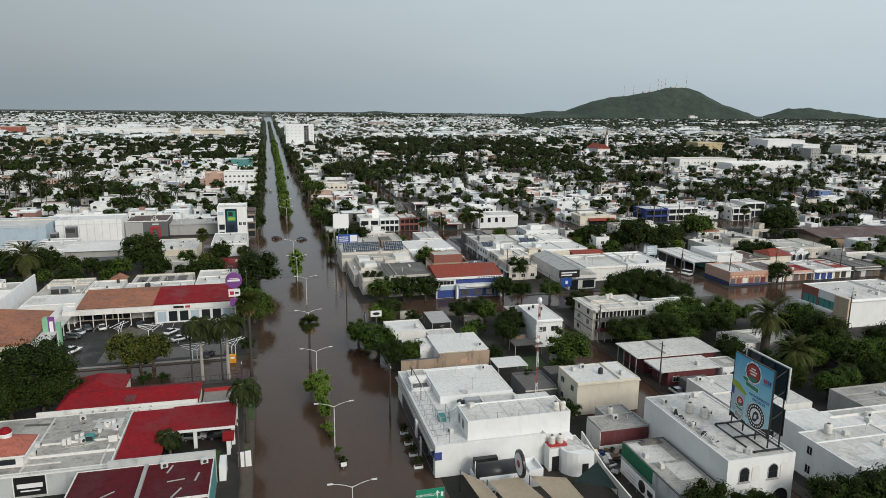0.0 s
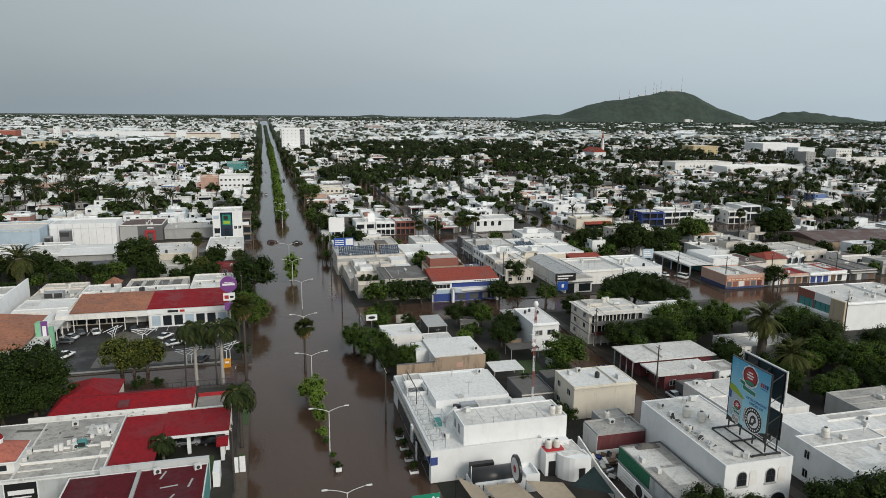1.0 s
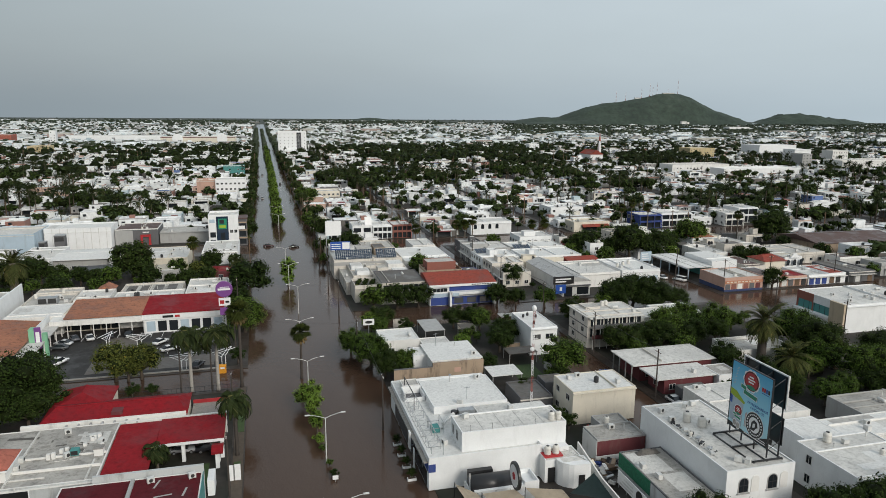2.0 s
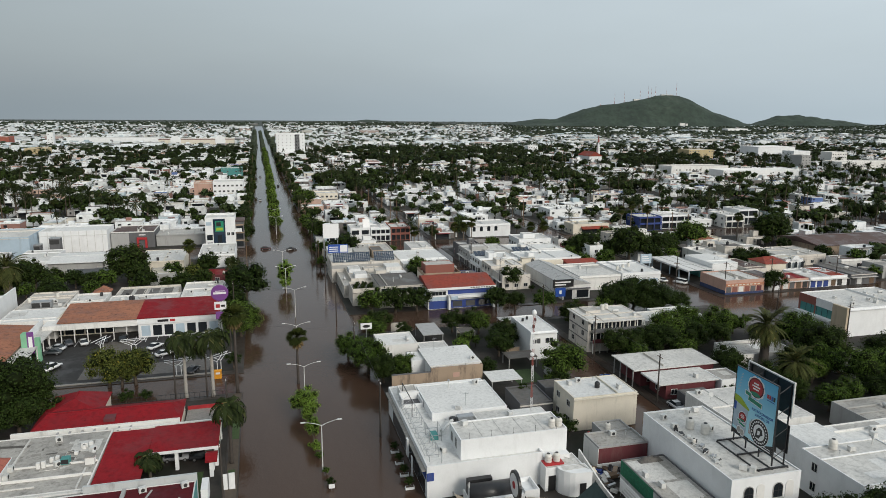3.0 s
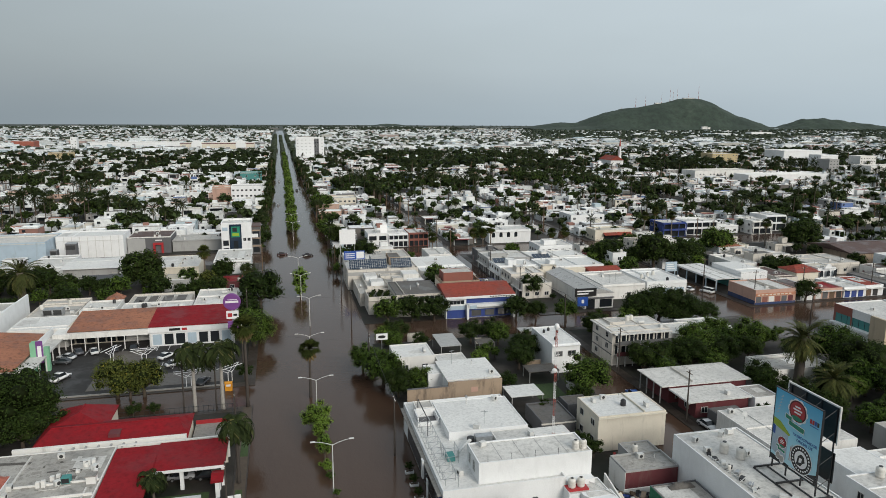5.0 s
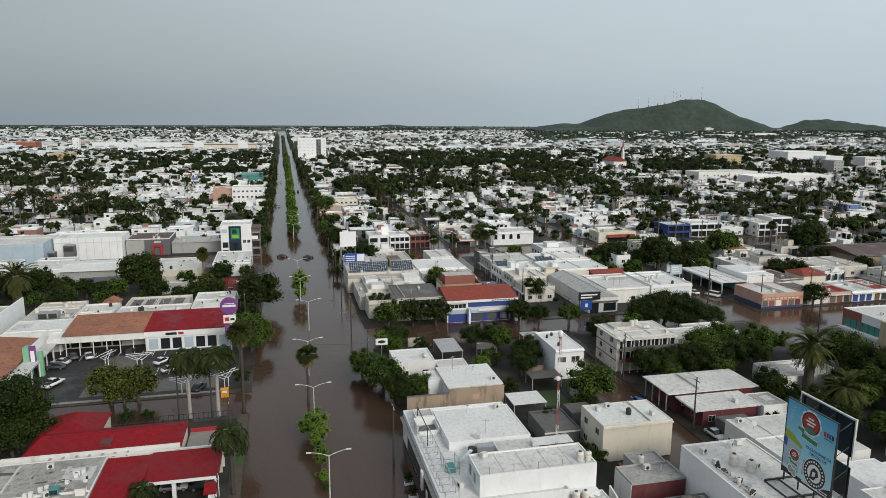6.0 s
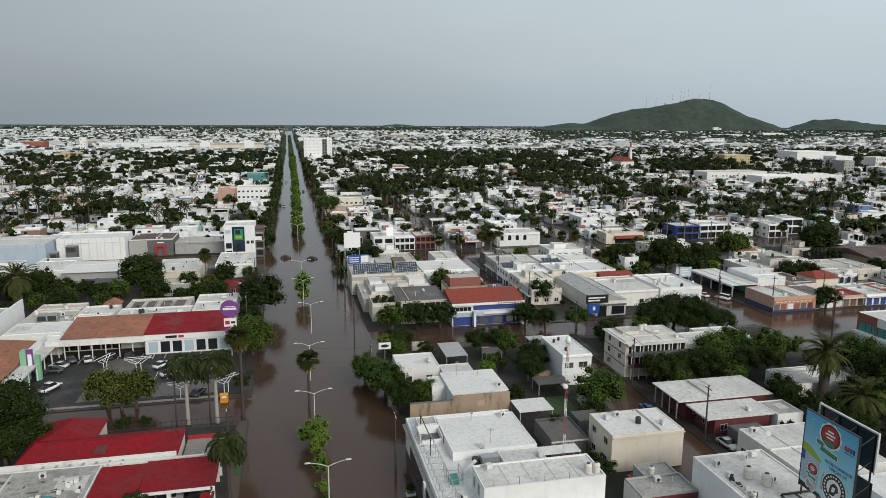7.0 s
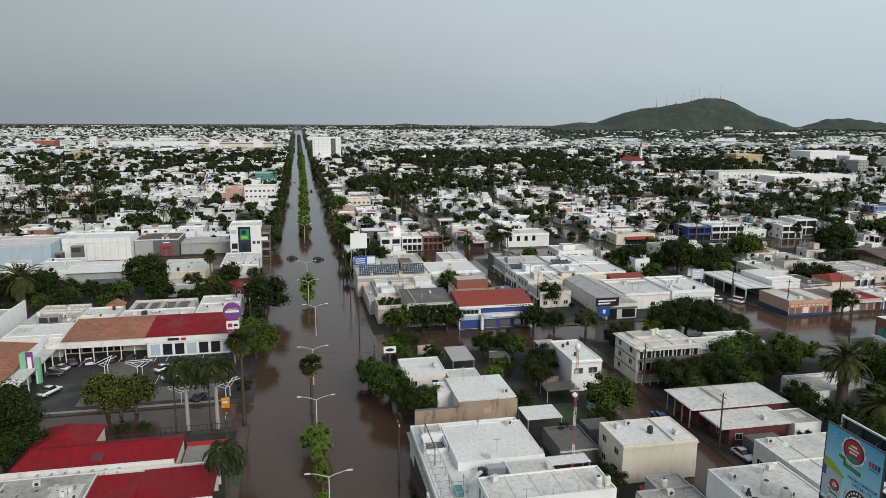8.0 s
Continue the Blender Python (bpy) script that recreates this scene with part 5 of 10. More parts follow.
rubble(48.6, 93.4, 1.2, 2.4, 22, 32, "scrap and boards beside a yard wall")
junk = thing("scrap_heap", 50.2, 96.6, 0.1, "heap of scrap, bottles and a yellow board in a yard", "scrap heap")
rj = random.Random(5)
for k in range(26):
    part("scrap", boxes((-rj.uniform(0.2, 0.9), rj.uniform(0.2, 0.9), -rj.uniform(0.2, 0.6), rj.uniform(0.2, 0.6), 0, rj.uniform(0.1, 0.6))), M[rj.choice(("dgrey", "metal", "dark_metal", "blue", "wood", "brown", "white"))], junk, "", pose(rj.uniform(-2.6, 3), rj.uniform(-1.8, 1.8), rj.uniform(0, 0.9), rj.uniform(-25, 25), rj.uniform(-25, 25), rj.uniform(0, 180)))
part("yellow_board", boxes((-0.9, 0.9, -0.05, 0.05, 0, 1.3)), M["cream"], junk, "yellow board", pose(-2.3, -1.0, 0.8, -50, 0, 20))
car(55.8, 107.3 + 1.6, 80, (0.35, 0.02, 0.025), "red car parked in a walled yard")

# cream two-storey house and its yard
ch = building("house", 52.0, 64.8, 109.9 + 2.3, 121.0, 6.3, "cream", "r_clean", "cream two-storey house with a white flat roof", 0.18, "w", 2, category="house", clutter=2)
ac_unit(54.0, 118.6, 6.5, 90)
ac_unit(56.2, 119.4, 6.5)
ac_unit(62.4, 114.8, 6.5, 90)
water_tank(58.2, 122.4, 3.3)
building("outbuilding", 55.5, 61.0, 121.2, 124.2, 3.1, "white", "r_white", "low white annex behind a cream house", 0.15, "", 1)
building("old_house", 44.6, 51.2, 119.6, 128.0, 2.7, "dgrey", "r_dark", "old house with blackened concrete roof", 0.3, "s", 1, category="house")
building("old_house", 52.2, 57.0, 125.4, 129.6, 2.9, "dgrey", "r_dark", "small old house with a mossy dark roof", 0.2, "s", 1, category="house")
canopy(41.2, 48.3, 115.6, 118.4, 2.5, "r_clean", "white sheet roof on posts in a dark yard")
canopy(43.0, 49.8, 131.6, 137.4, 2.8, "r_clean", "white flat patio roof beside a brown wall")
canopy(51.5, 58.5, 144.5, 149.0, 2.4, "r_dark", "dark garden shelter on posts behind a lawn")
rubble(41.4, 123.0, 1.6, 3.6, 22, 11, "heap of broken concrete and boards in a yard")
rubble(45.5, 113.6, 3.5, 1.2, 16, 12, "dark clutter beneath a yard canopy")
rubble(52.6, 121.6, 0.6, 2.6, 12, 13, "stacked boards in a narrow dark yard")
structure("lawn", boxes((50.6, 56.8, 136.0, 143.6, 0.1, 0.135)), M["grass"], "small green lawn behind houses", "lawn")

# house behind the bare brown wall
bh = building("house", 31.6, 42.4, 137.5, 148.4, 5.0, "clean", "r_clean", "white house with a broad flat roof over a brown wall", 0.0, "", 2, category="house", eave=0.25, plain_roof=True)
roof_block(bh, 37.0, 142.95, 28.6, 31.6, 142.6, 148.0, 0.0, 4.6, "clean", "r_clean", "white side wing")
ac_unit(41.2, 139.4, 5.32)
antenna(34.5, 146.4, 5.32, 3.0, 40)
vent_pipe(38.6, 145.2, 5.32, 1.0)
part("drain_pipe", boxes((2.0, 2.12, -5.8, -5.75, 1.5, 5.2)), M["grey"], bh, "pale drain pipe")
bw = thing("boundary_wall", 33.0, 137.0, 0.1, "tall bare brown rendered wall with stains", "wall")
part("high_part", boxes((-1.5, 9.7, -0.3, 0.2, 0, 4.9)), M["brown"], bw)
part("low_part", boxes((-9.8, -1.5, -0.3, 0.1, 0, 4.1)), M["brown"], bw)
part("patch", boxes((3.2, 4.6, -0.34, -0.3, 2.6, 3.6)), M["pink"], bw, "patch of bare brick")
part("coping", boxes((-9.8, -1.5, -0.36, 0.16, 4.1, 4.2)), M["dgrey"], bw, "blackened coping")
TAKEN.append((23, 45, 128.2, 141))

building("shop", 24.0, 33.0, 155.9, 165.0, 3.7, "white", "r_clean", "low white shop with a dark awning", 0.25, "ws", 1, category="shop", clutter=1)
canopy(36.2, 41.4, 163.6, 173.4, 3.0, "r_metal", "open shed with a grey sheet-metal roof on posts")
building("house", 33.3, 40.0, 153.0, 158.5, 3.0, "white", "r_white", "low white house in trees", 0.2, "", 1, category="house")
sg = thing("sign_board", 22.7, 168.0, 0.1, "small white sign board on a post", "sign")
part("post", tube(bmesh.new(), [(0, 0, 0), (0, 0, 5.0)], (0.1, 0.09), 8), M["metal"], sg)
brd = part("board", boxes((-1.4, 1.4, -0.12, 0.12, 4.4, 5.9)), M["sign_white"], sg)
bm = lathe(bmesh.new(), [(0.62, 0), (0.62, 0.02)], 20)
bmesh.ops.scale(bm, vec=(1.5, 0.6, 1), verts=bm.verts)
part("emblem", bm, M["sign_black"], brd, "dark oval emblem", pose(0, -0.12, 5.15, 90, 0, 0))

# white building that carries the billboard
bb = building("white_building", 59.0, 70.3, 78.0, 100.5, 7.9, "clean", "r_white", "white two-storey building with arched windows and a roof billboard", 0.25, "", 2, plain_roof=True)


def arch(bm, w, h, y0, y1, n=10):
    """An upright slab with a round head."""
    pts = [(-w / 2, 0), (w / 2, 0)] + [(w / 2 * math.cos(math.pi * k / n), h - w / 2 + w / 2 * math.sin(math.pi * k / n)) for k in range(n + 1)]
    a = [bm.verts.new((x, y0, z)) for x, z in pts]
    b = [bm.verts.new((x, y1, z)) for x, z in pts]
    for k in range(len(pts)):
        bm.faces.new((a[k], a[(k + 1) % len(pts)], b[(k + 1) % len(pts)], b[k]))
    bm.faces.new(a[::-1])
    bm.faces.new(b)
    return bm


for ux in (-2.8, 2.0):
    w = part("window", arch(bmesh.new(), 1.75, 2.35, -0.06, 0.0), M["grey"], bb, "round-headed window", Matrix.Translation((ux, -11.25, 4.55)))
    part("pane", arch(bmesh.new(), 1.45, 2.1, -0.10, -0.06), M["glass"], w, "", Matrix.Translation((0, 0, 0.12)))
    part("mullion", boxes((-0.04, 0.04, -0.13, -0.10, 0.12, 2.2), (-0.7, 0.7, -0.13, -0.10, 1.1, 1.18)), M["dark_metal"], w)
    part("sill", boxes((-1.0, 1.0, -0.25, 0.0, -0.15, 0.0)), M["grey"], w)
    part("niche", arch(bmesh.new(), 1.3, 2.5, -0.07, 0.0), M["white"], bb, "blind arched panel", Matrix.Translation((ux + 1.9, -11.25, 4.5)))
for ux in (-3.6, 0.0, 3.6):
    w = part("shop_arch", arch(bmesh.new(), 3.1, 3.0, -0.08, 0.0), M["clean"], bb, "", Matrix.Translation((ux, -11.25, 0.1)))
    part("pane", arch(bmesh.new(), 2.7, 2.7, -0.12, -0.08), M["glass"], w)
for tx, ty in ((63.2, 93.8), (64.4, 91.6)):
    water_tank(tx, ty, 8.1, s=1.2)
water_tank(60.6, 89.0, 8.1, s=0.6)
for ax, ay in ((61.0, 97.8), (60.8, 94.4), (65.8, 92.2), (63.6, 79.6), (66.0, 98.6), (62.6, 80.4), (67.8, 99.0)):
    ac_unit(ax, ay, 8.1, (ax * 77) % 360)
pip = thing("roof_pipes", 60.2, 87.2, 8.1, "tangle of roof pipes and brackets along the roof edge", "pipes")
rp = random.Random(8)
for k in range(8):
    part("bracket_box", boxes((-0.5, 0.5, -0.3, 0.3, 0, rp.uniform(0.2, 0.7))), M[rp.choice(("dark_metal", "metal", "r_dark", "pale_metal"))], pip, "", pose(rp.uniform(0.1, 1.0), -4 + 1.5 * k, 0, 0, 0, rp.uniform(0, 90)))
for k in range(14):
    y0 = -4.5 + 0.7 * k
    part("pipe", tube(bmesh.new(), [(rp.uniform(-0.4, 0.3), y0, 0.12), (rp.uniform(0.2, 1.4), y0 + rp.uniform(-0.5, 0.8), rp.uniform(0.1, 0.7))], (0.05, 0.05), 6), M[rp.choice(("dark_metal", "pale_metal", "metal"))], pip)
part("long_pipe", tube(bmesh.new(), [(0, -5.5, 0.15), (0.1, 0, 0.2), (0, 6.0, 0.15)], (0.06, 0.06, 0.06), 6), M["pale_metal"], pip)

bl = thing("billboard", 66.6, 84.0, 8.1, "tall printed billboard on black steel framing over a white roof", "billboard")
for sy in (-4.6, 0.0, 4.6):
    part("base_beam", boxes((-2.2, 2.6, sy - 0.11, sy + 0.11, 0.12, 0.34)), M["dark_metal"], bl)
for sx in (-2.2, 0.0, 2.6):
    part("base_beam", boxes((sx - 0.11, sx + 0.11, -4.7, 4.7, 0.02, 0.14)), M["dark_metal"], bl)
for sy in (-4.1, -1.4, 1.4, 4.1):
    part("upright", boxes((0.22, 0.38, sy - 0.08, sy + 0.08, 0.3, 12.1)), M["dark_metal"], bl)
    part("upright", boxes((2.2, 2.36, sy - 0.08, sy + 0.08, 0.3, 12.3)), M["dark_metal"], bl)
    for z in (1.4, 4.6, 7.8, 11.0):
        part("strut", tube(bmesh.new(), [(0.3, sy, z), (2.28, sy, z + 1.2)], (0.05, 0.05), 5), M["dark_metal"], bl)
pan = part("panel", boxes((0.0, 0.2, -4.25, 4.25, 1.7, 12.2)), M["sky_print"], bl, "sky-blue printed panel with round red emblems")
part("frame", boxes((-0.05, 0.22, -4.36, -4.26, 1.6, 12.3), (-0.05, 0.22, 4.26, 4.36, 1.6, 12.3), (-0.05, 0.22, -4.36, 4.36, 12.21, 12.32)), M["dark_metal"], pan)
back = part("rear_panel", boxes((2.38, 2.5, -4.4, 4.6, 7.6, 12.4)), M["sign_black"], bl, "black rear panel in a pale frame")
part("rear_frame", boxes((2.3, 2.56, -4.6, -4.42, 7.4, 12.7), (2.3, 2.56, 4.62, 4.8, 7.4, 12.7), (2.3, 2.56, -4.42, 4.62, 12.45, 12.65)), M["pale_metal"], back)
part("rear_panel_low", boxes((2.38, 2.5, -4.4, -0.4, 2.0, 6.2)), M["sign_black"], bl)


def blob(y, z, ry, rz, mat, depth, name="emblem", label=""):
    """A flat oval on the printed face."""
    bm = lathe(bmesh.new(), [(1, 0), (1, 0.008)], 28)
    bmesh.ops.scale(bm, vec=(rz, ry, 1), verts=bm.verts)
    return part(name, bm, M[mat], pan, label, pose(-0.004 - depth, y, z, 0, -90, 0))


def flat_shape(points, mat, depth, name="logo_shape", label=""):
    """A flat printed shape on the billboard, from its outline (y, z)."""
    return part(name, prism(bmesh.new(), points, -depth - 0.008, -depth), M[mat], pan, label)


def emblem(y, z, r, depth):
    """A round red badge in a pale scalloped rim, its writing as bars."""
    for k in range(10):
        a = 2 * math.pi * k / 10
        blob(y + 0.78 * r * math.cos(a), z + 0.72 * r * math.sin(a), 0.36 * r, 0.36 * r, "sign_white", depth, "badge_rim")
    blob(y, z, r * 0.98, r * 0.92, "maroon", depth + 0.012)
    blob(y, z, r * 0.84, r * 0.78, "red", depth + 0.024, label="round red badge")
    for k, w in enumerate((0.3, 0.5, 0.36)):
        part("text_bar", boxes((-depth - 0.046, -depth - 0.038, y - w * r, y + w * r, z + r * (0.30 - 0.26 * k), z + r * (0.44 - 0.26 * k))), M["sign_white"], pan)
    blob(y, z - 0.62 * r, 0.62 * r, 0.2 * r, "sign_green", depth + 0.05, "leaf_band")


def script(y, z, w, depth):
    """Two lines of a slanted green script, as plain shapes with a pale edge."""
    for grow, mat, d in ((0.09, "sign_white", depth), (0.0, "sign_green", depth + 0.012)):
        flat_shape([(y + w + grow, z + 0.12 * w - grow), (y + w + grow, z + 0.42 * w + grow), (y + 0.36 * w - grow, z + 0.34 * w + grow), (y + 0.36 * w - grow, z + 0.04 * w - grow)], mat, d)
        flat_shape([(y + 0.62 * w + grow, z - 0.30 * w - grow), (y + 0.58 * w + grow, z + 0.02 * w + grow), (y - w - grow, z - 0.10 * w + grow), (y - 0.96 * w - grow, z - 0.46 * w - grow)], mat, d)


emblem(0.0, 10.35, 1.6, 0.0)
script(0.25, 8.55, 1.75, 0.06)
flat_shape([(4.2, 3.0), (4.2, 7.2), (1.2, 6.3), (1.35, 2.6)], "sky", 0.006, "carton", "pale blue carton picture")
flat_shape([(4.2, 6.9), (4.2, 7.9), (2.9, 7.75), (0.9, 6.55), (1.1, 6.3)], "lime", 0.02, "carton_top", "lime green carton top")
flat_shape([(4.2, 5.6), (4.2, 6.9), (3.7, 6.7), (3.7, 5.5)], "sign_blue", 0.02, "carton_mark")
emblem(2.2, 4.9, 0.82, 0.03)
script(2.3, 3.95, 0.85, 0.09)
for gy, gz in ((2.75, 2.75), (2.0, 2.5)):
    blob(gy, gz, 0.5, 0.62, "sign_white", 0.04, "glass_picture")
    blob(gy, gz, 0.36, 0.46, "r_grey", 0.052, "glass_picture")
for k in range(5):
    flat_shape([(0.75 - 0.22 * k, 3.0), (0.62 - 0.22 * k, 3.0), (0.5 - 0.2 * k, 5.0 + 0.3 * (k % 2)), (0.62 - 0.2 * k, 5.1 + 0.3 * (k % 2))], "pink", 0.01, "straw_picture")
blob(-1.45, 4.1, 1.95, 2.0, "sign_white", 0.03)
blob(-1.45, 4.1, 1.85, 1.9, "sign_black", 0.042, label="round black and white emblem")
for k in range(22):
    a = 2 * math.pi * k / 22
    blob(-1.45 + 1.5 * math.cos(a), 4.1 + 1.54 * math.sin(a), 0.13, 0.13, "sign_white", 0.054, "emblem_mark")
blob(-1.45, 4.1, 1.15, 1.18, "sign_white", 0.054)
flat_shape([(-0.7, 3.2), (-0.9, 4.4), (-1.4, 4.9), (-2.0, 4.7), (-2.2, 4.0), (-1.8, 3.7), (-1.5, 3.2)], "sign_black", 0.066, "emblem_figure")
flat_shape([(-1.1, 3.6), (-1.2, 4.3), (-1.7, 4.4), (-1.6, 3.8)], "sign_white", 0.078, "emblem_figure")
flat_shape([(4.22, 1.75), (4.22, 2.5), (0.5, 2.2), (-2.0, 2.35), (-4.22, 3.3), (-4.22, 1.75)], "sign_black", 0.02, "dark_foot", "dark curved band along the foot")
for k, mk in enumerate(("red", "red", "sign_blue", "sign_black")):
    part("mark", boxes((-0.03, -0.004, -2.6 - 0.42 * k, -2.28 - 0.42 * k, 9.75, 10.35)), M[mk], pan)
part("text_bar", boxes((-0.03, -0.004, -3.8, -2.3, 9.45, 9.55)), M["sign_blue"], pan)
for k in range(6):
    flat_shape([(3.9 - 0.12 * k, 8.6 + 0.5 * k), (3.3 - 0.12 * k, 8.9 + 0.5 * k), (3.5 - 0.12 * k, 9.05 + 0.5 * k)], "sky", 0.006, "leaf_picture")
words("PATROCINADOR", 0.56, "sign_blue", pan, pose(-0.03, -1.75, 7.0, 90, 0, -90))
words("OFICIAL DE", 0.56, "sign_blue", pan, pose(-0.03, -1.75, 6.4, 90, 0, -90))
part("text_bar", boxes((-0.045, -0.034, -3.9, 0.6, 2.05, 2.2)), M["sign_white"], pan)
part("text_bar", boxes((-0.045, -0.034, -3.9, -0.4, 2.4, 2.5)), M["sign_white"], pan)

# houses to the east of the billboard
h1 = building("house", 77.9, 92.0, 74.6, 86.2, 6.3, "clean", "r_white", "white two-storey house with small dark windows", 0.2, "w", 2, category="house", each=4.2, win=(1.0, 1.3), skip=0.45, clutter=5)
building("house", 88.4, 106.0, 86.6, 93.4, 5.4, "white", "r_clean", "long white house with a smooth pale roof", 0.15, "w", 2, category="house", clutter=3)
building("house", 80.6, 88.2, 86.5, 94.2, 5.8, "clean", "r_clean", "white block with a plain flat roof", 0.1, "", 2, category="house", clutter=0, plain_roof=True)
water_tank(82.6, 85.0, 6.5, s=1.15)
water_tank(87.5, 76.5, 6.5, True, 0.9)
ac_unit(95.5, 89.9, 5.65)
building("house", 76.0, 92.0, 98.4, 113.4, 4.7, "white", "r_white", "single-storey house with a wide white roof", 0.12, "w", 1, category="house", clutter=4)
building("house", 101.0, 115.0, 95.4, 104.0, 3.9, "grey", "r_weather", "low house with a stained grey roof", 0.3, "w", 1, category="house", clutter=2)
f1 = building("house", 75.4, 93.2, 128.4, 137.0, 3.7, "maroon", "r_white", "maroon house under a broad white porch roof", 0.0, "s", 1, eave=0.7, category="house", clutter=0)
part("porch_roof", boxes((-10.9, -9.62, -5.0, 5.0, 3.7, 3.9)), M["r_white"], f1)
for k in range(4):
    part("porch_post", boxes((-10.7, -10.5, -4.1 + 2.65 * k, -3.9 + 2.65 * k, 0, 3.55)), M["grey"], f1)
f2 = building("house", 76.6, 88.2, 120.8, 126.8, 3.3, "maroon", "r_white", "low maroon house with a ribbed white roof", 0.0, "ws", 1, eave=0.6, category="house", clutter=1)
part("porch_roof", boxes((-7.6, -6.42, -3.6, 3.6, 3.3, 3.5)), M["r_white"], f2)
part("fascia", boxes((-7.66, -7.6, -3.65, 3.65, 3.2, 3.55)), M["sign_white"], f2)
building("house", 88.6, 94.0, 119.4, 125.4, 3.4, "clean", "r_weather", "small white house with a dark wet roof", 0.2, "ws", 1, category="house")
building("house", 78.0, 84.0, 114.0, 119.0, 2.7, "dgrey", "r_dark", "carport with a dark corrugated roof", 0.0, "", 1, category="house")
car(76.4, 116.4, 5, (0.62, 0.62, 0.62), "white car parked beneath a carport", base=0.14)
car(70.2, 133.2, 178, (0.03, 0.10, 0.32), "small blue car parked in a flooded street", base=0.0)
building("house", 102.0, 117.4, 131.4, 140.4, 3.4, "white", "r_weather", "low house with a stained white roof in trees", 0.2, "w", 1, category="house", clutter=2)

# apartment block on the side street
ap = building("apartment_block", 74.0, 88.6, 150.6, 161.0, 7.9, "grimy", "r_white", "weathered three-storey apartment block with open galleries", 0.35, "w", 3, category="apartment block", each=3.6, win=(1.2, 1.2), skip=0.1, clutter=2)
for s in (1, 2):
    part("gallery_slab", boxes((-6.6, 7.4, -6.6, -5.22, s * 2.63 - 0.18, s * 2.63)), M["concrete"], ap)
    part("gallery_rail", boxes((-6.6, 7.4, -6.62, -6.55, s * 2.63, s * 2.63 + 0.95)), M["maroon" if s == 1 else "dgrey"], ap, "dark gallery railing")
    for k in range(6):
        part("wall_pier", boxes((-5.3 + 2.1 * k, -4.9 + 2.1 * k, -5.3, -5.255, s * 2.63, s * 2.63 + 2.3)), M["grimy"], ap)
for s in (1, 2):
    # sheet across the open floors, their shade put in as near-black
    part("gallery_shade", boxes((-6.5, 7.2, -5.25, -5.205, s * 2.63 + 0.2, s * 2.63 + 2.2)), M["glass"], ap, "dark sheet in place of the gallery's shade")
for k in range(8):
    part("gallery_post", boxes((-6.5 + 1.95 * k, -6.36 + 1.95 * k, -6.55, -6.4, 0, 7.7)), M["white"], ap)
for z in (2.55, 5.2):
    part("floor_band", boxes((-7.38, -7.305, -5.2, 5.2, z, z + 0.22)), M["dgrey"], ap, "dark stained floor band")
part("eave_slab", boxes((-7.9, 7.7, -5.6, 5.6, 7.97, 8.1)), M["r_white"], ap, "thin overhanging roof slab")
part("gallery_roof", boxes((-7.3, 7.3, -6.7, -5.61, 7.7, 7.9)), M["r_white"], ap)
roof_block(ap, 81.3, 155.8, 76.0, 80.0, 156.0, 160.0, 8.1, 0.5, "grimy", "r_grey", "low rusty roof room")
water_tank(81.8, 158.5, 8.22)
water_tank(83.0, 158.9, 8.22)
building("house", 89.0, 100.0, 152.0, 160.0, 6.0, "white", "r_white", "white two-storey house beside an apartment block", 0.3, "ws", 2, category="house", clutter=1)
building("house", 101.0, 112.5, 160.0, 168.5, 4.0, "clean", "r_white", "long white garden house", 0.3, "ws", 1, category="house", clutter=1)
swh = building("house", 58.5, 65.2, 149.0, 162.2, 6.6, "clean", "r_clean", "narrow white two-storey house with paired windows", 0.25, "", 2, category="house", clutter=1)
for ux in (-1.8, 1.4):
    window(swh, 1.9, 1.2, pose(ux, -6.6, 3.9))
for ax, ay in ((60.0, 158.0), (61.6, 159.2), (63.0, 157.2), (60.5, 152.2)):
    water_tank(ax, ay, 6.85, True, 0.55)
tow = thing("radio_mast", 44.9, 115.0, 0.1, "slim red and white lattice mast with a white globe on top", "mast")
for k in range(7):
    sec = "sign_white" if k % 2 else "mast_red"
    for a in range(3):
        p = (0.2 * math.cos(a * 2.094), 0.2 * math.sin(a * 2.094))
        part("leg", tube(bmesh.new(), [(*p, 3.1 * k), (*p, 3.1 * k + 3.1)], (0.035, 0.035), 5), M[sec], tow)
    for q in range(6):
        a = q * 2.094
        part("brace", tube(bmesh.new(), [(0.2 * math.cos(a), 0.2 * math.sin(a), 3.1 * k + 0.5 * q), (0.2 * math.cos(a + 2.094), 0.2 * math.sin(a + 2.094), 3.1 * k + 0.5 * q + 0.5)], (0.022, 0.022), 4), M[sec], tow)
part("globe", lathe(bmesh.new(), [(0.1, 21.6), (0.32, 21.75), (0.44, 22.1), (0.44, 22.35), (0.3, 22.68), (0.08, 22.8)], 14), M["sign_white"], tow, "white globe", None, True)
part("dish", lathe(bmesh.new(), [(0.42, 0), (0.38, 0.1), (0.2, 0.18), (0.1, 0.2)], 16), M["sign_white"], tow, "white dish", pose(-0.3, -0.35, 14.6, 90, 0, -30))
part("cross_rod", boxes((-0.9, 0.9, -0.03, 0.03, 16.4, 16.46), (-0.7, 0.7, -0.03, 0.03, 17.2, 17.26)), M["sign_white"], tow)

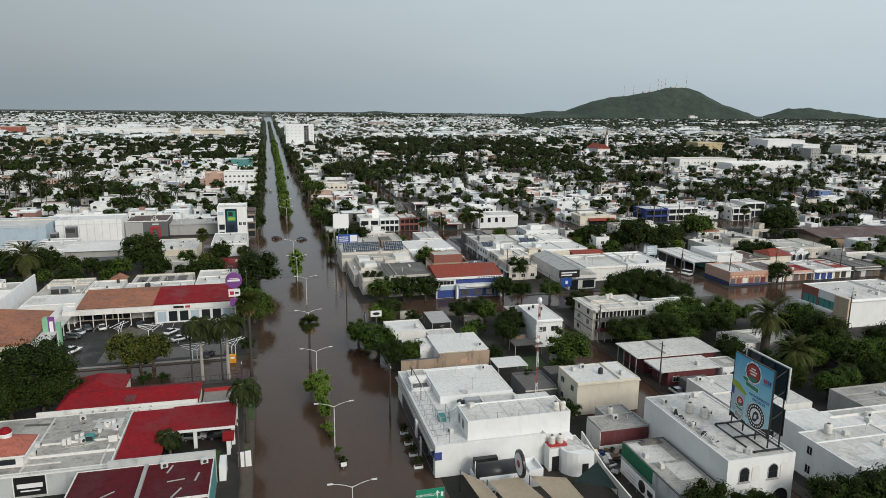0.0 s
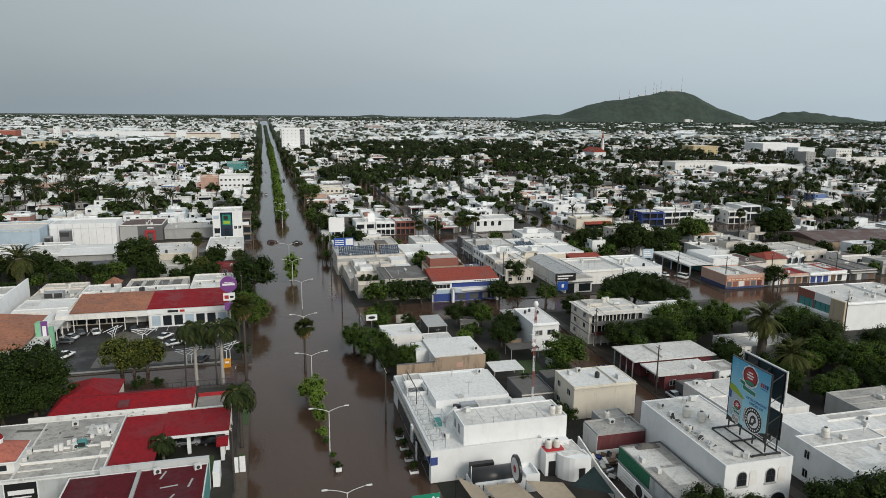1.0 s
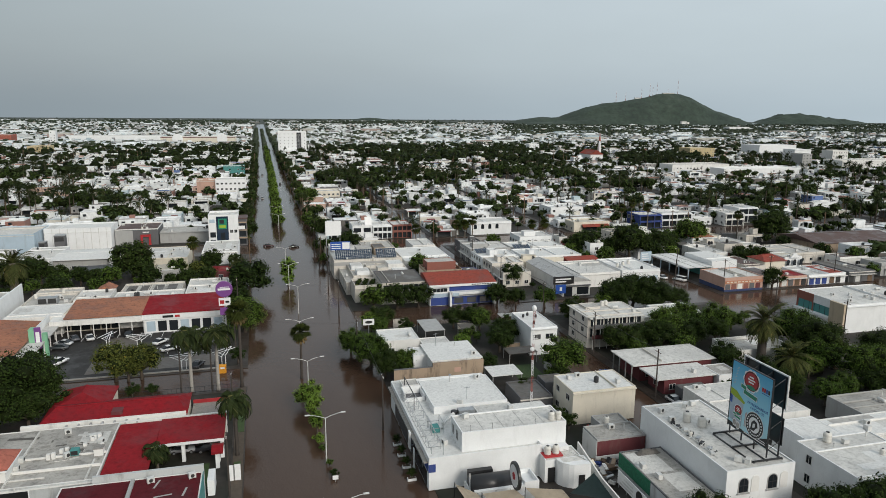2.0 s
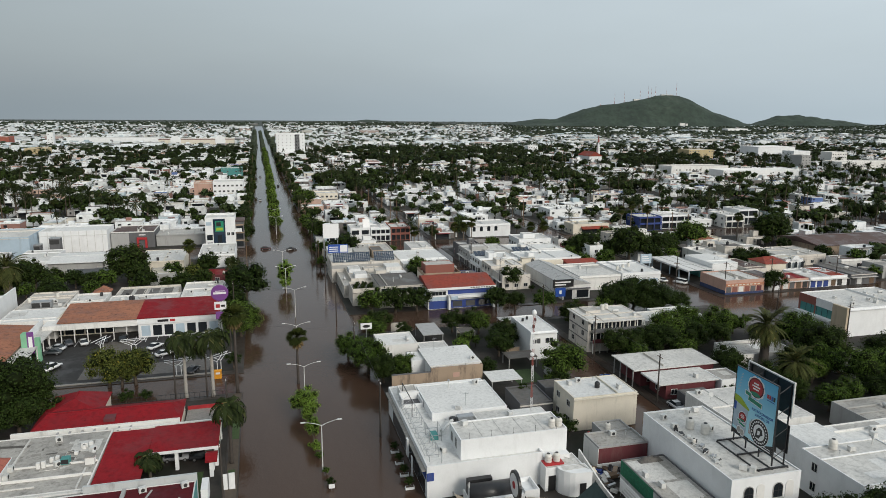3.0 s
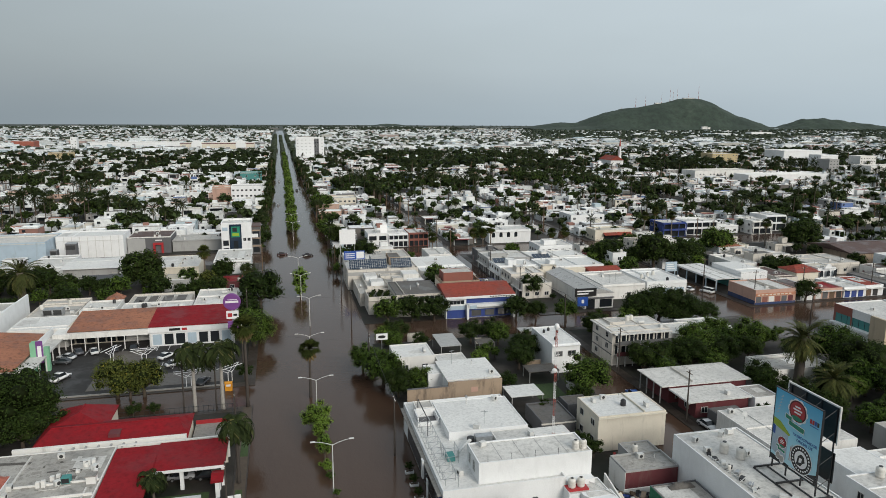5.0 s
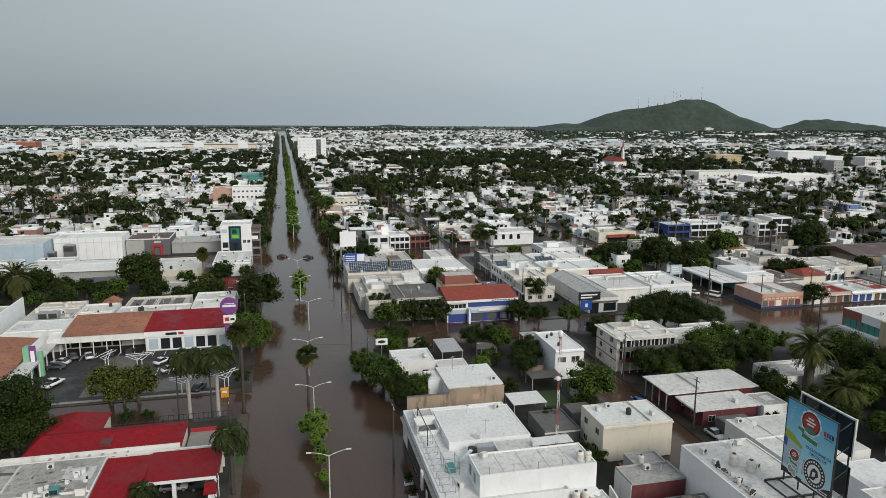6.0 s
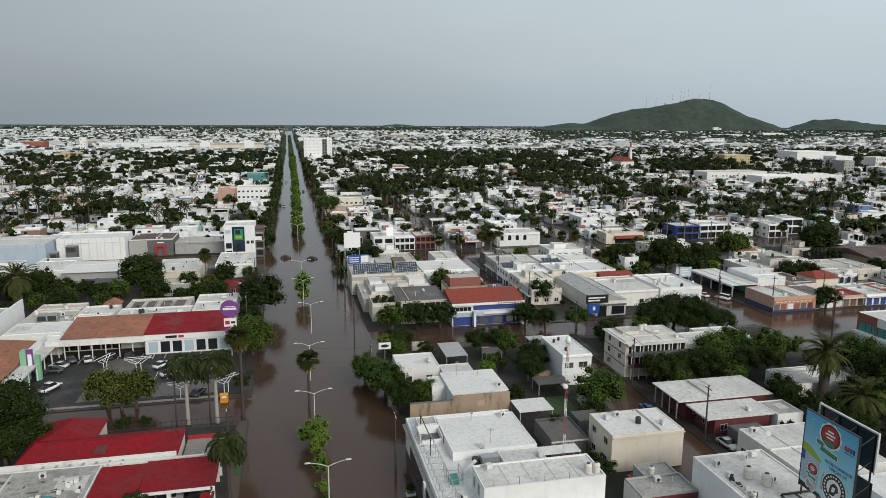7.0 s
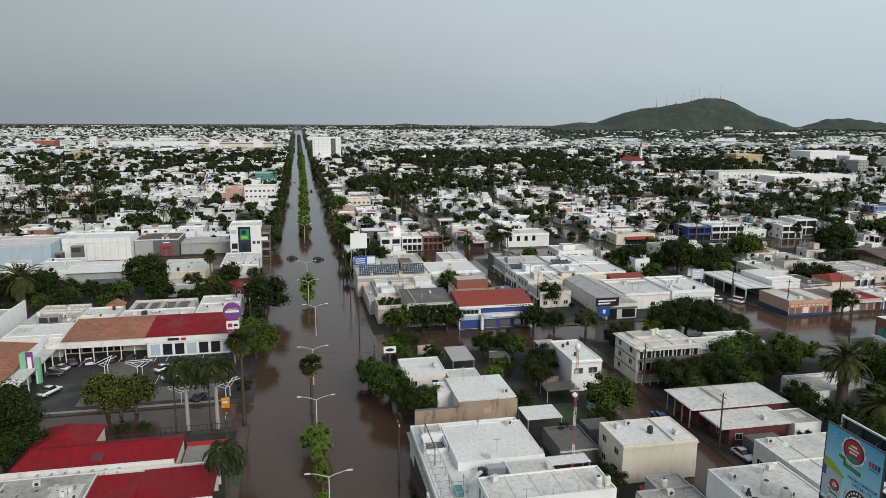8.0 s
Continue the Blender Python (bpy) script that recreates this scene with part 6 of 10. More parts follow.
# bank with the red roof, across the flooded side street
bk = building("bank", 45.2, 65.6, 195.6, 206.5, 6.4, "clean", "r_white", "white and blue bank with a red sloping roof", 0.0, "", 2, category="bank", plain_roof=True)
part("red_roof", prism(bmesh.new(), [(-6.1, 6.3), (-6.1, 6.6), (2.8, 8.3), (5.6, 7.9), (5.6, 6.3)], -10.5, 10.5), M["r_brick"], bk, "faded red sloping roof")
part("roof_fascia", boxes((-10.5, 10.5, -6.2, -6.11, 5.85, 6.55)), M["clean"], bk, "white fascia under the eave")
for k in range(9):
    part("fascia_mark", boxes((2.6 + 0.8 * k, 3.1 + 0.8 * k, -6.24, -6.2, 6.05, 6.35)), M["sign_black"], bk)
part("blue_band", boxes((-4.2, 10.0, -5.5, -5.46, 4.3, 5.7)), M["blue"], bk, "blue wall band")
part("white_band", boxes((-4.0, 9.4, -7.2, -5.5, 3.5, 4.2)), M["clean"], bk, "white entrance canopy")
part("blue_base", boxes((-9.9, 9.9, -5.5, -5.46, 0.1, 2.5)), M["blue"], bk)
part("sign_panel", boxes((-9.6, -4.4, -5.58, -5.46, 2.6, 3.7)), M["sky"], bk, "light blue sign panel")
part("sign_panel", boxes((-3.6, -1.6, -7.24, -7.2, 3.1, 4.1)), M["sky"], bk)
part("column", boxes((-4.4, -3.8, -7.2, -5.5, 0, 4.2)), M["clean"], bk)
part("column", boxes((9.4, 10.0, -7.2, -5.5, 0, 4.2)), M["clean"], bk)
part("window_band", boxes((-9.2, -4.8, -5.5, -5.46, 4.2, 5.3)), M["glass"], bk, "dark window band")
for k in range(4):
    part("mullion", boxes((-9.2 + 1.1 * k + 1.05, -9.12 + 1.1 * k + 1.05, -5.53, -5.5, 4.2, 5.3)), M["clean"], bk)
for k in range(3):
    part("window_band", boxes((-2.6 + 4.0 * k, 0.2 + 4.0 * k, -5.52, -5.46, 0.5, 2.2)), M["glass"], bk)
th_ = building("house", 48.0, 60.2, 212.6, 222.4, 6.0, "cream", "r_brown", "cream house with a brown terrace storey", 0.9, "s", 2, category="house", par_mat="brown", each=2.6, win=(0.7, 1.1), skip=0.0)
roof_block(th_, 54.1, 217.5, 49.2, 58.8, 215.6, 221.6, 6.06, 2.7, "brick", "r_grey", "brick-red terrace room")
building("blue_shed", 60.6, 65.4, 209.0, 216.0, 6.4, "blue", "r_dark", "shed with a blue wall", 0.1, "", 1, category="shed", clutter=1)
osb = building("old_shop", 31.6, 45.0, 200.4, 216.0, 6.6, "grimy", "r_dark", "old shop with a blackened roof and a window row", 0.25, "", 2, par_mat="dgrey", category="shop", each=2.2, skip=0.05, clutter=2)
part("window_band", boxes((-6.2, 6.2, -7.86, -7.81, 4.5, 5.9)), M["glass"], osb, "long dark window band")
for k in range(9):
    part("mullion", boxes((-6.25 + 1.55 * k, -6.13 + 1.55 * k, -7.9, -7.86, 4.5, 5.9)), M["pale_metal"], osb)
part("sill_slab", boxes((-6.6, 6.6, -8.3, -7.81, 3.6, 3.8)), M["grimy"], osb)
building("portico", 24.2, 31.4, 204.6, 214.0, 4.4, "grimy", "r_dark", "cream portico with pot plants on its roof", 0.9, "sw", 2, category="building")
building("shop", 22.8, 25.4, 214.4, 235.2, 3.6, "grimy", "r_grey", "narrow grimy shop by the avenue", 0.4, "w", 1, category="shop", clutter=1)
sb = building("solar_building", 21.2, 45.0, 235.6, 252.0, 6.2, "grimy", "r_white", "white building with rows of solar panels on its roof", 0.5, "w", 2, clutter=6)
part("grey_front", boxes((-11.9, 9.0, -8.28, -8.2, 4.7, 5.9)), M["grey"], sb)
anx = building("outbuilding", 25.6, 44.6, 218.6, 235.2, 4.6, "grimy", "r_grey", "white annex with roof clutter before the solar roof", 0.5, "sw", 1, clutter=5)
for q in ((26.2, 30.0, 228.0, 233.6, 1.2, "clean", "r_white"), (38.4, 43.6, 226.6, 233.0, 1.7, "white", "r_clean"), (31.4, 34.6, 229.4, 232.2, 0.9, "grimy", "r_grey"), (39.0, 43.8, 219.4, 224.0, 1.0, "clean", "r_clean")):
    roof_block(anx, 35.1, 226.9, *q[:4], 4.66, *q[4:])
roof_block(anx, 35.1, 226.9, 27.0, 31.0, 220.0, 225.0, 4.66, 1.3, "clean", "r_white")
roof_block(anx, 35.1, 226.9, 34.0, 37.2, 221.0, 225.0, 4.66, 1.9, "grimy", "r_grey")
for k in range(14):
    tree(24.9 + 0.45 * k, 205.6 + 1.5 * (k % 5), "small", "leaf_dark" if k % 3 else "leaf_yellow", 0.32 + 0.08 * (k % 3), 4.46, "potted plant on a rooftop terrace", "terrace plants")
for k in range(14):
    ox_ = 22.4 + 1.42 * k + (1.4 if k > 8 else 0) - 32.8
    sp = part("solar_panel", cached("solar_panel", lambda: mesh_of("solar_panel", boxes((-0.66, 0.66, -2.0, 2.0, 0, 0.06)), M["solar"])), None, sb, "tilted dark blue solar panel", pose(ox_, -5.2, 7.95, 42, 0, 0))
    part("cell_grid", cached("cell_grid", lambda: mesh_of("cell_grid", boxes(*[(-0.66, 0.66, -2.0 + 0.66 * j - 0.02, -2.0 + 0.66 * j + 0.02, 0.062, 0.07) for j in range(7)], (-0.03, 0.03, -2, 2, 0.062, 0.07)), M["pale_metal"])), None, sp)
    part("panel_stand", boxes((ox_ - 0.05, ox_ + 0.05, -3.9, -3.8, 6.2, 9.1), (ox_ - 0.05, ox_ + 0.05, -6.7, -6.6, 6.2, 6.7)), M["metal"], sb)
roof_block(sb, 32.8, 243.8, 36.0, 40.0, 243.0, 251.0, 6.26, 2.6, "brown", "r_dark", "bare brown roof room")
roof_block(sb, 32.8, 243.8, 30.0, 35.6, 245.0, 251.0, 6.26, 2.2, "grey", "r_grey", "grey roof room")
sg = thing("roof_sign", 22.0, 245.0, 6.3, "dark blue and white sign on a roof", "sign")
sgp = part("panel", boxes((-1.0, 6.0, -0.1, 0.1, 2.2, 5.2)), M["sign_blue"], sg)
part("picture", boxes((3.2, 5.8, -0.13, -0.1, 2.5, 4.9)), M["sign_white"], sgp)
for k in range(3):
    part("text_bar", boxes((-0.6, 2.6, -0.13, -0.1, 2.7 + 0.7 * k, 3.0 + 0.7 * k)), M["sign_white"], sgp)
part("leg", boxes((-0.6, -0.5, 0, 0.1, 0, 2.2)), M["metal"], sg)
part("leg", boxes((5.4, 5.5, 0, 0.1, 0, 2.2)), M["metal"], sg)
bs = thing("blank_hoarding", 24.4, 268.0, 0.1, "large blank white hoarding on steel legs", "hoarding")
part("panel", boxes((-3.0, 3.0, -0.15, 0.15, 9.6, 15.2)), M["sign_white"], bs)
for k in range(4):
    part("brace", tube(bmesh.new(), [(3.1, 0.3, 9.8 + 1.3 * k), (3.1, 2.8, 10.6 + 1.3 * k)], (0.07, 0.07), 5), M["metal"], bs)
for sx in (-2.6, 2.6):
    part("leg", boxes((sx - 0.15, sx + 0.15, 0.15, 0.45, 0, 13.8)), M["metal"], bs)
    part("brace", tube(bmesh.new(), [(sx, 0.3, 13.5), (sx, 2.8, 8.0), (sx, 2.8, 0)], (0.08, 0.08, 0.08), 5), M["metal"], bs)
building("shop", 22.2, 33.6, 252.4, 266.6, 6.2, "white", "r_white", "white shop with a crowded flat roof below a hoarding", 0.5, "w", 2, category="shop", clutter=5)
building("shop", 34.0, 45.6, 252.6, 268.0, 6.6, "grimy", "r_grey", "old shop with a grey roof behind solar panels", 0.5, "w", 2, category="shop", clutter=5)
TAKEN.append((19, 28, 266, 272))
building("house", 46.5, 64.0, 238.0, 262.0, 4.6, "clean", "r_clean", "low white house with a wide flat roof", 0.2, "sw", 1, category="house", clutter=6)
building("house", 55.0, 64.0, 264.0, 278.0, 4.8, "white", "r_white", "white house beside a side street", 0.3, "se", 1, category="house", clutter=2)

# row east of the side street
for k, (a0, a1, b0, b1, hh, wl_, rf) in enumerate(((74.2, 84.0, 212, 222, 4.6, "grimy", "r_grey"), (74.0, 85.5, 223, 233, 5.4, "grimy", "r_white"), (73.8, 88, 234, 247, 5.2, "clean", "r_clean"), (73.8, 90, 248, 262, 5.6, "grey", "r_white"),
                                              (89.5, 112, 232, 246, 5.2, "clean", "r_clean"), (91.5, 113, 247.5, 262, 5.0, "white", "r_clean"), (86.5, 104, 230, 231.8, 4.6, "cream", "r_white"), (100, 114, 264, 276, 6.4, "clean", "r_white"))):
    row_ = building("house", a0, a1, b0, b1, hh, wl_, rf, "white low house with stained flat roof in a dense row", 0.35, "s", 0, category="house", clutter=4, each=2.8, skip=0.15)
    dw_, dd_ = (a1 - a0) / 2, (b1 - b0) / 2
    for j in range(int(2 * dd_ / 3.0)):
        q_ = -dd_ + 0.5 + 3.0 * j
        part("gate", boxes((-dw_ - 0.06, -dw_ - 0.01, q_, q_ + (2.2, 1.2, 2.4)[j % 3], 0.05, 2.4)), M[("grille", "dgrey", "glass", "dark_metal")[(j + k) % 4]], row_)
        if hh > 5:
            window(row_, 1.4, 1.2, pose(-dw_, -q_ - 1.1, 3.6, 0, 0, -90))
    part("awning", boxes((-dw_ - 0.9, -dw_ - 0.01, -dd_ + 0.3, dd_ - 0.3, 2.6, 2.75)), M["r_white"], row_)
    if dw_ > 4:
        roof_block(row_, (a0 + a1) / 2, (b0 + b1) / 2, a0 + 2.0 + k % 3, a0 + 5.0 + k % 4, b0 + 3.0, min(b0 + 7.0, b1 - 0.6), hh + 0.06, 1.4 + 0.3 * (k % 3), wl_, rf)
wedge = building("house", 104.6, 116.6, 226.4, 231.6, 4.0, "maroon", "r_brick", "low house with a faded red sloping roof", 0.0, "", 1, category="house", plain_roof=True)
part("wedge_roof", prism(bmesh.new(), [(-2.9, 4.0), (-2.9, 4.2), (2.7, 5.0), (2.7, 4.0)], -6.2, 6.2), M["r_brick"], wedge, "faded red sloping roof")
for px0, py0, pz0, npx in ((75.2, 244.0, 5.32, 6), (92.2, 249.4, 5.2, 5)):
    arr_ = thing("solar_array", px0, py0, pz0, "row of dark solar panels lying on a flat roof", "solar panels")
    for k in range(npx):
        part("solar_panel", cached("flat_solar", lambda: mesh_of("solar_panel", boxes((-0.62, 0.62, -1.7, 1.7, 0, 0.05)), M["solar"])), None, arr_, "", pose(1.35 * k, 0, 0.75, 18, 0, 0))
        part("stand", boxes((1.35 * k - 0.05, 1.35 * k + 0.05, 1.2, 1.3, 0, 1.1), (1.35 * k - 0.05, 1.35 * k + 0.05, -1.4, -1.3, 0, 0.3)), M["metal"], arr_)
hg_ = pitched("hangar", 88.6, 98.0, 197.0, 228.0, 4.6, 6.0, "white", "r_metal", "grey metal-roofed hangar with pale walls", "y", over=0.2, wins="")
part("front_wall", boxes((-4.7, 4.7, -15.64, -15.5, 0, 4.5)), M["white"], hg_, "white front wall")
part("glazing", boxes((-4.2, -1.4, -15.7, -15.64, 0, 3.0), (0.2, 4.2, -15.7, -15.64, 0.4, 2.8)), M["glass"], hg_, "dark glazed opening")
part("fascia", boxes((-4.7, 4.7, -16.2, -15.64, 3.2, 3.5)), M["dgrey"], hg_)
building("shop_row", 98.6, 113.4, 205.5, 224.5, 4.6, "white", "r_white", "white shop row with a stained white roof", 0.3, "s", 1, category="shop", clutter=5)
lw = building("shop", 114.0, 128.4, 205.4, 224.0, 4.7, "clean", "r_clean", "clean white corner shop with pale blue windows", 0.5, "", 1, category="shop", glass="solar", clutter=4)
for k in range(3):
    part("shopfront", boxes((-6.4 + 4.6 * k, -2.9 + 4.6 * k, -9.34, -9.3, 0.4, 2.8)), M["sky"], lw, "pale blue shopfront glass")
for k in range(3):
    water_tank(115.8 + 3.2 * k, 212.0 + 2 * k, 4.9)
sgn = thing("roadside_sign", 86.0, 191.6 + 4, 0.1, "black and blue shop sign on a post", "sign")
sp_ = part("panel", boxes((-1.2, 5.6, -0.2, 0.2, 4.4, 6.8)), M["sign_black"], sgn)
for k in range(2):
    part("text_bar", boxes((-0.6, 4.6 - 1.6 * k, -0.24, -0.2, 5.8 - 0.8 * k, 6.2 - 0.8 * k)), M["sign_white"], sp_)
lp_ = part("lower_panel", boxes((-0.4, 3.0, -0.15, 0.15, 1.4, 4.2)), M["sign_blue"], sgn)
part("mark", boxes((0.9, 1.7, -0.19, -0.15, 2.3, 3.4)), M["sign_white"], lp_)
part("post", boxes((-0.9, -0.7, -0.1, 0.1, 0, 7)), M["dark_metal"], sgn)
bw2 = building("car_wash", 151.6, 162.0, 209.6, 226.0, 5.6, "clean", "r_clean", "blue and white corner workshop with an open canopy", 0.0, "", 1, clutter=2)
for j in range(5):
    part("bay_door", boxes((-5.26, -5.205, -7.8 + 3.2 * j, -5.2 + 3.2 * j, 0.05, 2.7)), M[("grille", "blue", "grille", "glass", "grille")[j]], bw2, "dark service bay")
cn_ = canopy(141.0, 151.4, 208.0, 232.6, 3.9, "r_clean", "broad white sheet canopy over service bays")
part("fascia", boxes((-5.26, -5.2, -12.3, 12.3, 3.5, 4.05)), M["sign_white"], cn_)
part("bay_wall", boxes((3.6, 3.9, -11.6, 11.6, 0, 3.85)), M["teal"], cn_, "blue-green back wall of the bays")
for k in range(5):
    part("bay_pillar", boxes((-4.6, -4.3, -11.8 + 5.8 * k, -11.4 + 5.8 * k, 0, 3.85)), M["sky"], cn_)
part("ridge", boxes((-2.0, -1.85, -12.2, 12.2, 4.02, 4.14), (2.2, 2.35, -12.2, 12.2, 4.02, 4.14)), M["r_white"], cn_)
bsg = thing("roadside_sign", 134.6, 225.0, 0.1, "pale turquoise board sign on two posts", "sign")
part("board", boxes((-2.2, 2.2, -0.15, 0.15, 3.4, 6.8)), M["sky"], bsg)
part("post", boxes((-1.6, -1.4, -0.1, 0.1, 0, 3.4), (1.4, 1.6, -0.1, 0.1, 0, 3.4)), M["sky"], bsg)
for j in range(3):
    part("text_bar", boxes((-1.7, 1.4 - 0.3 * j, -0.19, -0.15, 4.2 + 0.8 * j, 4.5 + 0.8 * j)), M["sign_white"], bsg)
building("house", 162.6, 171.0, 226.6, 244.0, 4.2, "white", "r_white", "white two-storey house behind a corner workshop", 0.4, "sw", 2, category="house", clutter=4)
orr = building("corner_shop", 142.4, 157.0, 189.8, 203.2, 4.3, "pink", "r_white", "orange corner shop with blue base and white roof", 0.4, "", 1, category="shop", par_mat="pink", clutter=3)
part("blue_base", boxes((-7.36, -7.3, -6.6, 6.6, 0, 1.3)), M["dull_blue"], orr)
part("blue_base", boxes((-7.3, 7.2, -6.76, -6.7, 0, 0.7)), M["dull_blue"], orr)
part("sign_band", boxes((-7.2, 7.2, -6.82, -6.7, 2.7, 3.6)), M["orange"], orr, "orange sign band with pale lettering bars")
for k in range(6):
    part("shutter", boxes((-7.0 + 2.3 * k, -5.2 + 2.3 * k, -6.76, -6.7, 0.75, 2.5)), M[("dgrey", "brick", "white", "brick", "dgrey", "maroon")[k]], orr, "roller shutter")
for k in range(9):
    part("text_bar", boxes((-6.6 + 1.4 * k, -5.7 + 1.4 * k, -6.86, -6.82, 2.95, 3.3)), M["cream"], orr)
TAKEN.append((141.0, 178.0, 130.0, 144.8))
tl = building("corner_house", 145.8, 172.2, 145.0, 162.4, 7.5, "clean", "r_white", "white two-storey corner house with teal glazed front", 0.3, "", 2, category="house", clutter=6)
part("teal_glazing", boxes((-13.28, -13.2, -3.8, 7.9, 3.2, 5.5)), M["teal"], tl, "teal glazed front")
part("brick_surround", boxes((-13.34, -13.2, 2.6, 8.6, 5.5, 7.8), (-13.34, -13.28, 2.4, 2.9, 3.0, 5.5), (-13.34, -13.28, 7.9, 8.6, 3.0, 5.5)), M["brick"], tl, "brick-red window surround")
part("balcony", boxes((-14.6, -13.2, -3.85, 8.6, 2.5, 3.1)), M["clean"], tl, "white balcony slab")
for k in range(6):
    part("mullion", boxes((-13.32, -13.28, -3.7 + 1.9 * k, -3.58 + 1.9 * k, 3.2, 5.5)), M["dark_metal"], tl)
part("brick_end", boxes((-13.2, -9.0, 8.7, 8.76, 2.6, 7.7)), M["brick"], tl)
part("beige_wall", boxes((-14.0, -13.2, -8.7, -3.9, 0, 7.85)), M["beige"], tl, "beige stone-faced wall")
for k in range(7):
    ac_unit(150 + 2.6 * k, 148.5 + 2.5 * (k % 3), 7.68, 30 * k)
for k, (a0, a1, b1_, hh, wl_, rf, lab) in enumerate(((157.6, 164.6, 204, 3.9, "clean", "r_brown", "narrow white house beside a corner shop"), (165.6, 176.0, 200, 3.2, "pink", "r_red", "pink walled house with a red flat roof"), (176.4, 184.6, 204, 3.3, "clean", "r_white", "white house with a blue gate"), (185, 192, 204, 3.4, "clean", "r_brick", "low house with a small red porch roof"), (193, 204, 208, 3.6, "dgrey", "r_dark", "dark fronted low workshop"))):
    fb = building("house", a0, a1, 191.2 + 0.3 * (k % 2), b1_, hh, wl_, rf, lab, 0.25, "", 1, category="house", clutter=1 + k % 2)
    wx_, wy_ = (a1 - a0) / 2, (b1_ - 191.2 - 0.3 * (k % 2)) / 2
    part("porch", boxes((-wx_ + 0.1, wx_ - 0.1, -wy_ - 1.1, -wy_ - 0.01, 2.6, 2.75)), M["r_white"], fb)
    for j in range(int(2 * wx_ / 2.6)):
        q_ = -wx_ + 0.4 + 2.6 * j
        part("gate", boxes((q_, q_ + 1.9, -wy_ - 0.07, -wy_ - 0.01, 0.1, 2.3)), M["blue" if k == 2 else ("grille", "pale_metal", "dgrey", "wood")[(j + k) % 4]], fb)
pitched("house", 171.6, 180.4, 207.0, 216.0, 5.0, 6.6, "cream", "r_brick", "cream two-storey house with a terracotta hipped roof", "x", over=0.4, hip=2.6, wins="sw", category="house")
gh_ = building("house", 181.4, 189.0, 208.6, 217.0, 5.6, "clean", "r_cream", "white two-storey house with arched windows and a gable", 0.3, "", 2, category="house", clutter=2)
for j in range(3):
    part("arched_window", arch(bmesh.new(), 1.3, 2.2, -5.06, -5.005), M["glass"], gh_, "arched dark window", Matrix.Translation((-2.8 + 2.8 * j, 0, 2.9)))
part("gable", prism(bmesh.new(), [(-5.0, 5.6), (-4.7, 5.6), (-4.7, 7.3), (-5.0, 7.3)], -2.0, 2.0, 1.4), M["clean"], gh_)
building("house", 163.0, 170.6, 205.0, 222.0, 3.9, "grimy", "r_brown", "house with a wet brown flat roof", 0.3, "w", 1, category="house", clutter=2)
pitched("market_hall", 219.0, 262.0, 233.0, 257.0, 4.6, 6.6, "brown", "r_brown", "wide hall with a dark brown sheet roof", "x", over=0.6, wins="", category="hall")
building("store", 190.5, 211.0, 221.0, 238.0, 4.0, "grimy", "r_grey", "low store with a broad grey roof", 0.3, "s", 1, category="store", clutter=3)
car(137.6, 207.5, 200, (0.70, 0.70, 0.69), "white panel van standing in flood water", "van", base=-0.15)
car(133.4, 212.0, 190, (0.70, 0.70, 0.70), "white car standing in flood water", base=-0.15)
car(174.0, 194.8, 90, (0.05, 0.05, 0.055), "dark car parked by the kerb", base=0.0)
car(185.0, 194.6, 85, (0.6, 0.6, 0.6), "silver car parked by the kerb", base=0.0)
blh = building("blue_house", 180.5, 193.0, 308.0, 320.0, 6.6, "blue", "r_white", "vivid blue two-storey house with a balcony", 0.4, "w", 2, category="house", each=4.0, win=(2.2, 1.6), clutter=4)
building("house", 149.0, 168.0, 345.0, 361.0, 6.2, "clean", "r_clean", "plain white two-storey block", 0.4, "sw", 2, category="house", clutter=5)
def gallery_front(b, wx, wy, h, mat, bays, depth=0.9):
    """Two floors of dark bands, for glazing and for recess shade, behind slabs and slim columns, on the -y side."""
    mid = h / 2
    for z0, z1 in ((0.25, mid - 0.35), (mid + 0.35, h - 0.5)):
        part("glazing", boxes((-wx + 0.25, wx - 0.25, -wy - 0.05, -wy - 0.005, z0, z1)), M["glass"], b, "dark glazing and recess shade")
    part("balcony_slab", boxes((-wx, wx, -wy - depth, -wy - 0.006, mid - 0.12, mid + 0.12)), M[mat], b)
    part("roof_edge", boxes((-wx, wx, -wy - depth, -wy - 0.006, h - 0.25, h)), M[mat], b)
    part("balcony_rail", boxes((-wx, wx, -wy - depth, -wy - depth + 0.06, mid + 0.12, mid + 0.8)), M[mat], b)
    for k in range(bays + 1):
        x = -wx + 0.16 + (2 * wx - 0.32) * k / bays
        part("column", boxes((x - 0.16, x + 0.16, -wy - depth + 0.07, -wy - depth + 0.37, 0, h - 0.25)), M[mat], b)


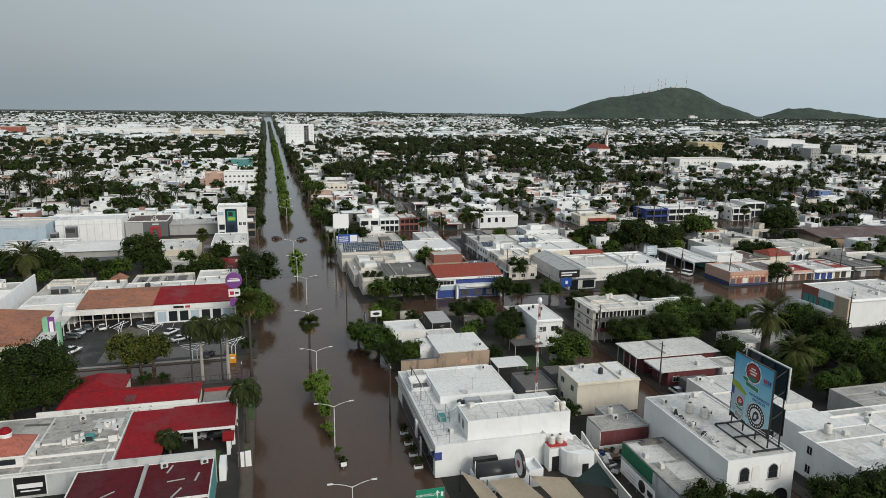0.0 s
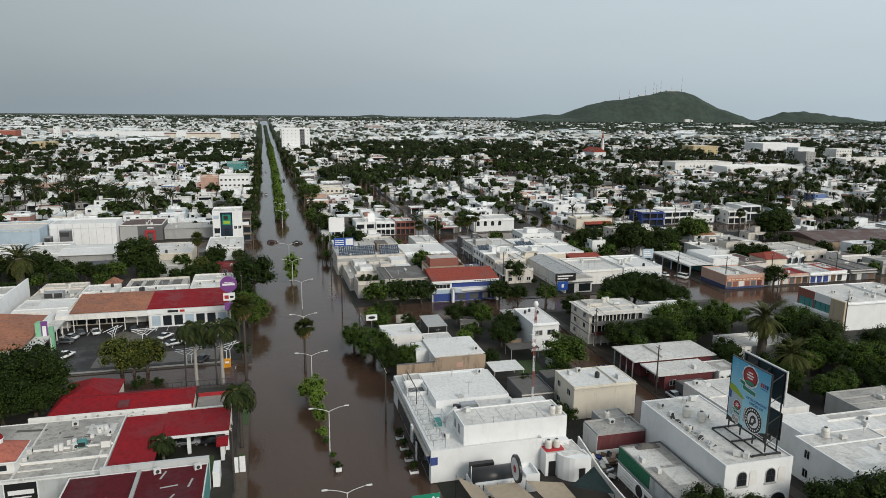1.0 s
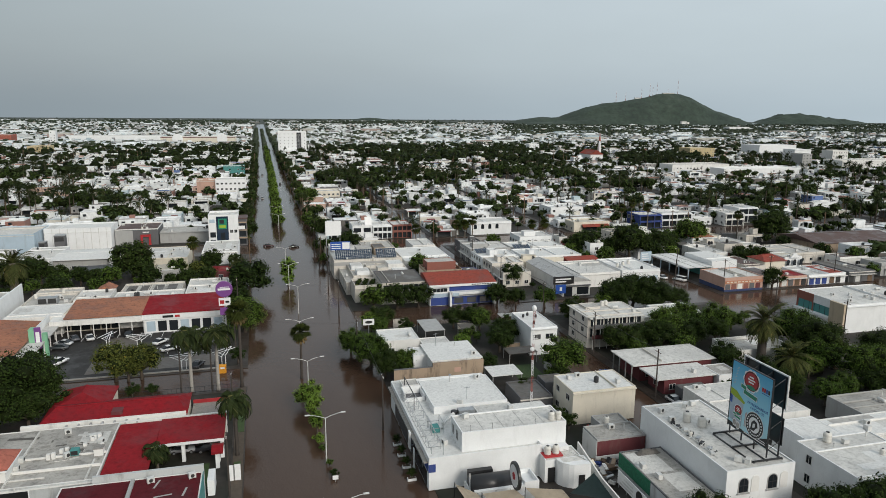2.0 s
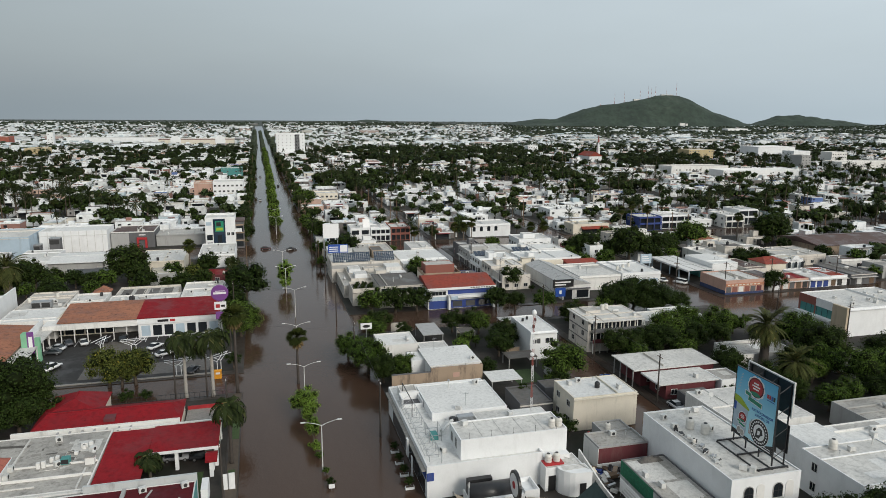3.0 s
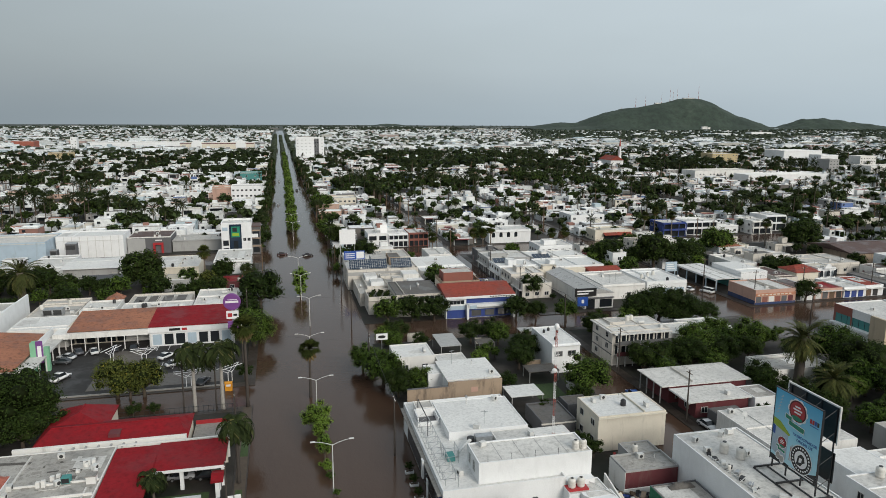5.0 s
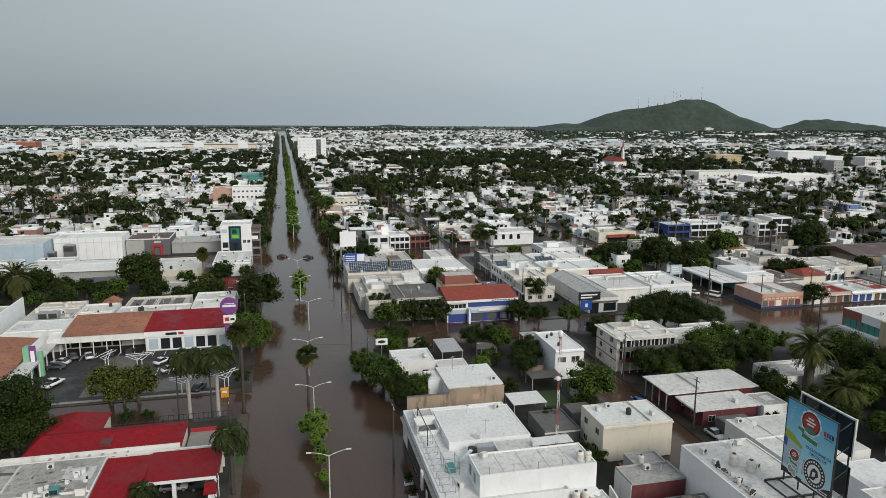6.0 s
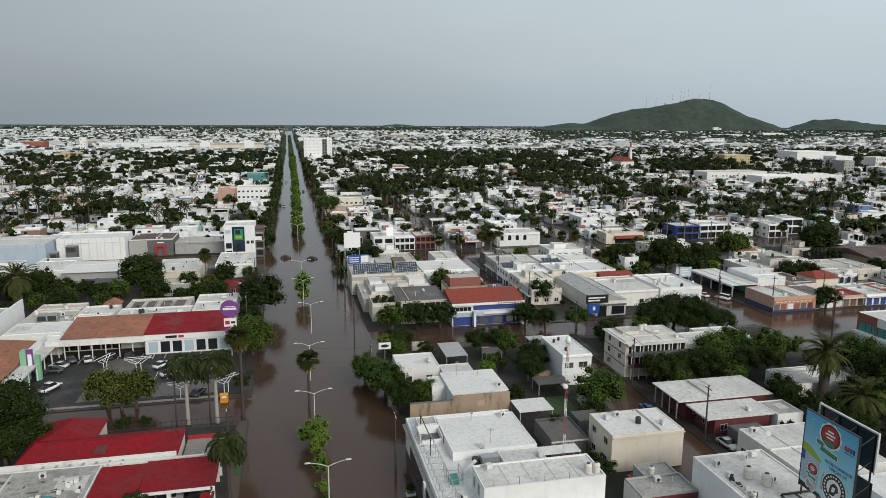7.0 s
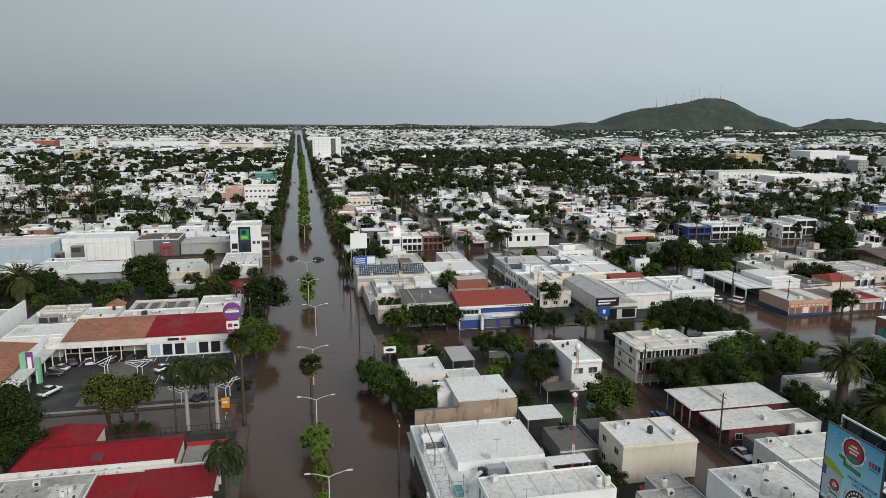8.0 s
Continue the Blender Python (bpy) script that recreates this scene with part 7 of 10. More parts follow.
# here the dark bands are the open arcade's shade, put in as colour
gallery_front(blh, 6.25, 6.0, 6.6, "blue", 3, 1.2)
wg_ = building("house", 195.0, 212.5, 311.0, 325.0, 6.4, "clean", "r_white", "white two-storey house with an upper gallery", 0.4, "w", 2, category="house", clutter=4)
gallery_front(wg_, 8.75, 7.0, 6.4, "clean", 4)
for gx0, gx1, gy0, gd, hh, col, bays, depth in ((214.0, 225.5, 312.0, 11.0, 3.6, "clean", 0, 0), (229.0, 240.0, 306.0, 14.0, 6.4, "white", 3, 1.1), (243.0, 255.0, 314.0, 13.0, 7.6, "clean", 2, 0.6), (256.5, 268.0, 303.0, 10.0, 3.9, "cream", 0, 0)):
    gq_ = building("house", gx0, gx1, gy0, gy0 + gd, hh, col, "r_white", "white two-storey house with dark upper glazing" if bays else "low pale house with a flat white roof", 0.4, "w" if bays else "ws", 2 if bays else 1, category="house", clutter=5)
    if bays:
        gallery_front(gq_, (gx1 - gx0) / 2, gd / 2, hh, col, bays, depth)
ptc = building("shop", 144.0, 163.0, 305.6, 316.0, 4.4, "cream", "r_cream", "cream shop with a red tiled porch", 0.5, "w", 1, category="shop", clutter=3)
part("porch", prism(bmesh.new(), [(-7.4, 2.6), (-7.4, 2.75), (-5.2, 3.7), (-5.2, 3.5)], -5.5, 8.6), M["r_brick"], ptc, "red tiled porch roof")
part("shopfront", boxes((-5.0, 8.2, -5.26, -5.2, 0.2, 2.5)), M["glass"], ptc, "dark shopfront")
arc_ = building("house", 93.0, 113.0, 309.0, 322.0, 5.6, "clean", "r_white", "white house with arched dark openings", 0.5, "", 2, category="house", clutter=4)
for j in range(4):
    part("arched_window", arch(bmesh.new(), 1.5, 2.3, -6.57, -6.505), M["glass"], arc_, "arched dark window", Matrix.Translation((-8.0 + 3.6 * j, 0, 2.7)))
for k in range(3):
    gs = building("shop", 37.2 + 9.1 * k, 46.0 + 9.1 * k, 309.0, 321.0, (6.0, 5.6, 5.8)[k], ("clean", "clean", "brick")[k], "r_white", ("white shop with a raked roof sign", "shop with a gallery of dark windows", "brick-red shop with an upper gallery")[k], 0.4, "", 2, category="shop", clutter=3)
    if k:
        gallery_front(gs, 4.4, 6.0, (6.0, 5.6, 5.8)[k], ("clean", "clean", "brick")[k], 4)
    else:
        part("glazing", boxes((-3.9, -0.6, -6.05, -6.005, 3.3, 5.2), (0.6, 3.8, -6.05, -6.005, 3.3, 5.2), (0.6, 3.8, -6.05, -6.005, 0.5, 2.6)), M["glass"], gs, "dark glazing and recess shade")
        part("raked_sign", prism(bmesh.new(), [(-5.9, 6.0), (-5.5, 6.0), (-4.3, 10.0), (-4.7, 10.0)], 1.2, 4.3), M["sign_white"], gs, "raked white roof panel")


# ---------------------------------------------------------------- left-hand side, near
dk = building("store", -31.0, -12.0, 78.0, 102.6, 4.4, "white", "r_dkred", "store with a dark red roof and a teal street side", 0.14, "", 1, category="store")
part("teal_side", boxes((9.5, 9.58, -12.2, 12.2, 0.2, 4.62)), M["teal"], dk, "teal street wall")
part("roof_beam", boxes((-0.25, 0.25, -11.8, 11.8, 4.47, 4.85)), M["grey"], dk)
for k, (bx_, by_, bl_, br_) in enumerate(((3.4, 10.2, 2.2, 75), (5.0, 3.4, 2.6, 65), (4.6, 6.8, 2.4, 8), (7.4, 7.2, 2.2, 80), (-4, 5, 2.0, 40))):
    part("roof_patch", boxes((-bl_ / 2, bl_ / 2, -0.14, 0.14, 4.47, 4.5)), M["grey"], dk, "pale repair strip", pose(bx_, by_, 0, 0, 0, br_))
ac_unit(-19.0, 101.2, 4.6, 20)
ac_unit(-13.4, 101.2, 4.6, 20)
cw = structure("court_wall", boxes((-27.0, -11.9, 102.9, 103.4, 0.1, 5.5)), M["pale_render"], "stained pale grey wall round a courtyard", "wall")
gr = building("grey_roofed_building", -48.0, -27.0, 105.0, 124.4, 3.9, "white", "r_weather", "white building with a cluttered grey flat roof", 0.16, "", 1)
part("roof_kerb", boxes((-1.85, -1.6, -9.4, 8.6, 3.97, 4.22)), M["r_white"], gr, "whitewashed kerb across the roof")
part("roof_kerb", boxes((-1.58, 3.2, -7.6, -7.4, 3.97, 4.16)), M["r_white"], gr)
part("roof_kerb", boxes((8.9, 9.15, -9.4, -3.4, 3.97, 4.2)), M["r_white"], gr)
part("roof_kerb", boxes((-1.58, 9.4, -1.1, -0.9, 3.97, 4.06)), M["r_weather"], gr)
for k in range(2):
    part("south_wall", boxes((-10.6 + 10.6 * k, -0.2 + 10.6 * k, -9.78, -9.705, 0.1, 4.0)), M["pale_render"], gr, "stained pale rendered panel")
sg_ = part("sign", boxes((-2.6, 1.6, -9.9, -9.79, 0.5, 3.5)), M["sign_black"], gr, "black shop sign in a pale frame")
part("sign_frame", boxes((-2.75, -2.6, -9.92, -9.79, 0.35, 3.65), (1.6, 1.75, -9.92, -9.79, 0.35, 3.65), (-2.6, 1.6, -9.92, -9.79, 3.5, 3.65)), M["sign_white"], sg_)
part("sign_bar", boxes((-2.2, 1.2, -9.94, -9.905, 1.7, 2.4)), M["sign_white"], sg_)
part("sign_bar", boxes((-1.8, 0.8, -9.94, -9.905, 1.15, 1.35)), M["sign_white"], sg_)
ck_ = part("cooler", boxes((5.2, 6.4, -1.6, -0.4, 4.1, 5.0)), M["teal"], gr, "green rooftop cooler")
part("cooler_stand", boxes((5.0, 6.6, -1.8, -0.2, 3.97, 4.1)), M["concrete"], ck_)
part("louvre", boxes((5.3, 6.3, -1.63, -1.6, 4.2, 4.9)), M["dark_metal"], ck_, "dark louvred face")
part("hatch", boxes((8.7, 10.0, -2.2, -0.9, 3.97, 5.1)), M["white"], gr, "white rendered roof hatch")
part("hatch_lid", boxes((8.6, 10.1, -2.3, -0.8, 5.1, 5.2)), M["concrete"], gr)
rg = random.Random(3)
# peeling, thickly repainted coat round the machines
for k in range(26):
    a_, b_ = rg.uniform(0.2, 0.8), rg.uniform(0.12, 0.45)
    part("roof_patch", boxes((-a_, a_, -b_, b_, 3.978, 3.984 + 0.002 * (k % 9))), M[rg.choice(("r_white", "r_white", "concrete", "r_dark"))], gr, "peeling roof coat", pose(rg.uniform(0.4, 8.6), rg.uniform(-2.6, 6.6), 0, 0, 0, rg.choice((0, 4, 88, 93, 30))))
part("coat_patch", boxes((5.4, 9.6, 2.6, 6.6, 3.978, 3.981)), M["r_white"], gr, "whiter repainted patch")
part("damp_streak", boxes((-6.8, -2.0, 5.9, 6.7, 3.978, 3.981)), M["r_dark"], gr, "dark damp streak", pose(0, 0, 0, 0, 0, -7))
for k, (x_, y_, h_) in enumerate(((2.2, -1.6, 0.9), (2.9, -1.5, 1.0), (3.6, 0.1, 0.7), (4.2, 0.9, 0.5), (7.4, 3.6, 0.6), (8.3, 4.2, 0.8), (6.6, 1.9, 0.45), (9.2, 1.4, 0.5))):
    part("vent_block", boxes((x_ - 0.26, x_ + 0.26, y_ - 0.26, y_ + 0.26, 3.97, 3.97 + h_)), M["white"], gr)
part("pipe", tube(bmesh.new(), [(2.6, -2.8, 4.06), (5.0, -2.7, 4.06), (5.1, 2.6, 4.06), (7.2, 2.9, 4.06)], (0.05, 0.05, 0.05, 0.05), 6), M["r_white"], gr, "white roof pipe")
for x_, y_, r_ in ((-34.6, 121.9, 10), (-28.6, 117.0, 70), (-30.2, 118.8, 15), (-39.0, 113.2, 90), (-38.9, 110.6, 90), (-32.7, 113.2, 40)):
    ac_unit(x_, y_, 4.1, r_)
dm = thing("domed_house", -43.3, 110.2, 0.12, "corner pavilion with a faded terracotta vaulted roof", "pavilion")
part("body", boxes((-4.0, 4.0, -3.0, 3.0, 0, 5.75)), M["white"], dm)
part("eave", boxes((-4.45, 4.45, -3.45, 3.45, 5.75, 5.95)), M["clean"], dm, "white eave slab")
vb_ = bmesh.new()
vg_ = [[vb_.verts.new((4.4 * (i / 8 - 1), 3.4 * (j / 8 - 1), 5.95 + 1.5 * ((1 - abs(i / 8 - 1) ** 1.9) * (1 - abs(j / 8 - 1) ** 1.9)) ** 0.62)) for i in range(17)] for j in range(17)]
for j in range(16):
    for i in range(16):
        vb_.faces.new((vg_[j][i], vg_[j][i + 1], vg_[j + 1][i + 1], vg_[j + 1][i]))
part("roof", vb_, M["r_pink"], dm, "faded terracotta vaulted roof", None, True)
for k in range(2):
    wd_ = part("window", boxes((-1.2, 1.2, -0.05, 0.0, 0, 0.85)), M["glass"], dm, "dark strip window", Matrix.Translation((-1.8 + 3.6 * k, -3.005, 4.45)))
    part("sill", boxes((-1.35, 1.35, -0.14, 0.0, -0.12, -0.01)), M["clean"], wd_)
cu = part("cupola", lathe(bmesh.new(), [(0.85, 7.2), (0.85, 7.85), (0.95, 7.9), (0.9, 8.0), (0.06, 8.05)], 14), M["clean"], dm, "small white cupola", Matrix.Translation((0.8, 0.6, 0)))
part("cupola_cap", lathe(bmesh.new(), [(0.9, 8.01), (0.86, 8.3), (0.62, 8.65), (0.3, 8.82), (0.05, 8.9)], 14), M["r_red"], cu, "red cap")
# red L-shaped roof round a courtyard
rl = thing("carport_wing", -20.0, 114.0, 0.12, "L-shaped carport under a red membrane roof", "carport")
part("roof_leg", prism(bmesh.new(), [(-9.0, 3.5), (-9.0, 3.75), (9.0, 4.15), (9.0, 3.7)], -6.8, -0.2), M["r_red"], rl, "red sloping roof")
part("roof_bar", prism(bmesh.new(), [(0.8, 3.4), (0.8, 3.65), (9.2, 4.3), (9.2, 3.7)], -0.2, 10.4), M["r_red"], rl)
part("fascia", boxes((-0.2, 10.4, 0.68, 0.8, 3.2, 3.66)), M["sign_white"], rl, "white fascia")
part("back_wall", boxes((-6.6, 10.2, 8.6, 8.95, 0, 3.68)), M["cream"], rl)
part("leg_wall", boxes((-6.6, -6.4, -8.8, 8.6, 0, 3.5)), M["cream"], rl)
for px_ in (3.9, 10.0):
    part("post", boxes((px_ - 0.28, px_ + 0.28, 1.1, 1.7, 0, 3.5)), M["clean"], rl)
TAKEN.append((-27, -9, 104.5, 124.5))
structure("court_lawn", boxes((-19.8, -12.0, 104.2, 113.6, 0.1, 0.16)), M["grass"], "dark wet lawn in a courtyard", "lawn")
structure("street_wall", boxes((-11.6, -10.6, 103.4, 107.0, 0.1, 2.6)), M["clean"], "low white street wall", "wall")
kk = thing("gate_kiosk", -10.6, 113.0, 0.12, "small white gate pier with a red cap roof", "gate pier")
part("pier", boxes((-0.3, 0.3, -1.4, -0.8, 0, 2.6), (-0.3, 0.3, 0.8, 1.4, 0, 2.6)), M["clean"], kk)
part("cap", prism(bmesh.new(), [(-1.7, 2.6), (-1.7, 2.9), (0, 3.4), (1.7, 2.9), (1.7, 2.6)], -0.9, 0.9), M["r_red"], kk, "red cap")
car(-16.6, 118.6, 90, (0.30, 0.31, 0.33), "grey car parked beneath a carport")
car(-12.4, 118.2, 95, (0.03, 0.03, 0.035), "black car parked beneath a carport")
# red gabled house beside the side street
rh = pitched("house", -40.6, -16.8, 127.2, 136.6, 3.1, 4.6, "cream", "r_red", "long low house with a bright red membrane roof", "x", over=0.3, hip=2.0, wins="")
part("skylight", boxes((-0.6, 1.2, -3.5, -1.3, 3.6, 4.3)), M["maroon"], rh, "framed roof hatch")
pitched("house", -40.4, -31.0, 134.4, 143.4, 3.15, 5.0, "cream", "r_red", "raised wing with a red hipped roof", "y", over=0.3, hip=3.0, wins="s")
structure("party_wall", boxes((-43.0, -16.6, 126.0, 126.5, 0.1, 4.2)), M["white"], "white party wall with a coping", "wall")
structure("party_wall", boxes((-27.0, -9.6, 124.6, 125.0, 0.1, 4.0)), M["white"], "white party wall with a coping", "wall")
for k in range(7):
    structure("slat_bridge", boxes((-36.0 + 1.9 * k, -35.7 + 1.9 * k, 124.5, 126.0, 3.7, 3.9)), M["grey"], "pale beam across a narrow light well", "beam")
pt = thing("raised_patio", -13.2, 132.0, 0.1, "weathered concrete patio with a white corner wall", "patio")
part("floor", boxes((-3.2, 3.2, -5.0, 5.0, 0, 0.9)), M["concrete"], pt)
part("wall", boxes((1.0, 3.2, -5.2, -5.0, 0, 2.6), (3.0, 3.2, -5.0, -1.5, 0, 2.6)), M["clean"], pt, "white corner wall")
part("back_wall", boxes((-3.2, 3.2, 5.0, 5.2, 0, 1.6)), M["red"], pt, "red painted wall")
TAKEN.append((-17, -9.5, 126, 138))
fn = thing("fence", -20.0, 144.3, 0.1, "dark steel bar fence along the side street", "fence")
for k in range(26):
    part("bar", boxes((-12 + 0.9 * k, -11.95 + 0.9 * k, -0.03, 0.03, 0, 1.5)), M["dark_metal"], fn)
for z in (0.25, 1.35):
    part("rail", boxes((-12, 10.6, -0.03, 0.03, z, z + 0.06)), M["dark_metal"], fn)

# shopping strip
st = thing("shopping_strip", -32.0, 190.0, 0.12, "single-storey shopping strip with terracotta and red roofs and a pale canopy", "shop row")
part("body", boxes((-22.5, 19.0, 4.0, 14.0, 0, 4.8)), M["cream"], st)
part("terracotta_roof", prism(bmesh.new(), [(-1.6, 4.9), (-1.6, 5.1), (12.4, 6.4), (13.4, 6.1), (13.4, 4.85)], -19.4, -0.9), M["r_terra"], st, "faded terracotta tiled roof")
part("red_roof", prism(bmesh.new(), [(-2.0, 5.0), (-2.0, 5.25), (12.0, 6.3), (13.4, 6.1), (13.4, 4.95)], -0.9, 19.2), M["r_red"], st, "red membrane roof")
part("canopy", boxes((-22.5, -0.9, -2.4, 4.0, 3.4, 4.7)), M["white"], st, "pale canopy fascia")
fas = part("fascia", boxes((-0.9, 19.2, -2.2, 4.0, 3.6, 4.9)), M["clean"], st, "white sign fascia")
part("sign_bar", boxes((4.0, 6.6, -2.26, -2.2, 3.95, 4.55)), M["sign_black"], fas)
part("sign_mark", prism(bmesh.new(), [(-2.26, 3.95), (-2.2, 3.95), (-2.2, 4.55), (-2.26, 4.55)], 7.0, 8.2), M["red"], fas)
for k in range(9):
    part("shop_window", boxes((-21.5 + 2.4 * k, -19.5 + 2.4 * k, 3.94, 4.0, 0.3, 2.9)), M["glass"], st, "dark shop window")
part("shutter", boxes((-7.4, -1.2, 3.9, 3.98, 0.1, 3.2)), M["white"], st, "white roller shutter")
part("bank_front", boxes((-0.8, 19.1, -1.9, 3.9, 0, 3.6)), M["clean"], st, "white bank front")
for k in range(7):
    part("shop_window", boxes((0.0 + 2.75 * k, 2.1 + 2.75 * k, -1.96, -1.9, 0.4, 3.1)), M["glass" if k % 3 else "sky"], st)
for k in range(8):
    part("canopy_post", boxes((-21.6 + 3.0 * k, -21.4 + 3.0 * k, -2.2, -2.0, 0, 3.4)), M["white"], st)
TAKEN.append((-56, -12, 186, 205))
wg = thing("shop_wing", -63.0, 178.0, 0.12, "shop wing with a terracotta tiled roof and white canopy", "shop row")
part("body", boxes((-9.0, 6.6, -13.0, 12.0, 0, 4.2)), M["cream"], wg)
bm = bmesh.new()
a = [bm.verts.new(p) for p in ((-9.5, -13.4, 6.0), (7.4, -13.4, 4.3), (7.4, 12.4, 4.3), (-9.5, 12.4, 6.0), (-9.5, -13.4, 4.1), (7.4, -13.4, 4.1), (7.4, 12.4, 4.1), (-9.5, 12.4, 4.1))]
for f in ((0, 1, 2, 3), (7, 6, 5, 4), (0, 4, 5, 1), (1, 5, 6, 2), (2, 6, 7, 3), (3, 7, 4, 0)):
    bm.faces.new([a[i] for i in f])
part("tiled_roof", bm, M["r_terra"], wg, "terracotta tiled roof")
part("canopy", boxes((7.4, 10.8, -13.0, 12.0, 3.4, 3.7)), M["r_white"], wg)
part("fascia", boxes((7.45, 7.6, 1.0, 14.0, 3.7, 5.6)), M["clean"], wg, "white sign fascia")
for k in range(6):
    part("shop_window", boxes((6.6, 6.66, -12 + 4 * k, -9 + 4 * k, 0.3, 2.8)), M["glass"], wg)
    part("canopy_post", boxes((10.5, 10.7, -12.8 + 4.9 * k, -12.6 + 4.9 * k, 0, 3.4)), M["white"], wg)
TAKEN.append((-74, -51, 160, 192))
py = thing("sign_pylon", -53.6, 175.6, 0.12, "pale green pylon with purple pictures", "sign pylon")
part("body", boxes((-1.7, -0.5, -1.0, 1.0, 0, 6.9)), M["green"], py)
part("body", boxes((0.9, 1.9, -0.4, 0.6, 0, 5.6)), M["green"], py)
part("picture", boxes((-0.5, 0.9, -0.9, -0.7, 2.2, 7.3)), M["purple"], py, "purple and white picture panel")
part("picture_mark", boxes((-0.2, 0.6, -0.96, -0.9, 3.4, 6.2)), M["sign_white"], py)
building("shop", -66.0, -52.6, 192.4, 204.4, 4.8, "white", "r_clean", "white shop with a clean pale roof", 0.15, "", 1, category="shop", clutter=2)
structure("fin_wall", boxes((-69.4, -69.0, 186.0, 218.5, 0.1, 8.0)), M["clean"], "tall plain white fin wall", "wall")
building("shop", -66.0, -54.2, 205.0, 224.0, 4.2, "grimy", "r_grey", "white back building with roof machines", 0.5, "", 1, category="shop", clutter=5)
building("shop", -53.6, -44.6, 207.6, 219.0, 4.4, "white", "r_white", "white back building with a pitched canopy", 0.5, "", 1, category="shop", clutter=4)
building("shop", -43.4, -24.8, 205.8, 214.4, 4.5, "white", "r_white", "white back building with striped rooflights", 0.4, "", 1, category="shop", clutter=3)
srl = building("shop", -43.0, -26.0, 215.0, 226.0, 3.9, "grimy", "r_grey", "low back building with dark rooflight slots", 0.6, "", 1, category="shop", clutter=4)
for k in range(4):
    part("rooflight", boxes((-7.4 + 3.8 * k, -4.8 + 3.8 * k, -4.4, 3.6, 3.97, 4.1)), M["r_dark"], srl, "dark glazed rooflight")
building("shop", -24.2, -13.2, 206.6, 224.0, 5.0, "white", "r_white", "white back building with steel tanks on the roof", 0.5, "", 1, category="shop", clutter=5)
pitched("house", -49.5, -45.5, 219.5, 224.0, 4.4, 5.6, "white", "r_terra", "small gabled roof of red tiles", "y", wins="")
for ax, ay, az in ((-60.5, 209.0, 4.58), (-57.5, 212.0, 4.58), (-40, 210, 4.68), (-28, 209, 4.68), (-34, 211, 4.68), (-22, 212, 5.18), (-17, 214, 5.18)):
    ac_unit(ax, ay, az, (ax * 31) % 360)
mc = thing("roof_chiller", -59.5, 207.0, 4.58, "large grey rooftop chiller", "chiller")
part("casing", boxes((-2.4, 2.4, -1.2, 1.2, 0.15, 1.9)), M["metal"], mc)
part("leg", boxes((-2.3, -2.1, -1.1, 1.1, 0, 0.15), (2.1, 2.3, -1.1, 1.1, 0, 0.15)), M["dark_metal"], mc)
part("grille", boxes((-2.2, -0.2, -1.24, -1.2, 0.4, 1.7), (0.2, 2.2, -1.24, -1.2, 0.4, 1.7)), M["grille"], mc)
pd = thing("pole_sign", -11.9, 178.0, 0.1, "purple disc sign above a white box sign on a pole", "sign")
part("pole", tube(bmesh.new(), [(0, 0.3, 0), (0, 0.3, 13.0)], (0.22, 0.18), 10), M["metal"], pd)
bm = lathe(bmesh.new(), [(1.95, -0.25), (2.05, -0.2), (2.05, 0.2), (1.95, 0.25)], 30)
bmesh.ops.rotate(bm, verts=bm.verts, matrix=Matrix.Rotation(radians(90), 3, "X"))
dd = part("disc", bm, M["purple"], pd, "purple disc", Matrix.Translation((0, 0, 13.2)))
part("text_bar", boxes((-1.5, 1.5, -0.3, -0.25, -0.25, 0.25)), M["sign_white"], dd)
part("text_bar", boxes((-1.0, 1.2, -0.3, -0.25, 0.45, 0.6)), M["sign_white"], dd)
bx = part("box", boxes((-1.4, 1.4, -0.25, 0.25, 9.0, 10.9)), M["sign_white"], pd, "white box sign")
part("mark", boxes((-1.1, -0.1, -0.29, -0.25, 9.5, 10.4)), M["red"], bx)
part("mark", boxes((0.2, 1.1, -0.29, -0.25, 9.7, 10.2)), M["sign_black"], bx)
part("lower_box", boxes((-1.2, 1.2, -0.2, 0.2, 6.6, 8.4)), M["purple"], pd)

LOT = (("sedan", -45.2, 186.0, 200, (0.66, 0.66, 0.65), "white sedan"), ("sedan", -48.8, 186.4, 205, (0.10, 0.10, 0.11), "dark grey sedan"), ("sedan", -50.4, 182.8, 250, (0.55, 0.56, 0.57), "silver sedan"), ("sedan", -50.6, 179.6, 265, (0.06, 0.065, 0.07), "dark sedan"),
       ("pickup", -48.0, 168.8, 155, (0.72, 0.72, 0.72), "white pickup truck"), ("sedan", -27.6, 178.6, 145, (0.70, 0.70, 0.70), "white sedan"), ("sedan", -24.8, 172.6, 120, (0.70, 0.70, 0.70), "white hatchback"), ("sedan", -17.4, 159.8, 160, (0.03, 0.03, 0.035), "black sedan"),
       ("sedan", -19.8, 174.0, 150, (0.62, 0.62, 0.62), "silver sedan"), ("sedan", -16.4, 174.6, 150, (0.25, 0.26, 0.28), "grey sedan"), ("sedan", -40.6, 187.0, 185, (0.04, 0.04, 0.045), "black sedan"), ("sedan", -36.2, 187.0, 180, (0.03, 0.03, 0.03), "black sedan"))
for kind, cx_, cy_, rz_, col_, lab_ in LOT:
    car(cx_, cy_, rz_, col_, lab_ + " parked in the wet lot", kind, 0.14)


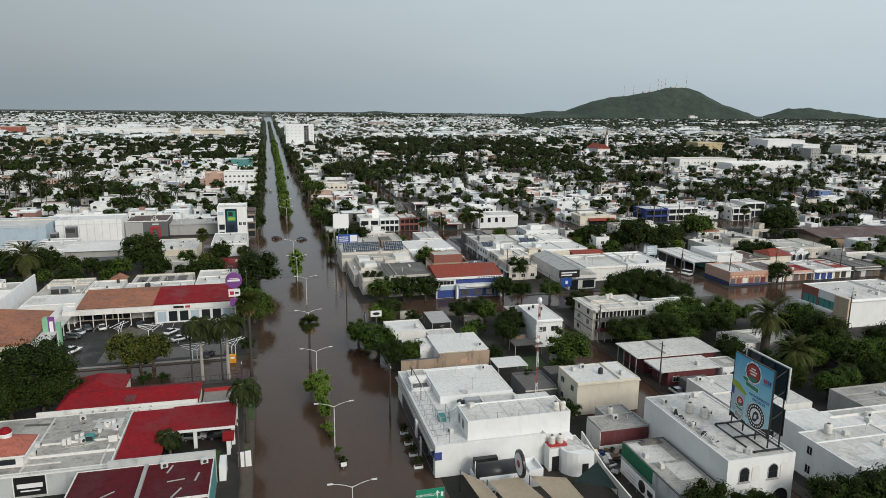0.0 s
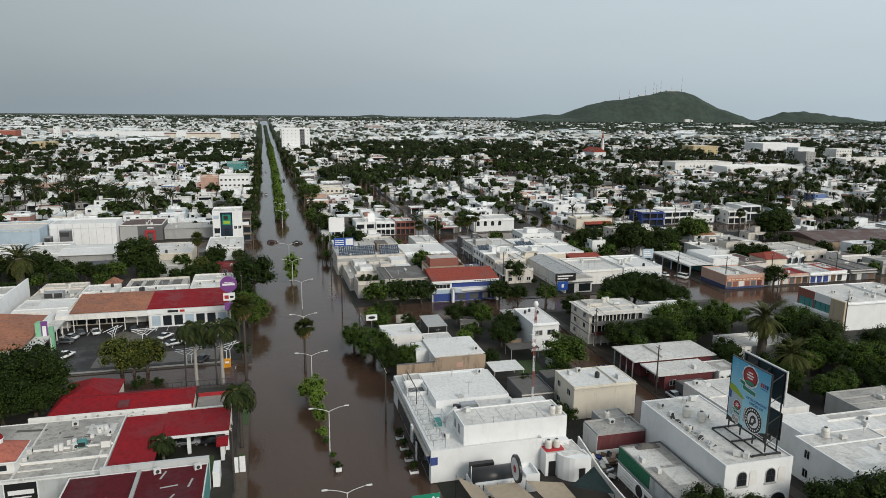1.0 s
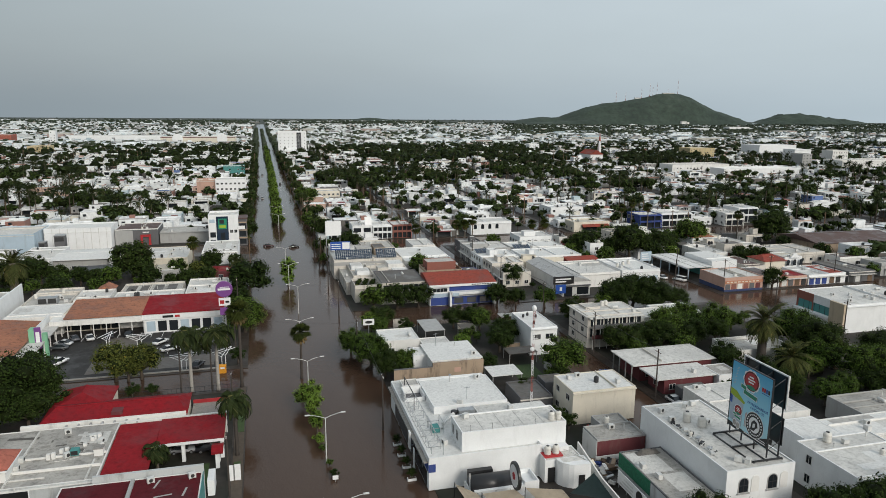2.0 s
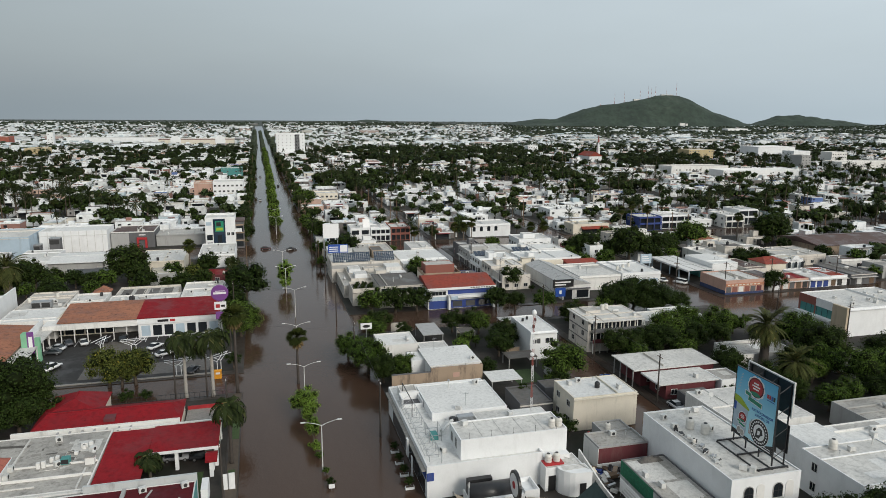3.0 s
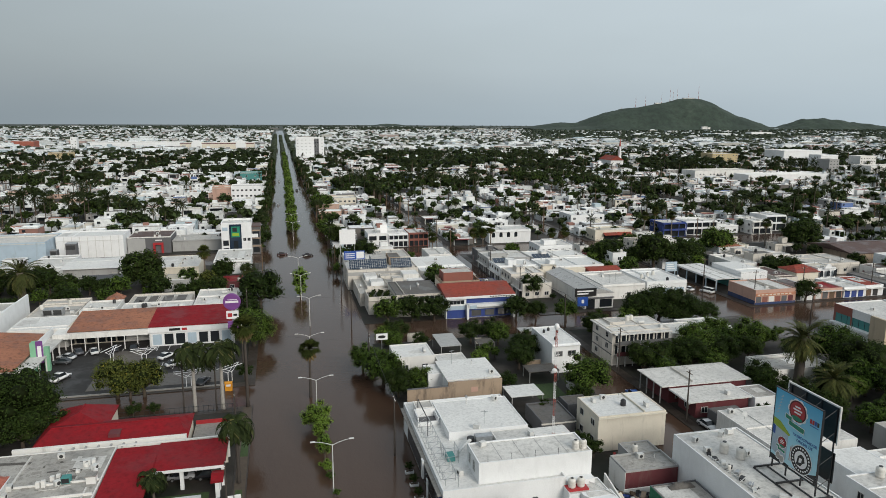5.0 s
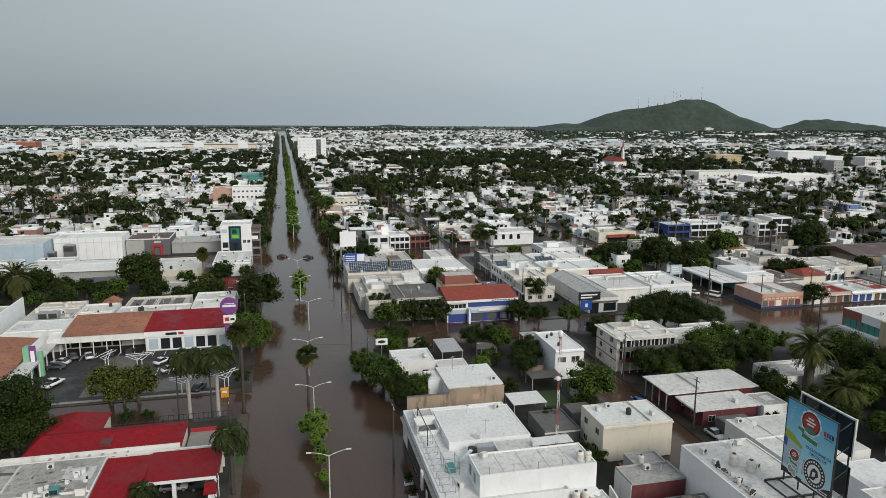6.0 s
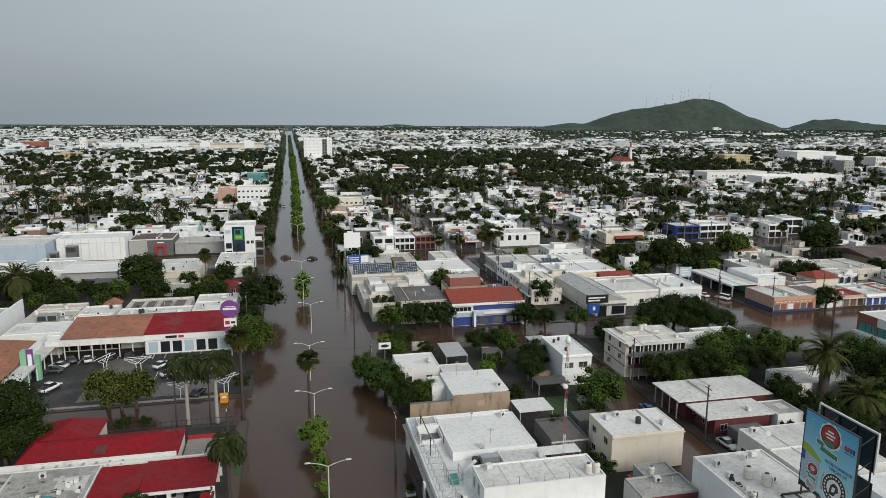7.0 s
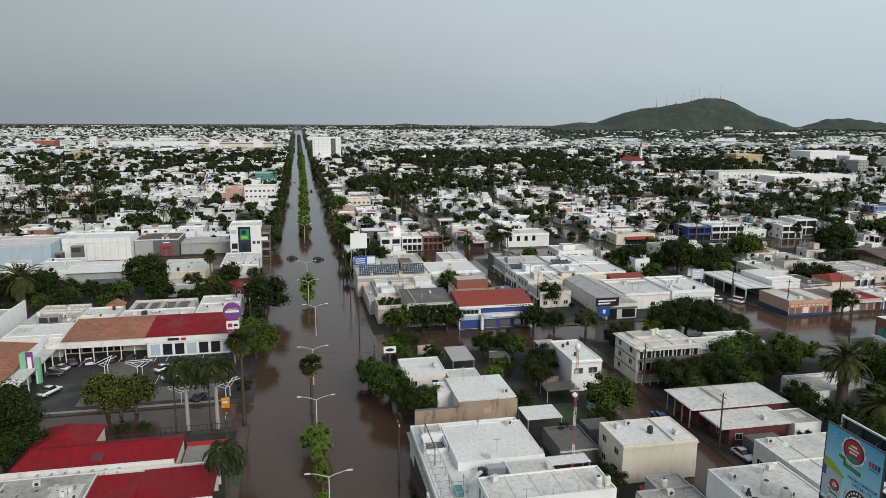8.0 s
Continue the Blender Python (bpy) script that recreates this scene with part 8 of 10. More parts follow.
def shade_frame(x, y, rz):
    t = thing("steel_canopy", x, y, 0.12, "bare white steel canopy frame with spreading arms", "canopy frame", "canopy frames in the lot", rz)
    for s in (-0.5, 0.5):
        part("post", tube(bmesh.new(), [(s, 0, 0), (s, 0, 2.2)], (0.09, 0.09), 7), M["sign_white"], t)
        for q in (-1, 1):
            part("arm", tube(bmesh.new(), [(s, 0, 2.0), (s + q * 2.2, 0.6 * q, 3.4)], (0.07, 0.06), 6), M["sign_white"], t)
    part("top_rail", boxes((-2.9, 2.9, 0.55, 0.65, 3.35, 3.45), (-2.9, 2.9, -0.65, -0.55, 3.35, 3.45)), M["sign_white"], t)
    return t


for fx, fy, fr in ((-39.4, 178.0, 65), (-32.0, 176.0, 5), (-20.2, 158.9, 10), (-11.8, 160.0, 40)):
    shade_frame(fx, fy, fr)
ob_ = thing("clothes_bank", -11.8, 155.2, 0.1, "orange steel collection box by the kerb", "collection box")
part("box", boxes((-0.75, 0.75, -0.55, 0.55, -0.1, 1.6)), M["yellow"], ob_)
part("hatch", boxes((-0.45, 0.45, -0.6, -0.55, 0.9, 1.35)), M["sign_white"], ob_)
part("roof", prism(bmesh.new(), [(-0.62, 1.6), (0, 1.85), (0.62, 1.6)], -0.8, 0.8), M["yellow"], ob_)
lb = thing("street_boards", -7.9, 107.0, 0.05, "pair of blank white boards on the pavement", "sign")
part("board", boxes((-1.0, -0.1, -0.06, 0.06, 0.1, 2.7)), M["sign_white"], lb)
part("board", boxes((0.1, 1.0, -0.06, 0.06, 0.1, 2.8)), M["sign_white"], lb)
part("leg", boxes((-0.08, 0.08, 0.06, 0.2, 0, 2.6)), M["metal"], lb)

# further left: warehouse, tower with the green sign
building("warehouse", -112.0, -88.6, 300.5, 322.0, 8.6, "sky", "r_white", "pale blue metal warehouse", 0.3, "", 2, category="warehouse")
whs = building("warehouse", -88.0, -62.8, 280.5 + 30.5, 326.0, 8.8, "clean", "r_clean", "white warehouse with ribbed walls", 0.2, "", 2, category="warehouse")
for k in range(9):
    part("wall_rib", boxes((-12.5 + 2.9 * k, -12.3 + 2.9 * k, -7.62, -7.5, 0, 8.9)), M["pale_metal"], whs)
part("eave_rail", boxes((-12.6, 12.6, -7.66, -7.5, 7.0, 7.12)), M["pale_metal"], whs)
pitched("loading_shed", -74.0, -56.4, 268.0, 286.0, 4.3, 5.0, "grey", "r_clean", "low loading shed with a white sheet roof", "x", wins="s", category="warehouse", over=0.8)
building("store_room", -88.0, -75.0, 274.0, 296.0, 4.0, "clean", "r_white", "low white store room beside a warehouse", 0.3, "", 1, category="warehouse", clutter=4)
canopy(-64.6, -53.0, 251.0, 262.4, 3.0, "tank_dark", "dark green awning on posts")
for bx_, bw_, bh_ in ((-79.3, 1.9, 8.0), (-85.6, 1.2, 5.6)):
    rb_ = thing("machine_room", bx_, 300.4, 0.1, "dark grey machine room beside the warehouse wall", "machine room")
    part("body", boxes((-bw_, bw_, -1.6, 1.6, -0.1, bh_)), M["dgrey"], rb_)
    part("lid", boxes((-bw_ - 0.1, bw_ + 0.1, -1.7, 1.7, bh_, bh_ + 0.2)), M["metal"], rb_)
    part("louvre", boxes((-bw_ + 0.3, bw_ - 0.3, -1.66, -1.6, bh_ - 2.2, bh_ - 0.5)), M["grille"], rb_)
gh2 = building("grey_hall", -62.4, -45.4, 316.0, 334.0, 6.6, "dgrey", "r_brown", "dark grey hall with a red doorway", 0.4, "", 2, clutter=6, par_mat="white")
part("pale_wall", boxes((-8.5, -1.5, -9.06, -9.0, 0.2, 6.4)), M["grey"], gh2)
part("doorway", boxes((1.6, 2.4, -9.9, -9.0, 0, 3.6), (4.8, 5.6, -9.9, -9.0, 0, 3.6), (1.6, 5.6, -9.9, -9.0, 3.6, 4.5)), M["red"], gh2, "red door surround")
part("sign", boxes((2.4, 5.0, -9.08, -9.0, 5.3, 5.7)), M["sign_white"], gh2)
building("grey_hall", -45.0, -23.0, 318.0, 332.0, 4.6, "grey", "r_grey", "long low grey hall with a plain wall", 0.3, "", 1, clutter=4)
building("tan_house", -44.0, -28.6, 262.0, 283.5, 4.6, "cream", "r_white", "cream house with a broad white roof", 0.2, "s", 1, category="house", clutter=6)
building("small_house", -38.0, -30.0, 246.0, 256.0, 3.4, "grey", "r_cream", "small grey house with arched windows", 0.3, "s", 1, category="house", clutter=1)
gt = building("corner_tower", -23.8, -11.8, 303.0, 316.0, 13.4, "clean", "r_white", "white corner building with a dark glass column and green sign", 0.5, "", 4, category="shop", clutter=4)
gc_ = part("dark_column", boxes((-2.8, 2.0, -6.75, -6.505, 0.3, 13.2)), M["solar"], gt, "dark blue glass column")
part("green_sign", boxes((-2.0, 1.4, -6.9, -6.755, 7.9, 12.3)), M["sign_green"], gc_, "green sign panel")
part("sign_bar", boxes((-1.5, 0.3, -6.96, -6.905, 10.2, 11.9)), M["sign_black"], gc_)
part("sign_bar", boxes((-1.6, 1.0, -6.96, -6.905, 8.4, 9.6)), M["lime"], gc_)
part("column_window", boxes((-1.2, 0.6, -6.8, -6.755, 3.0, 6.4)), M["glass"], gc_, "dark window strip")
part("glazing", boxes((-5.4, -3.2, -6.56, -6.505, 4.4, 6.6)), M["glass"], gt, "dark window")
part("glazing", boxes((-5.4, -3.2, -6.56, -6.505, 0.8, 3.4)), M["glass"], gt, "dark window")
part("light_box", boxes((-5.5, -3.4, -6.7, -6.505, 10.6, 12.0)), M["sky"], gt, "pale blue light box")
for k in range(2):
    window(gt, 1.1, 1.2, pose(3.2 + 1.7 * k, -6.5, 6.2))
sw_ = part("side_wing", boxes((6.05, 9.4, -4.0, 5.6, 0.0, 11.6)), M["dgrey"], gt, "dark side wing with glazed floors")
for k in range(3):
    part("wing_floor", boxes((6.05, 9.5, -4.2, 5.7, 3.2 + 3.3 * k, 3.7 + 3.3 * k)), M["brown"], sw_)
    part("wing_glazing", boxes((6.4, 9.0, -4.06, -4.005, 0.8 + 3.3 * k, 3.0 + 3.3 * k)), M["glass"], sw_)
part("wing_roof", boxes((5.6, 9.8, -4.6, 5.8, 11.6, 11.9)), M["r_brown"], sw_)
part("side_sign", boxes((5.6, 8.6, -6.0, -5.8, 7.4, 8.9)), M["sign_white"], gt, "white sign panel")
part("sign_arm", boxes((5.55, 5.75, -6.5, -5.7, 7.9, 8.3)), M["metal"], gt)
ls_ = building("shop", -24.2, -11.2, 268.8, 292.0, 4.6, "clean", "r_white", "low white shop with machines along its roof edge", 0.4, "", 1, category="shop", clutter=5)
for k in range(4):
    ac_unit(-21.4 + 2.5 * k, 271.2, 4.8, 0)
part("glazing", boxes((3.2, 5.4, -11.66, -11.605, 1.4, 2.9)), M["glass"], ls_, "dark window")
part("roof_edge", boxes((-6.6, 6.7, -12.0, -11.605, 4.3, 4.6)), M["white"], ls_)
building("red_kiosk", -19.6, -13.0, 243.0, 252.0, 3.0, "maroon", "r_red", "low kiosk with a faded red roof", 0.1, "s", 1, category="kiosk", clutter=1)

# ---------------------------------------------------------------- trees placed by hand
for x, y, kind, leaf, s in ((-46.8, 140.0, "big", "leaf_dark", 1.28), (-53.0, 131.0, "big", "leaf_dark", 1.05), (-33.6, 155.4, "mid", "leaf_yellow", 1.3), (-28.4, 155.2, "mid", "leaf_yellow", 1.2), (-31.0, 154.4, "mid", "leaf_yellow", 0.95), (-44.2, 134.6, "mid", "leaf_dark", 1.15), (-49.4, 133.6, "mid", "leaf_dark", 1.3), (-42.6, 139.0, "mid", "leaf_dark", 1.1), (-28.5, 144.6, "small", "leaf_dark", 0.8), (-25.0, 144.8, "small", "leaf_dark", 0.7),
                            (-6.6, 219.0, "big", "leaf_dark", 1.18), (-9.6, 239.0, "mid", "leaf_dark", 0.9), (-7.4, 183.0, "big", "leaf", 0.86), (-8.6, 193.0, "mid", "leaf", 1.1), (-8.8, 204.0, "mid", "leaf_dark", 1.0), (-8.6, 160.0, "small", "leaf_dark", 1.0), (-45.6, 253.0, "big", "leaf_dark", 1.25), (-56.0, 243.0, "mid", "leaf_dark", 0.9), (-31.0, 252.0, "mid", "leaf", 1.0),
                            (-66.0, 240.0, "mid", "leaf_dark", 0.95), (-88.0, 246.0, "mid", "leaf_dark", 1.1), (-80.0, 243.0, "mid", "leaf_dark", 0.9), (-72.0, 236.0, "mid", "leaf", 0.8), (-24.4, 250.0, "mid", "leaf_yellow", 0.9), (-76.0, 221.0, "mid", "leaf_dark", 1.0), (-91.0, 232.0, "mid", "leaf_dark", 1.0), (-62.0, 230.0, "mid", "leaf_dark", 1.0), (-38.0, 238.0, "mid", "leaf_dark", 1.1), (-26.0, 235.0, "mid", "leaf_dark", 1.0), (-84.5, 255.0, "mid", "leaf_dark", 1.2), (-78.9, 252.4, "big", "leaf_dark", 0.85), (-73.0, 250.0, "mid", "leaf_dark", 1.2), (-67.6, 248.5, "mid", "leaf_dark", 1.1), (-60.5, 246.0, "mid", "leaf_dark", 1.0), (-90.4, 252.0, "big", "leaf_dark", 0.9), (-50.6, 243.0, "mid", "leaf", 1.0), (-41.0, 246.5, "mid", "leaf_dark", 1.2), (-20.4, 256.6, "mid", "leaf_dark", 1.0)):
    tree(x, y, kind, leaf, s)
for x, y, kind, leaf, s in ((20.2, 149.4, "mid", "leaf", 1.28), (18.4, 156.0, "mid", "leaf", 1.05), (17.4, 162.2, "mid", "leaf", 0.85), (22.6, 143.4, "mid", "leaf_dark", 0.95), (28.2, 194.6, "mid", "leaf", 1.2), (35.1, 194.8, "mid", "leaf_dark", 1.2), (41.7, 194.6, "mid", "leaf_dark", 1.15), (77.8, 214.0, "mid", "leaf_dark", 1.15), (64.6, 190.8, "mid", "leaf_dark", 1.1), (70.4, 190.0, "mid", "leaf_dark", 0.85), (78.4, 187.0, "mid", "leaf", 0.95), (24.6, 318.0, "big", "leaf_dark", 0.9), (20.4, 284.0, "mid", "leaf", 0.85), (25.0, 426.0, "big", "leaf", 1.2), (93.5, 258.7, "small", "leaf_bright", 1.2),
                            (51.0, 233.6, "mid", "leaf", 1.25), (54.0, 229.5, "mid", "leaf_dark", 1.1), (31.0, 270.0, "big", "leaf_dark", 1.05), (19.5, 259.0, "small", "leaf", 1.2), (46.4, 173.6, "mid", "leaf_dark", 0.95), (51.6, 173.4, "mid", "leaf_dark", 0.95), (46.5, 160.4, "small", "leaf", 1.2), (43.6, 156.1, "mid", "leaf_bright", 0.65), (25.8, 172.0, "mid", "leaf", 0.8), (33.0, 172.0, "small", "leaf_dark", 1.1),
                            (55.4, 158.6, "mid", "leaf_dark", 1.1), (52.0, 153.0, "mid", "leaf_dark", 1.0),  (60.6, 134.9, "mid", "leaf", 1.35), (58.0, 130.8, "small", "leaf_dark", 1.1), (45.8, 141.8, "small", "leaf_dark", 1.1), (27.2, 147.4, "small", "leaf_dark", 1.1), (26.6, 142.0, "small", "leaf_dark", 1.0),
                            (96.2, 177.8, "mid", "leaf_dark", 1.5), (92.0, 176.6, "small", "leaf", 1.6), (102.6, 178.0, "big", "leaf_dark", 1.1), (107.8, 175.4, "big", "leaf_dark", 1.0), (114.6, 174.5, "mid", "leaf_dark", 1.1), (94.4, 148.4, "mid", "leaf", 1.5), (79.5, 145.0, "mid", "leaf_dark", 1.15), (85.5, 145.6, "mid", "leaf_dark", 1.15), (90.6, 143.6, "mid", "leaf_dark", 1.2), (98.6, 145.0, "mid", "leaf_dark", 1.2), (111.5, 152.0, "mid", "leaf", 1.3), (103.0, 150.0, "mid", "leaf", 1.15), (107.5, 146.5, "mid", "leaf_dark", 1.0),
                            (124.0, 138.0, "big", "leaf", 1.0), (121.4, 128.0, "big", "leaf_dark", 1.05), (121.0, 113.5, "big", "leaf", 0.95), (97.0, 125.5, "mid", "leaf_dark", 1.0), (98.0, 117.6, "mid", "leaf_dark", 1.1), (72.4, 71.6, "mid", "leaf_dark", 1.2), (75.4, 66.0, "mid", "leaf_dark", 1.1), (79.2, 70.0, "mid", "leaf_dark", 1.3), (85.0, 69.6, "mid", "leaf_dark", 1.45), (90.6, 70.6, "mid", "leaf_dark", 1.4), (97.8, 76.5, "mid", "leaf_dark", 1.1), (74.6, 73.2, "small", "leaf_dark", 1.2),
                            (54.4, 75.2, "mid", "leaf_dark", 1.05), (60.6, 73.8, "mid", "leaf_dark", 0.9), (50.4, 110.4, "small", "leaf_dark", 0.9), (50.0, 114.4, "small", "leaf_dark", 0.8), (161.0, 190.0, "mid", "leaf_dark", 1.12), (177.5, 260.0, "big", "leaf", 1.25), (139.6, 245.0, "big", "leaf_dark", 1.35), (155.6, 249.3, "big", "leaf_dark", 1.05), (148.0, 240.0, "mid", "leaf_dark", 1.1), (222.2, 266.0, "big", "leaf_dark", 1.3), (179.5, 221.0, "mid", "leaf_dark", 1.25), (173.6, 222.6, "mid", "leaf_dark", 1.0), (124.0, 252.0, "big", "leaf_dark", 1.1), (150.0, 262.0, "big", "leaf_dark", 1.0), (133.0, 250.0, "mid", "leaf_dark", 1.2),
                            (219.6, 215.0, "mid", "leaf", 1.1), (230.0, 272.0, "big", "leaf_dark", 1.3), (48.5, 128.0, "small", "leaf_dark", 0.9), (88.5, 116.0, "small", "leaf_dark", 1.0), (131.0, 119.0, "big", "leaf_dark", 1.0), (100.0, 113.0, "mid", "leaf_dark", 1.0), (104.0, 117.5, "mid", "leaf_dark", 1.0), (117.5, 122.5, "mid", "leaf", 1.2), (113.0, 127.0, "mid", "leaf_dark", 1.0), (117.5, 107.5, "mid", "leaf_dark", 1.1), (126.0, 105.5, "big", "leaf", 0.9), (97.5, 130.0, "mid", "leaf_dark", 1.0), (120.5, 97.0, "mid", "leaf_dark", 1.1), (110.0, 109.0, "mid", "leaf", 0.9)):
    tree(x, y, kind, leaf, s)
# the flooded median: pruned young trees, one palm
for x, y, kind, s in ((5.4, 131.5, "mid", 0.86), (5.6, 126.0, "column", 0.85), (5.9, 120.0, "column", 0.8), (6.0, 116.0, "small", 0.6), (5.5, 231.7, "column", 1.5), (5.6, 229.8, "small", 1.15)):
    tree(x, y, kind, "leaf_bright", s, -0.2, "bright green young tree standing in the flooded median", "median trees")
for k in range(78):
    yy = 349 + 5.6 * k * (1 + 0.008 * k)
    tree(5.6 + min(2.0, 0.007 * (yy - 349)) + 0.8 * math.sin(k * 2.1), yy, ("column", "mid", "column", "small")[k % 4], "leaf_bright" if k % 5 else "leaf", (1.25, 0.92, 1.4, 1.5)[k % 4], -0.1, "bright green tree in the median row", "median trees")
for k in range(44):
    yy = 312 + 8.6 * k * (1 + 0.012 * k)
    if k % 7 == 4 or k % 11 == 6:
        continue
    tree(-9.4 + min(2.0, 0.006 * (yy - 312)) + 1.3 * math.sin(k * 1.7), yy, ("column", "mid", "small")[k % 3], ("leaf_dark", "leaf_dark", "leaf")[k % 3], (1.45, 0.95 + 0.3 * (k % 2), 1.3)[k % 3], 0.1, "dark green street tree beside the avenue", "avenue trees")
for k in range(30):
    yy = 332 + 12.5 * k * (1 + 0.012 * k)
    if k % 6 == 5:
        continue
    if k % 4 == 2 and yy > 400:
        palm(21.6 + 0.8 * math.sin(k * 3.1), yy, 9.0 + (k % 3), "royal", scale=1.35, bark="palm_bark", label="leaning palm with drooping fronds beside the avenue", group="avenue palms")
    else:
        tree(22.4 + 1.5 * math.sin(k * 2.3), yy, ("mid", "small", "mid")[k % 3], "leaf_dark" if k % 2 else "leaf", (1.25, 1.3, 1.0)[k % 3], 0.1, "dark green street tree beside the avenue", "avenue trees")
tree(7.0, 108.2, "small", "leaf", 0.34, -0.1, "small shrub at the foot of a street lamp", "median trees")
tree(7.4, 104.8, "small", "leaf_dark", 0.42, -0.35, "half-drowned shrub in the median", "median trees")
tree(6.4, 113.5, "small", "leaf", 0.4, -0.2, "half-drowned shrub in the median", "median trees")
palm(4.9, 147.6, 10.6, "fan", -0.2, 1.3, bark="pole")
palm(-7.5, 145.4, 16.6, "fan", scale=1.5, bark="pole")
palm(-17.4, 145.2, 12.4, "royal", scale=1.6)
palm(-12.2, 144.9, 12.4, "royal", scale=1.65)
palm(-7.7, 115.4, 10.0, "royal", scale=1.35, bark="pole")
palm(-19.6, 111.6, 4.4, "royal", scale=1.0, bark="palm_bark", label="short bushy palm in a courtyard")
for x_, y_, h_, s_ in ((107.4, 129.9, 11.0, 1.8), (103.0, 116.0, 7.6, 1.6)):
    dp_ = palm(x_, y_, h_, "date", scale=s_, bark="pole", label="old date palm with a thick skirt of dead fronds")
    part("frond_skirt", lathe(bmesh.new(), [(0.5, h_ - 6.0), (0.95, h_ - 5.2), (1.15, h_ - 3.4), (1.4, h_ - 1.8), (1.0, h_ - 0.6), (0.3, h_ - 0.2)], 13), M["bark"], dp_, "shaggy brown skirt of dead fronds")
palm(-77.5, 239.0, 9.8, "date", scale=2.1, bark="palm_bark")
palm(-26.0, 256.5, 11.0, "fan", scale=1.4)
palm(-11.0, 246.0, 6.0, "date", scale=0.9, label="palm with dry yellowing fronds")
for y in (100.6, 104.6, 108.6, 112.6):
    pl = thing("planter", 19.1, y, -0.2, "low white concrete planter standing in the flood", "planter", "pavement planters")
    part("box", boxes((-0.7, 0.7, -0.35, 0.35, 0, 0.6)), M["clean"], pl)
    part("soil", boxes((-0.6, 0.6, -0.27, 0.27, 0.6, 0.63)), M["soil"], pl)
    tree(19.1, y, "small", "leaf_dark", 0.42, 0.35, "spindly shrub in a white pavement planter", "pavement planters")
vb = thing("banner_sign", 20.2, 104.0, 0.1, "tall narrow white banner sign by a shop", "sign")
part("board", boxes((-0.06, 0.06, -0.45, 0.45, 0.3, 3.4)), M["sign_white"], vb)
part("foot", boxes((-0.2, 0.2, -0.3, 0.3, 0, 0.3)), M["metal"], vb)
for x, y, hh in ((81.5, 281.0, 10), (85.5, 283.0, 11.5), (78.6, 284.4, 9.5), (112, 281, 9), (178.4, 312.0, 12.5), (174.0, 314.0, 10), (184.0, 305.9, 11), (60.5, 283.0, 8.5), (118.5, 282.0, 9)):
    palm(x, y, hh, "fan", scale=1.25)

# ---------------------------------------------------------------- lamps, poles, cables, avenue cars
for y in (84.0, 109.3, 136.4, 163.5, 197.5, 226.0, 254.0, 338.0, 366.0):
    street_lamp(6.6 if y < 120 else 7.0 if y == 197.5 else 5.6, y)
tg = thing("marker_board", 7.4, 103.0, -0.1, "small white marker board standing in the water", "sign")
part("post", boxes((-0.04, 0.04, 0, 0.08, 0, 0.7)), M["metal"], tg)
part("board", boxes((-0.45, 0.45, -0.04, 0, 0.5, 1.2)), M["sign_white"], tg)
rs_ = thing("road_sign", 17.6, 86.0, -0.1, "green direction sign with white lettering on a post", "road sign")
part("post", tube(bmesh.new(), [(2.0, 0.2, 0), (2.0, 0.2, 5.0)], (0.09, 0.08), 8), M["metal"], rs_)
gp = part("panel", boxes((-2.0, 2.0, -0.05, 0.05, 3.4, 5.1)), M["sign_green"], rs_)
words("HERMOSILLO", 0.52, "sign_white", gp, pose(-0.55, -0.06, 4.2, 90, 0, 0))
part("arrow", prism(bmesh.new(), [(-0.07, 3.7), (-0.06, 3.7), (-0.06, 4.5), (-0.07, 4.5)], 0.95, 1.1), M["sign_white"], gp)
bm = bmesh.new()
v_ = [bm.verts.new(p) for p in ((0.7, -0.065, 4.35), (1.35, -0.065, 4.35), (1.02, -0.065, 4.8), (0.7, -0.055, 4.35), (1.35, -0.055, 4.35), (1.02, -0.055, 4.8))]
for f in ((0, 1, 2), (5, 4, 3), (0, 3, 4, 1), (1, 4, 5, 2), (2, 5, 3, 0)):
    bm.faces.new([v_[i] for i in f])
part("arrow_head", bm, M["sign_white"], gp)
part("badge", boxes((1.5, 1.85, -0.07, -0.05, 3.8, 4.5)), M["sign_white"], gp)
for k, (x, y) in enumerate(((17.7, 118.9), (18.0, 155.0), (17.9, 192.0), (18.2, 226.0), (18.0, 258.0), (18.0, 282.0))):
    utility_pole(x, y, 11.0, 90, k % 3 == 1)
for k, (x, y) in enumerate(((74.0, 147.0), (74.2, 120.0), (74.0, 178.0), (74.0, 214.0), (74.0, 246.0), (144.4, 193.0), (140.4, 214.0), (141.8, 166.0), (128.4, 196.5), (141.6, 141.0), (163.5, 194.6), (190.0, 194.4))):
    utility_pole(x, y, 10.5, 0 if y > 190 and x > 120 else 90, k % 4 == 0)
for k, (x, y) in enumerate(((-8.4, 101.6), (-8.6, 127.0), (-19.4, 144.9), (-13.4, 144.9), (-9.4, 168.0), (-9.6, 200.0), (-9.6, 250.0))):
    utility_pole(x, y, 11.0, 90, k == 3)
for a_, b_ in (((17.7, 118.9), (18.0, 155.0)), ((18.0, 155.0), (17.9, 192.0)), ((17.9, 192.0), (18.2, 226.0)), ((18.2, 226.0), (18.0, 258.0)), ((74.2, 120.0), (74.0, 147.0)), ((74.0, 147.0), (74.0, 178.0)), ((74.0, 178.0), (74.0, 214.0)), ((-8.4, 101.6), (-8.6, 127.0))):
    for o_ in (-0.9, 0.9):
        cable((a_[0], a_[1] + o_, 10.5), (b_[0], b_[1] + o_, 10.5))
cable((-9.4, 168.0, 9.5), (18.0, 155.0, 9.5), 1.2)
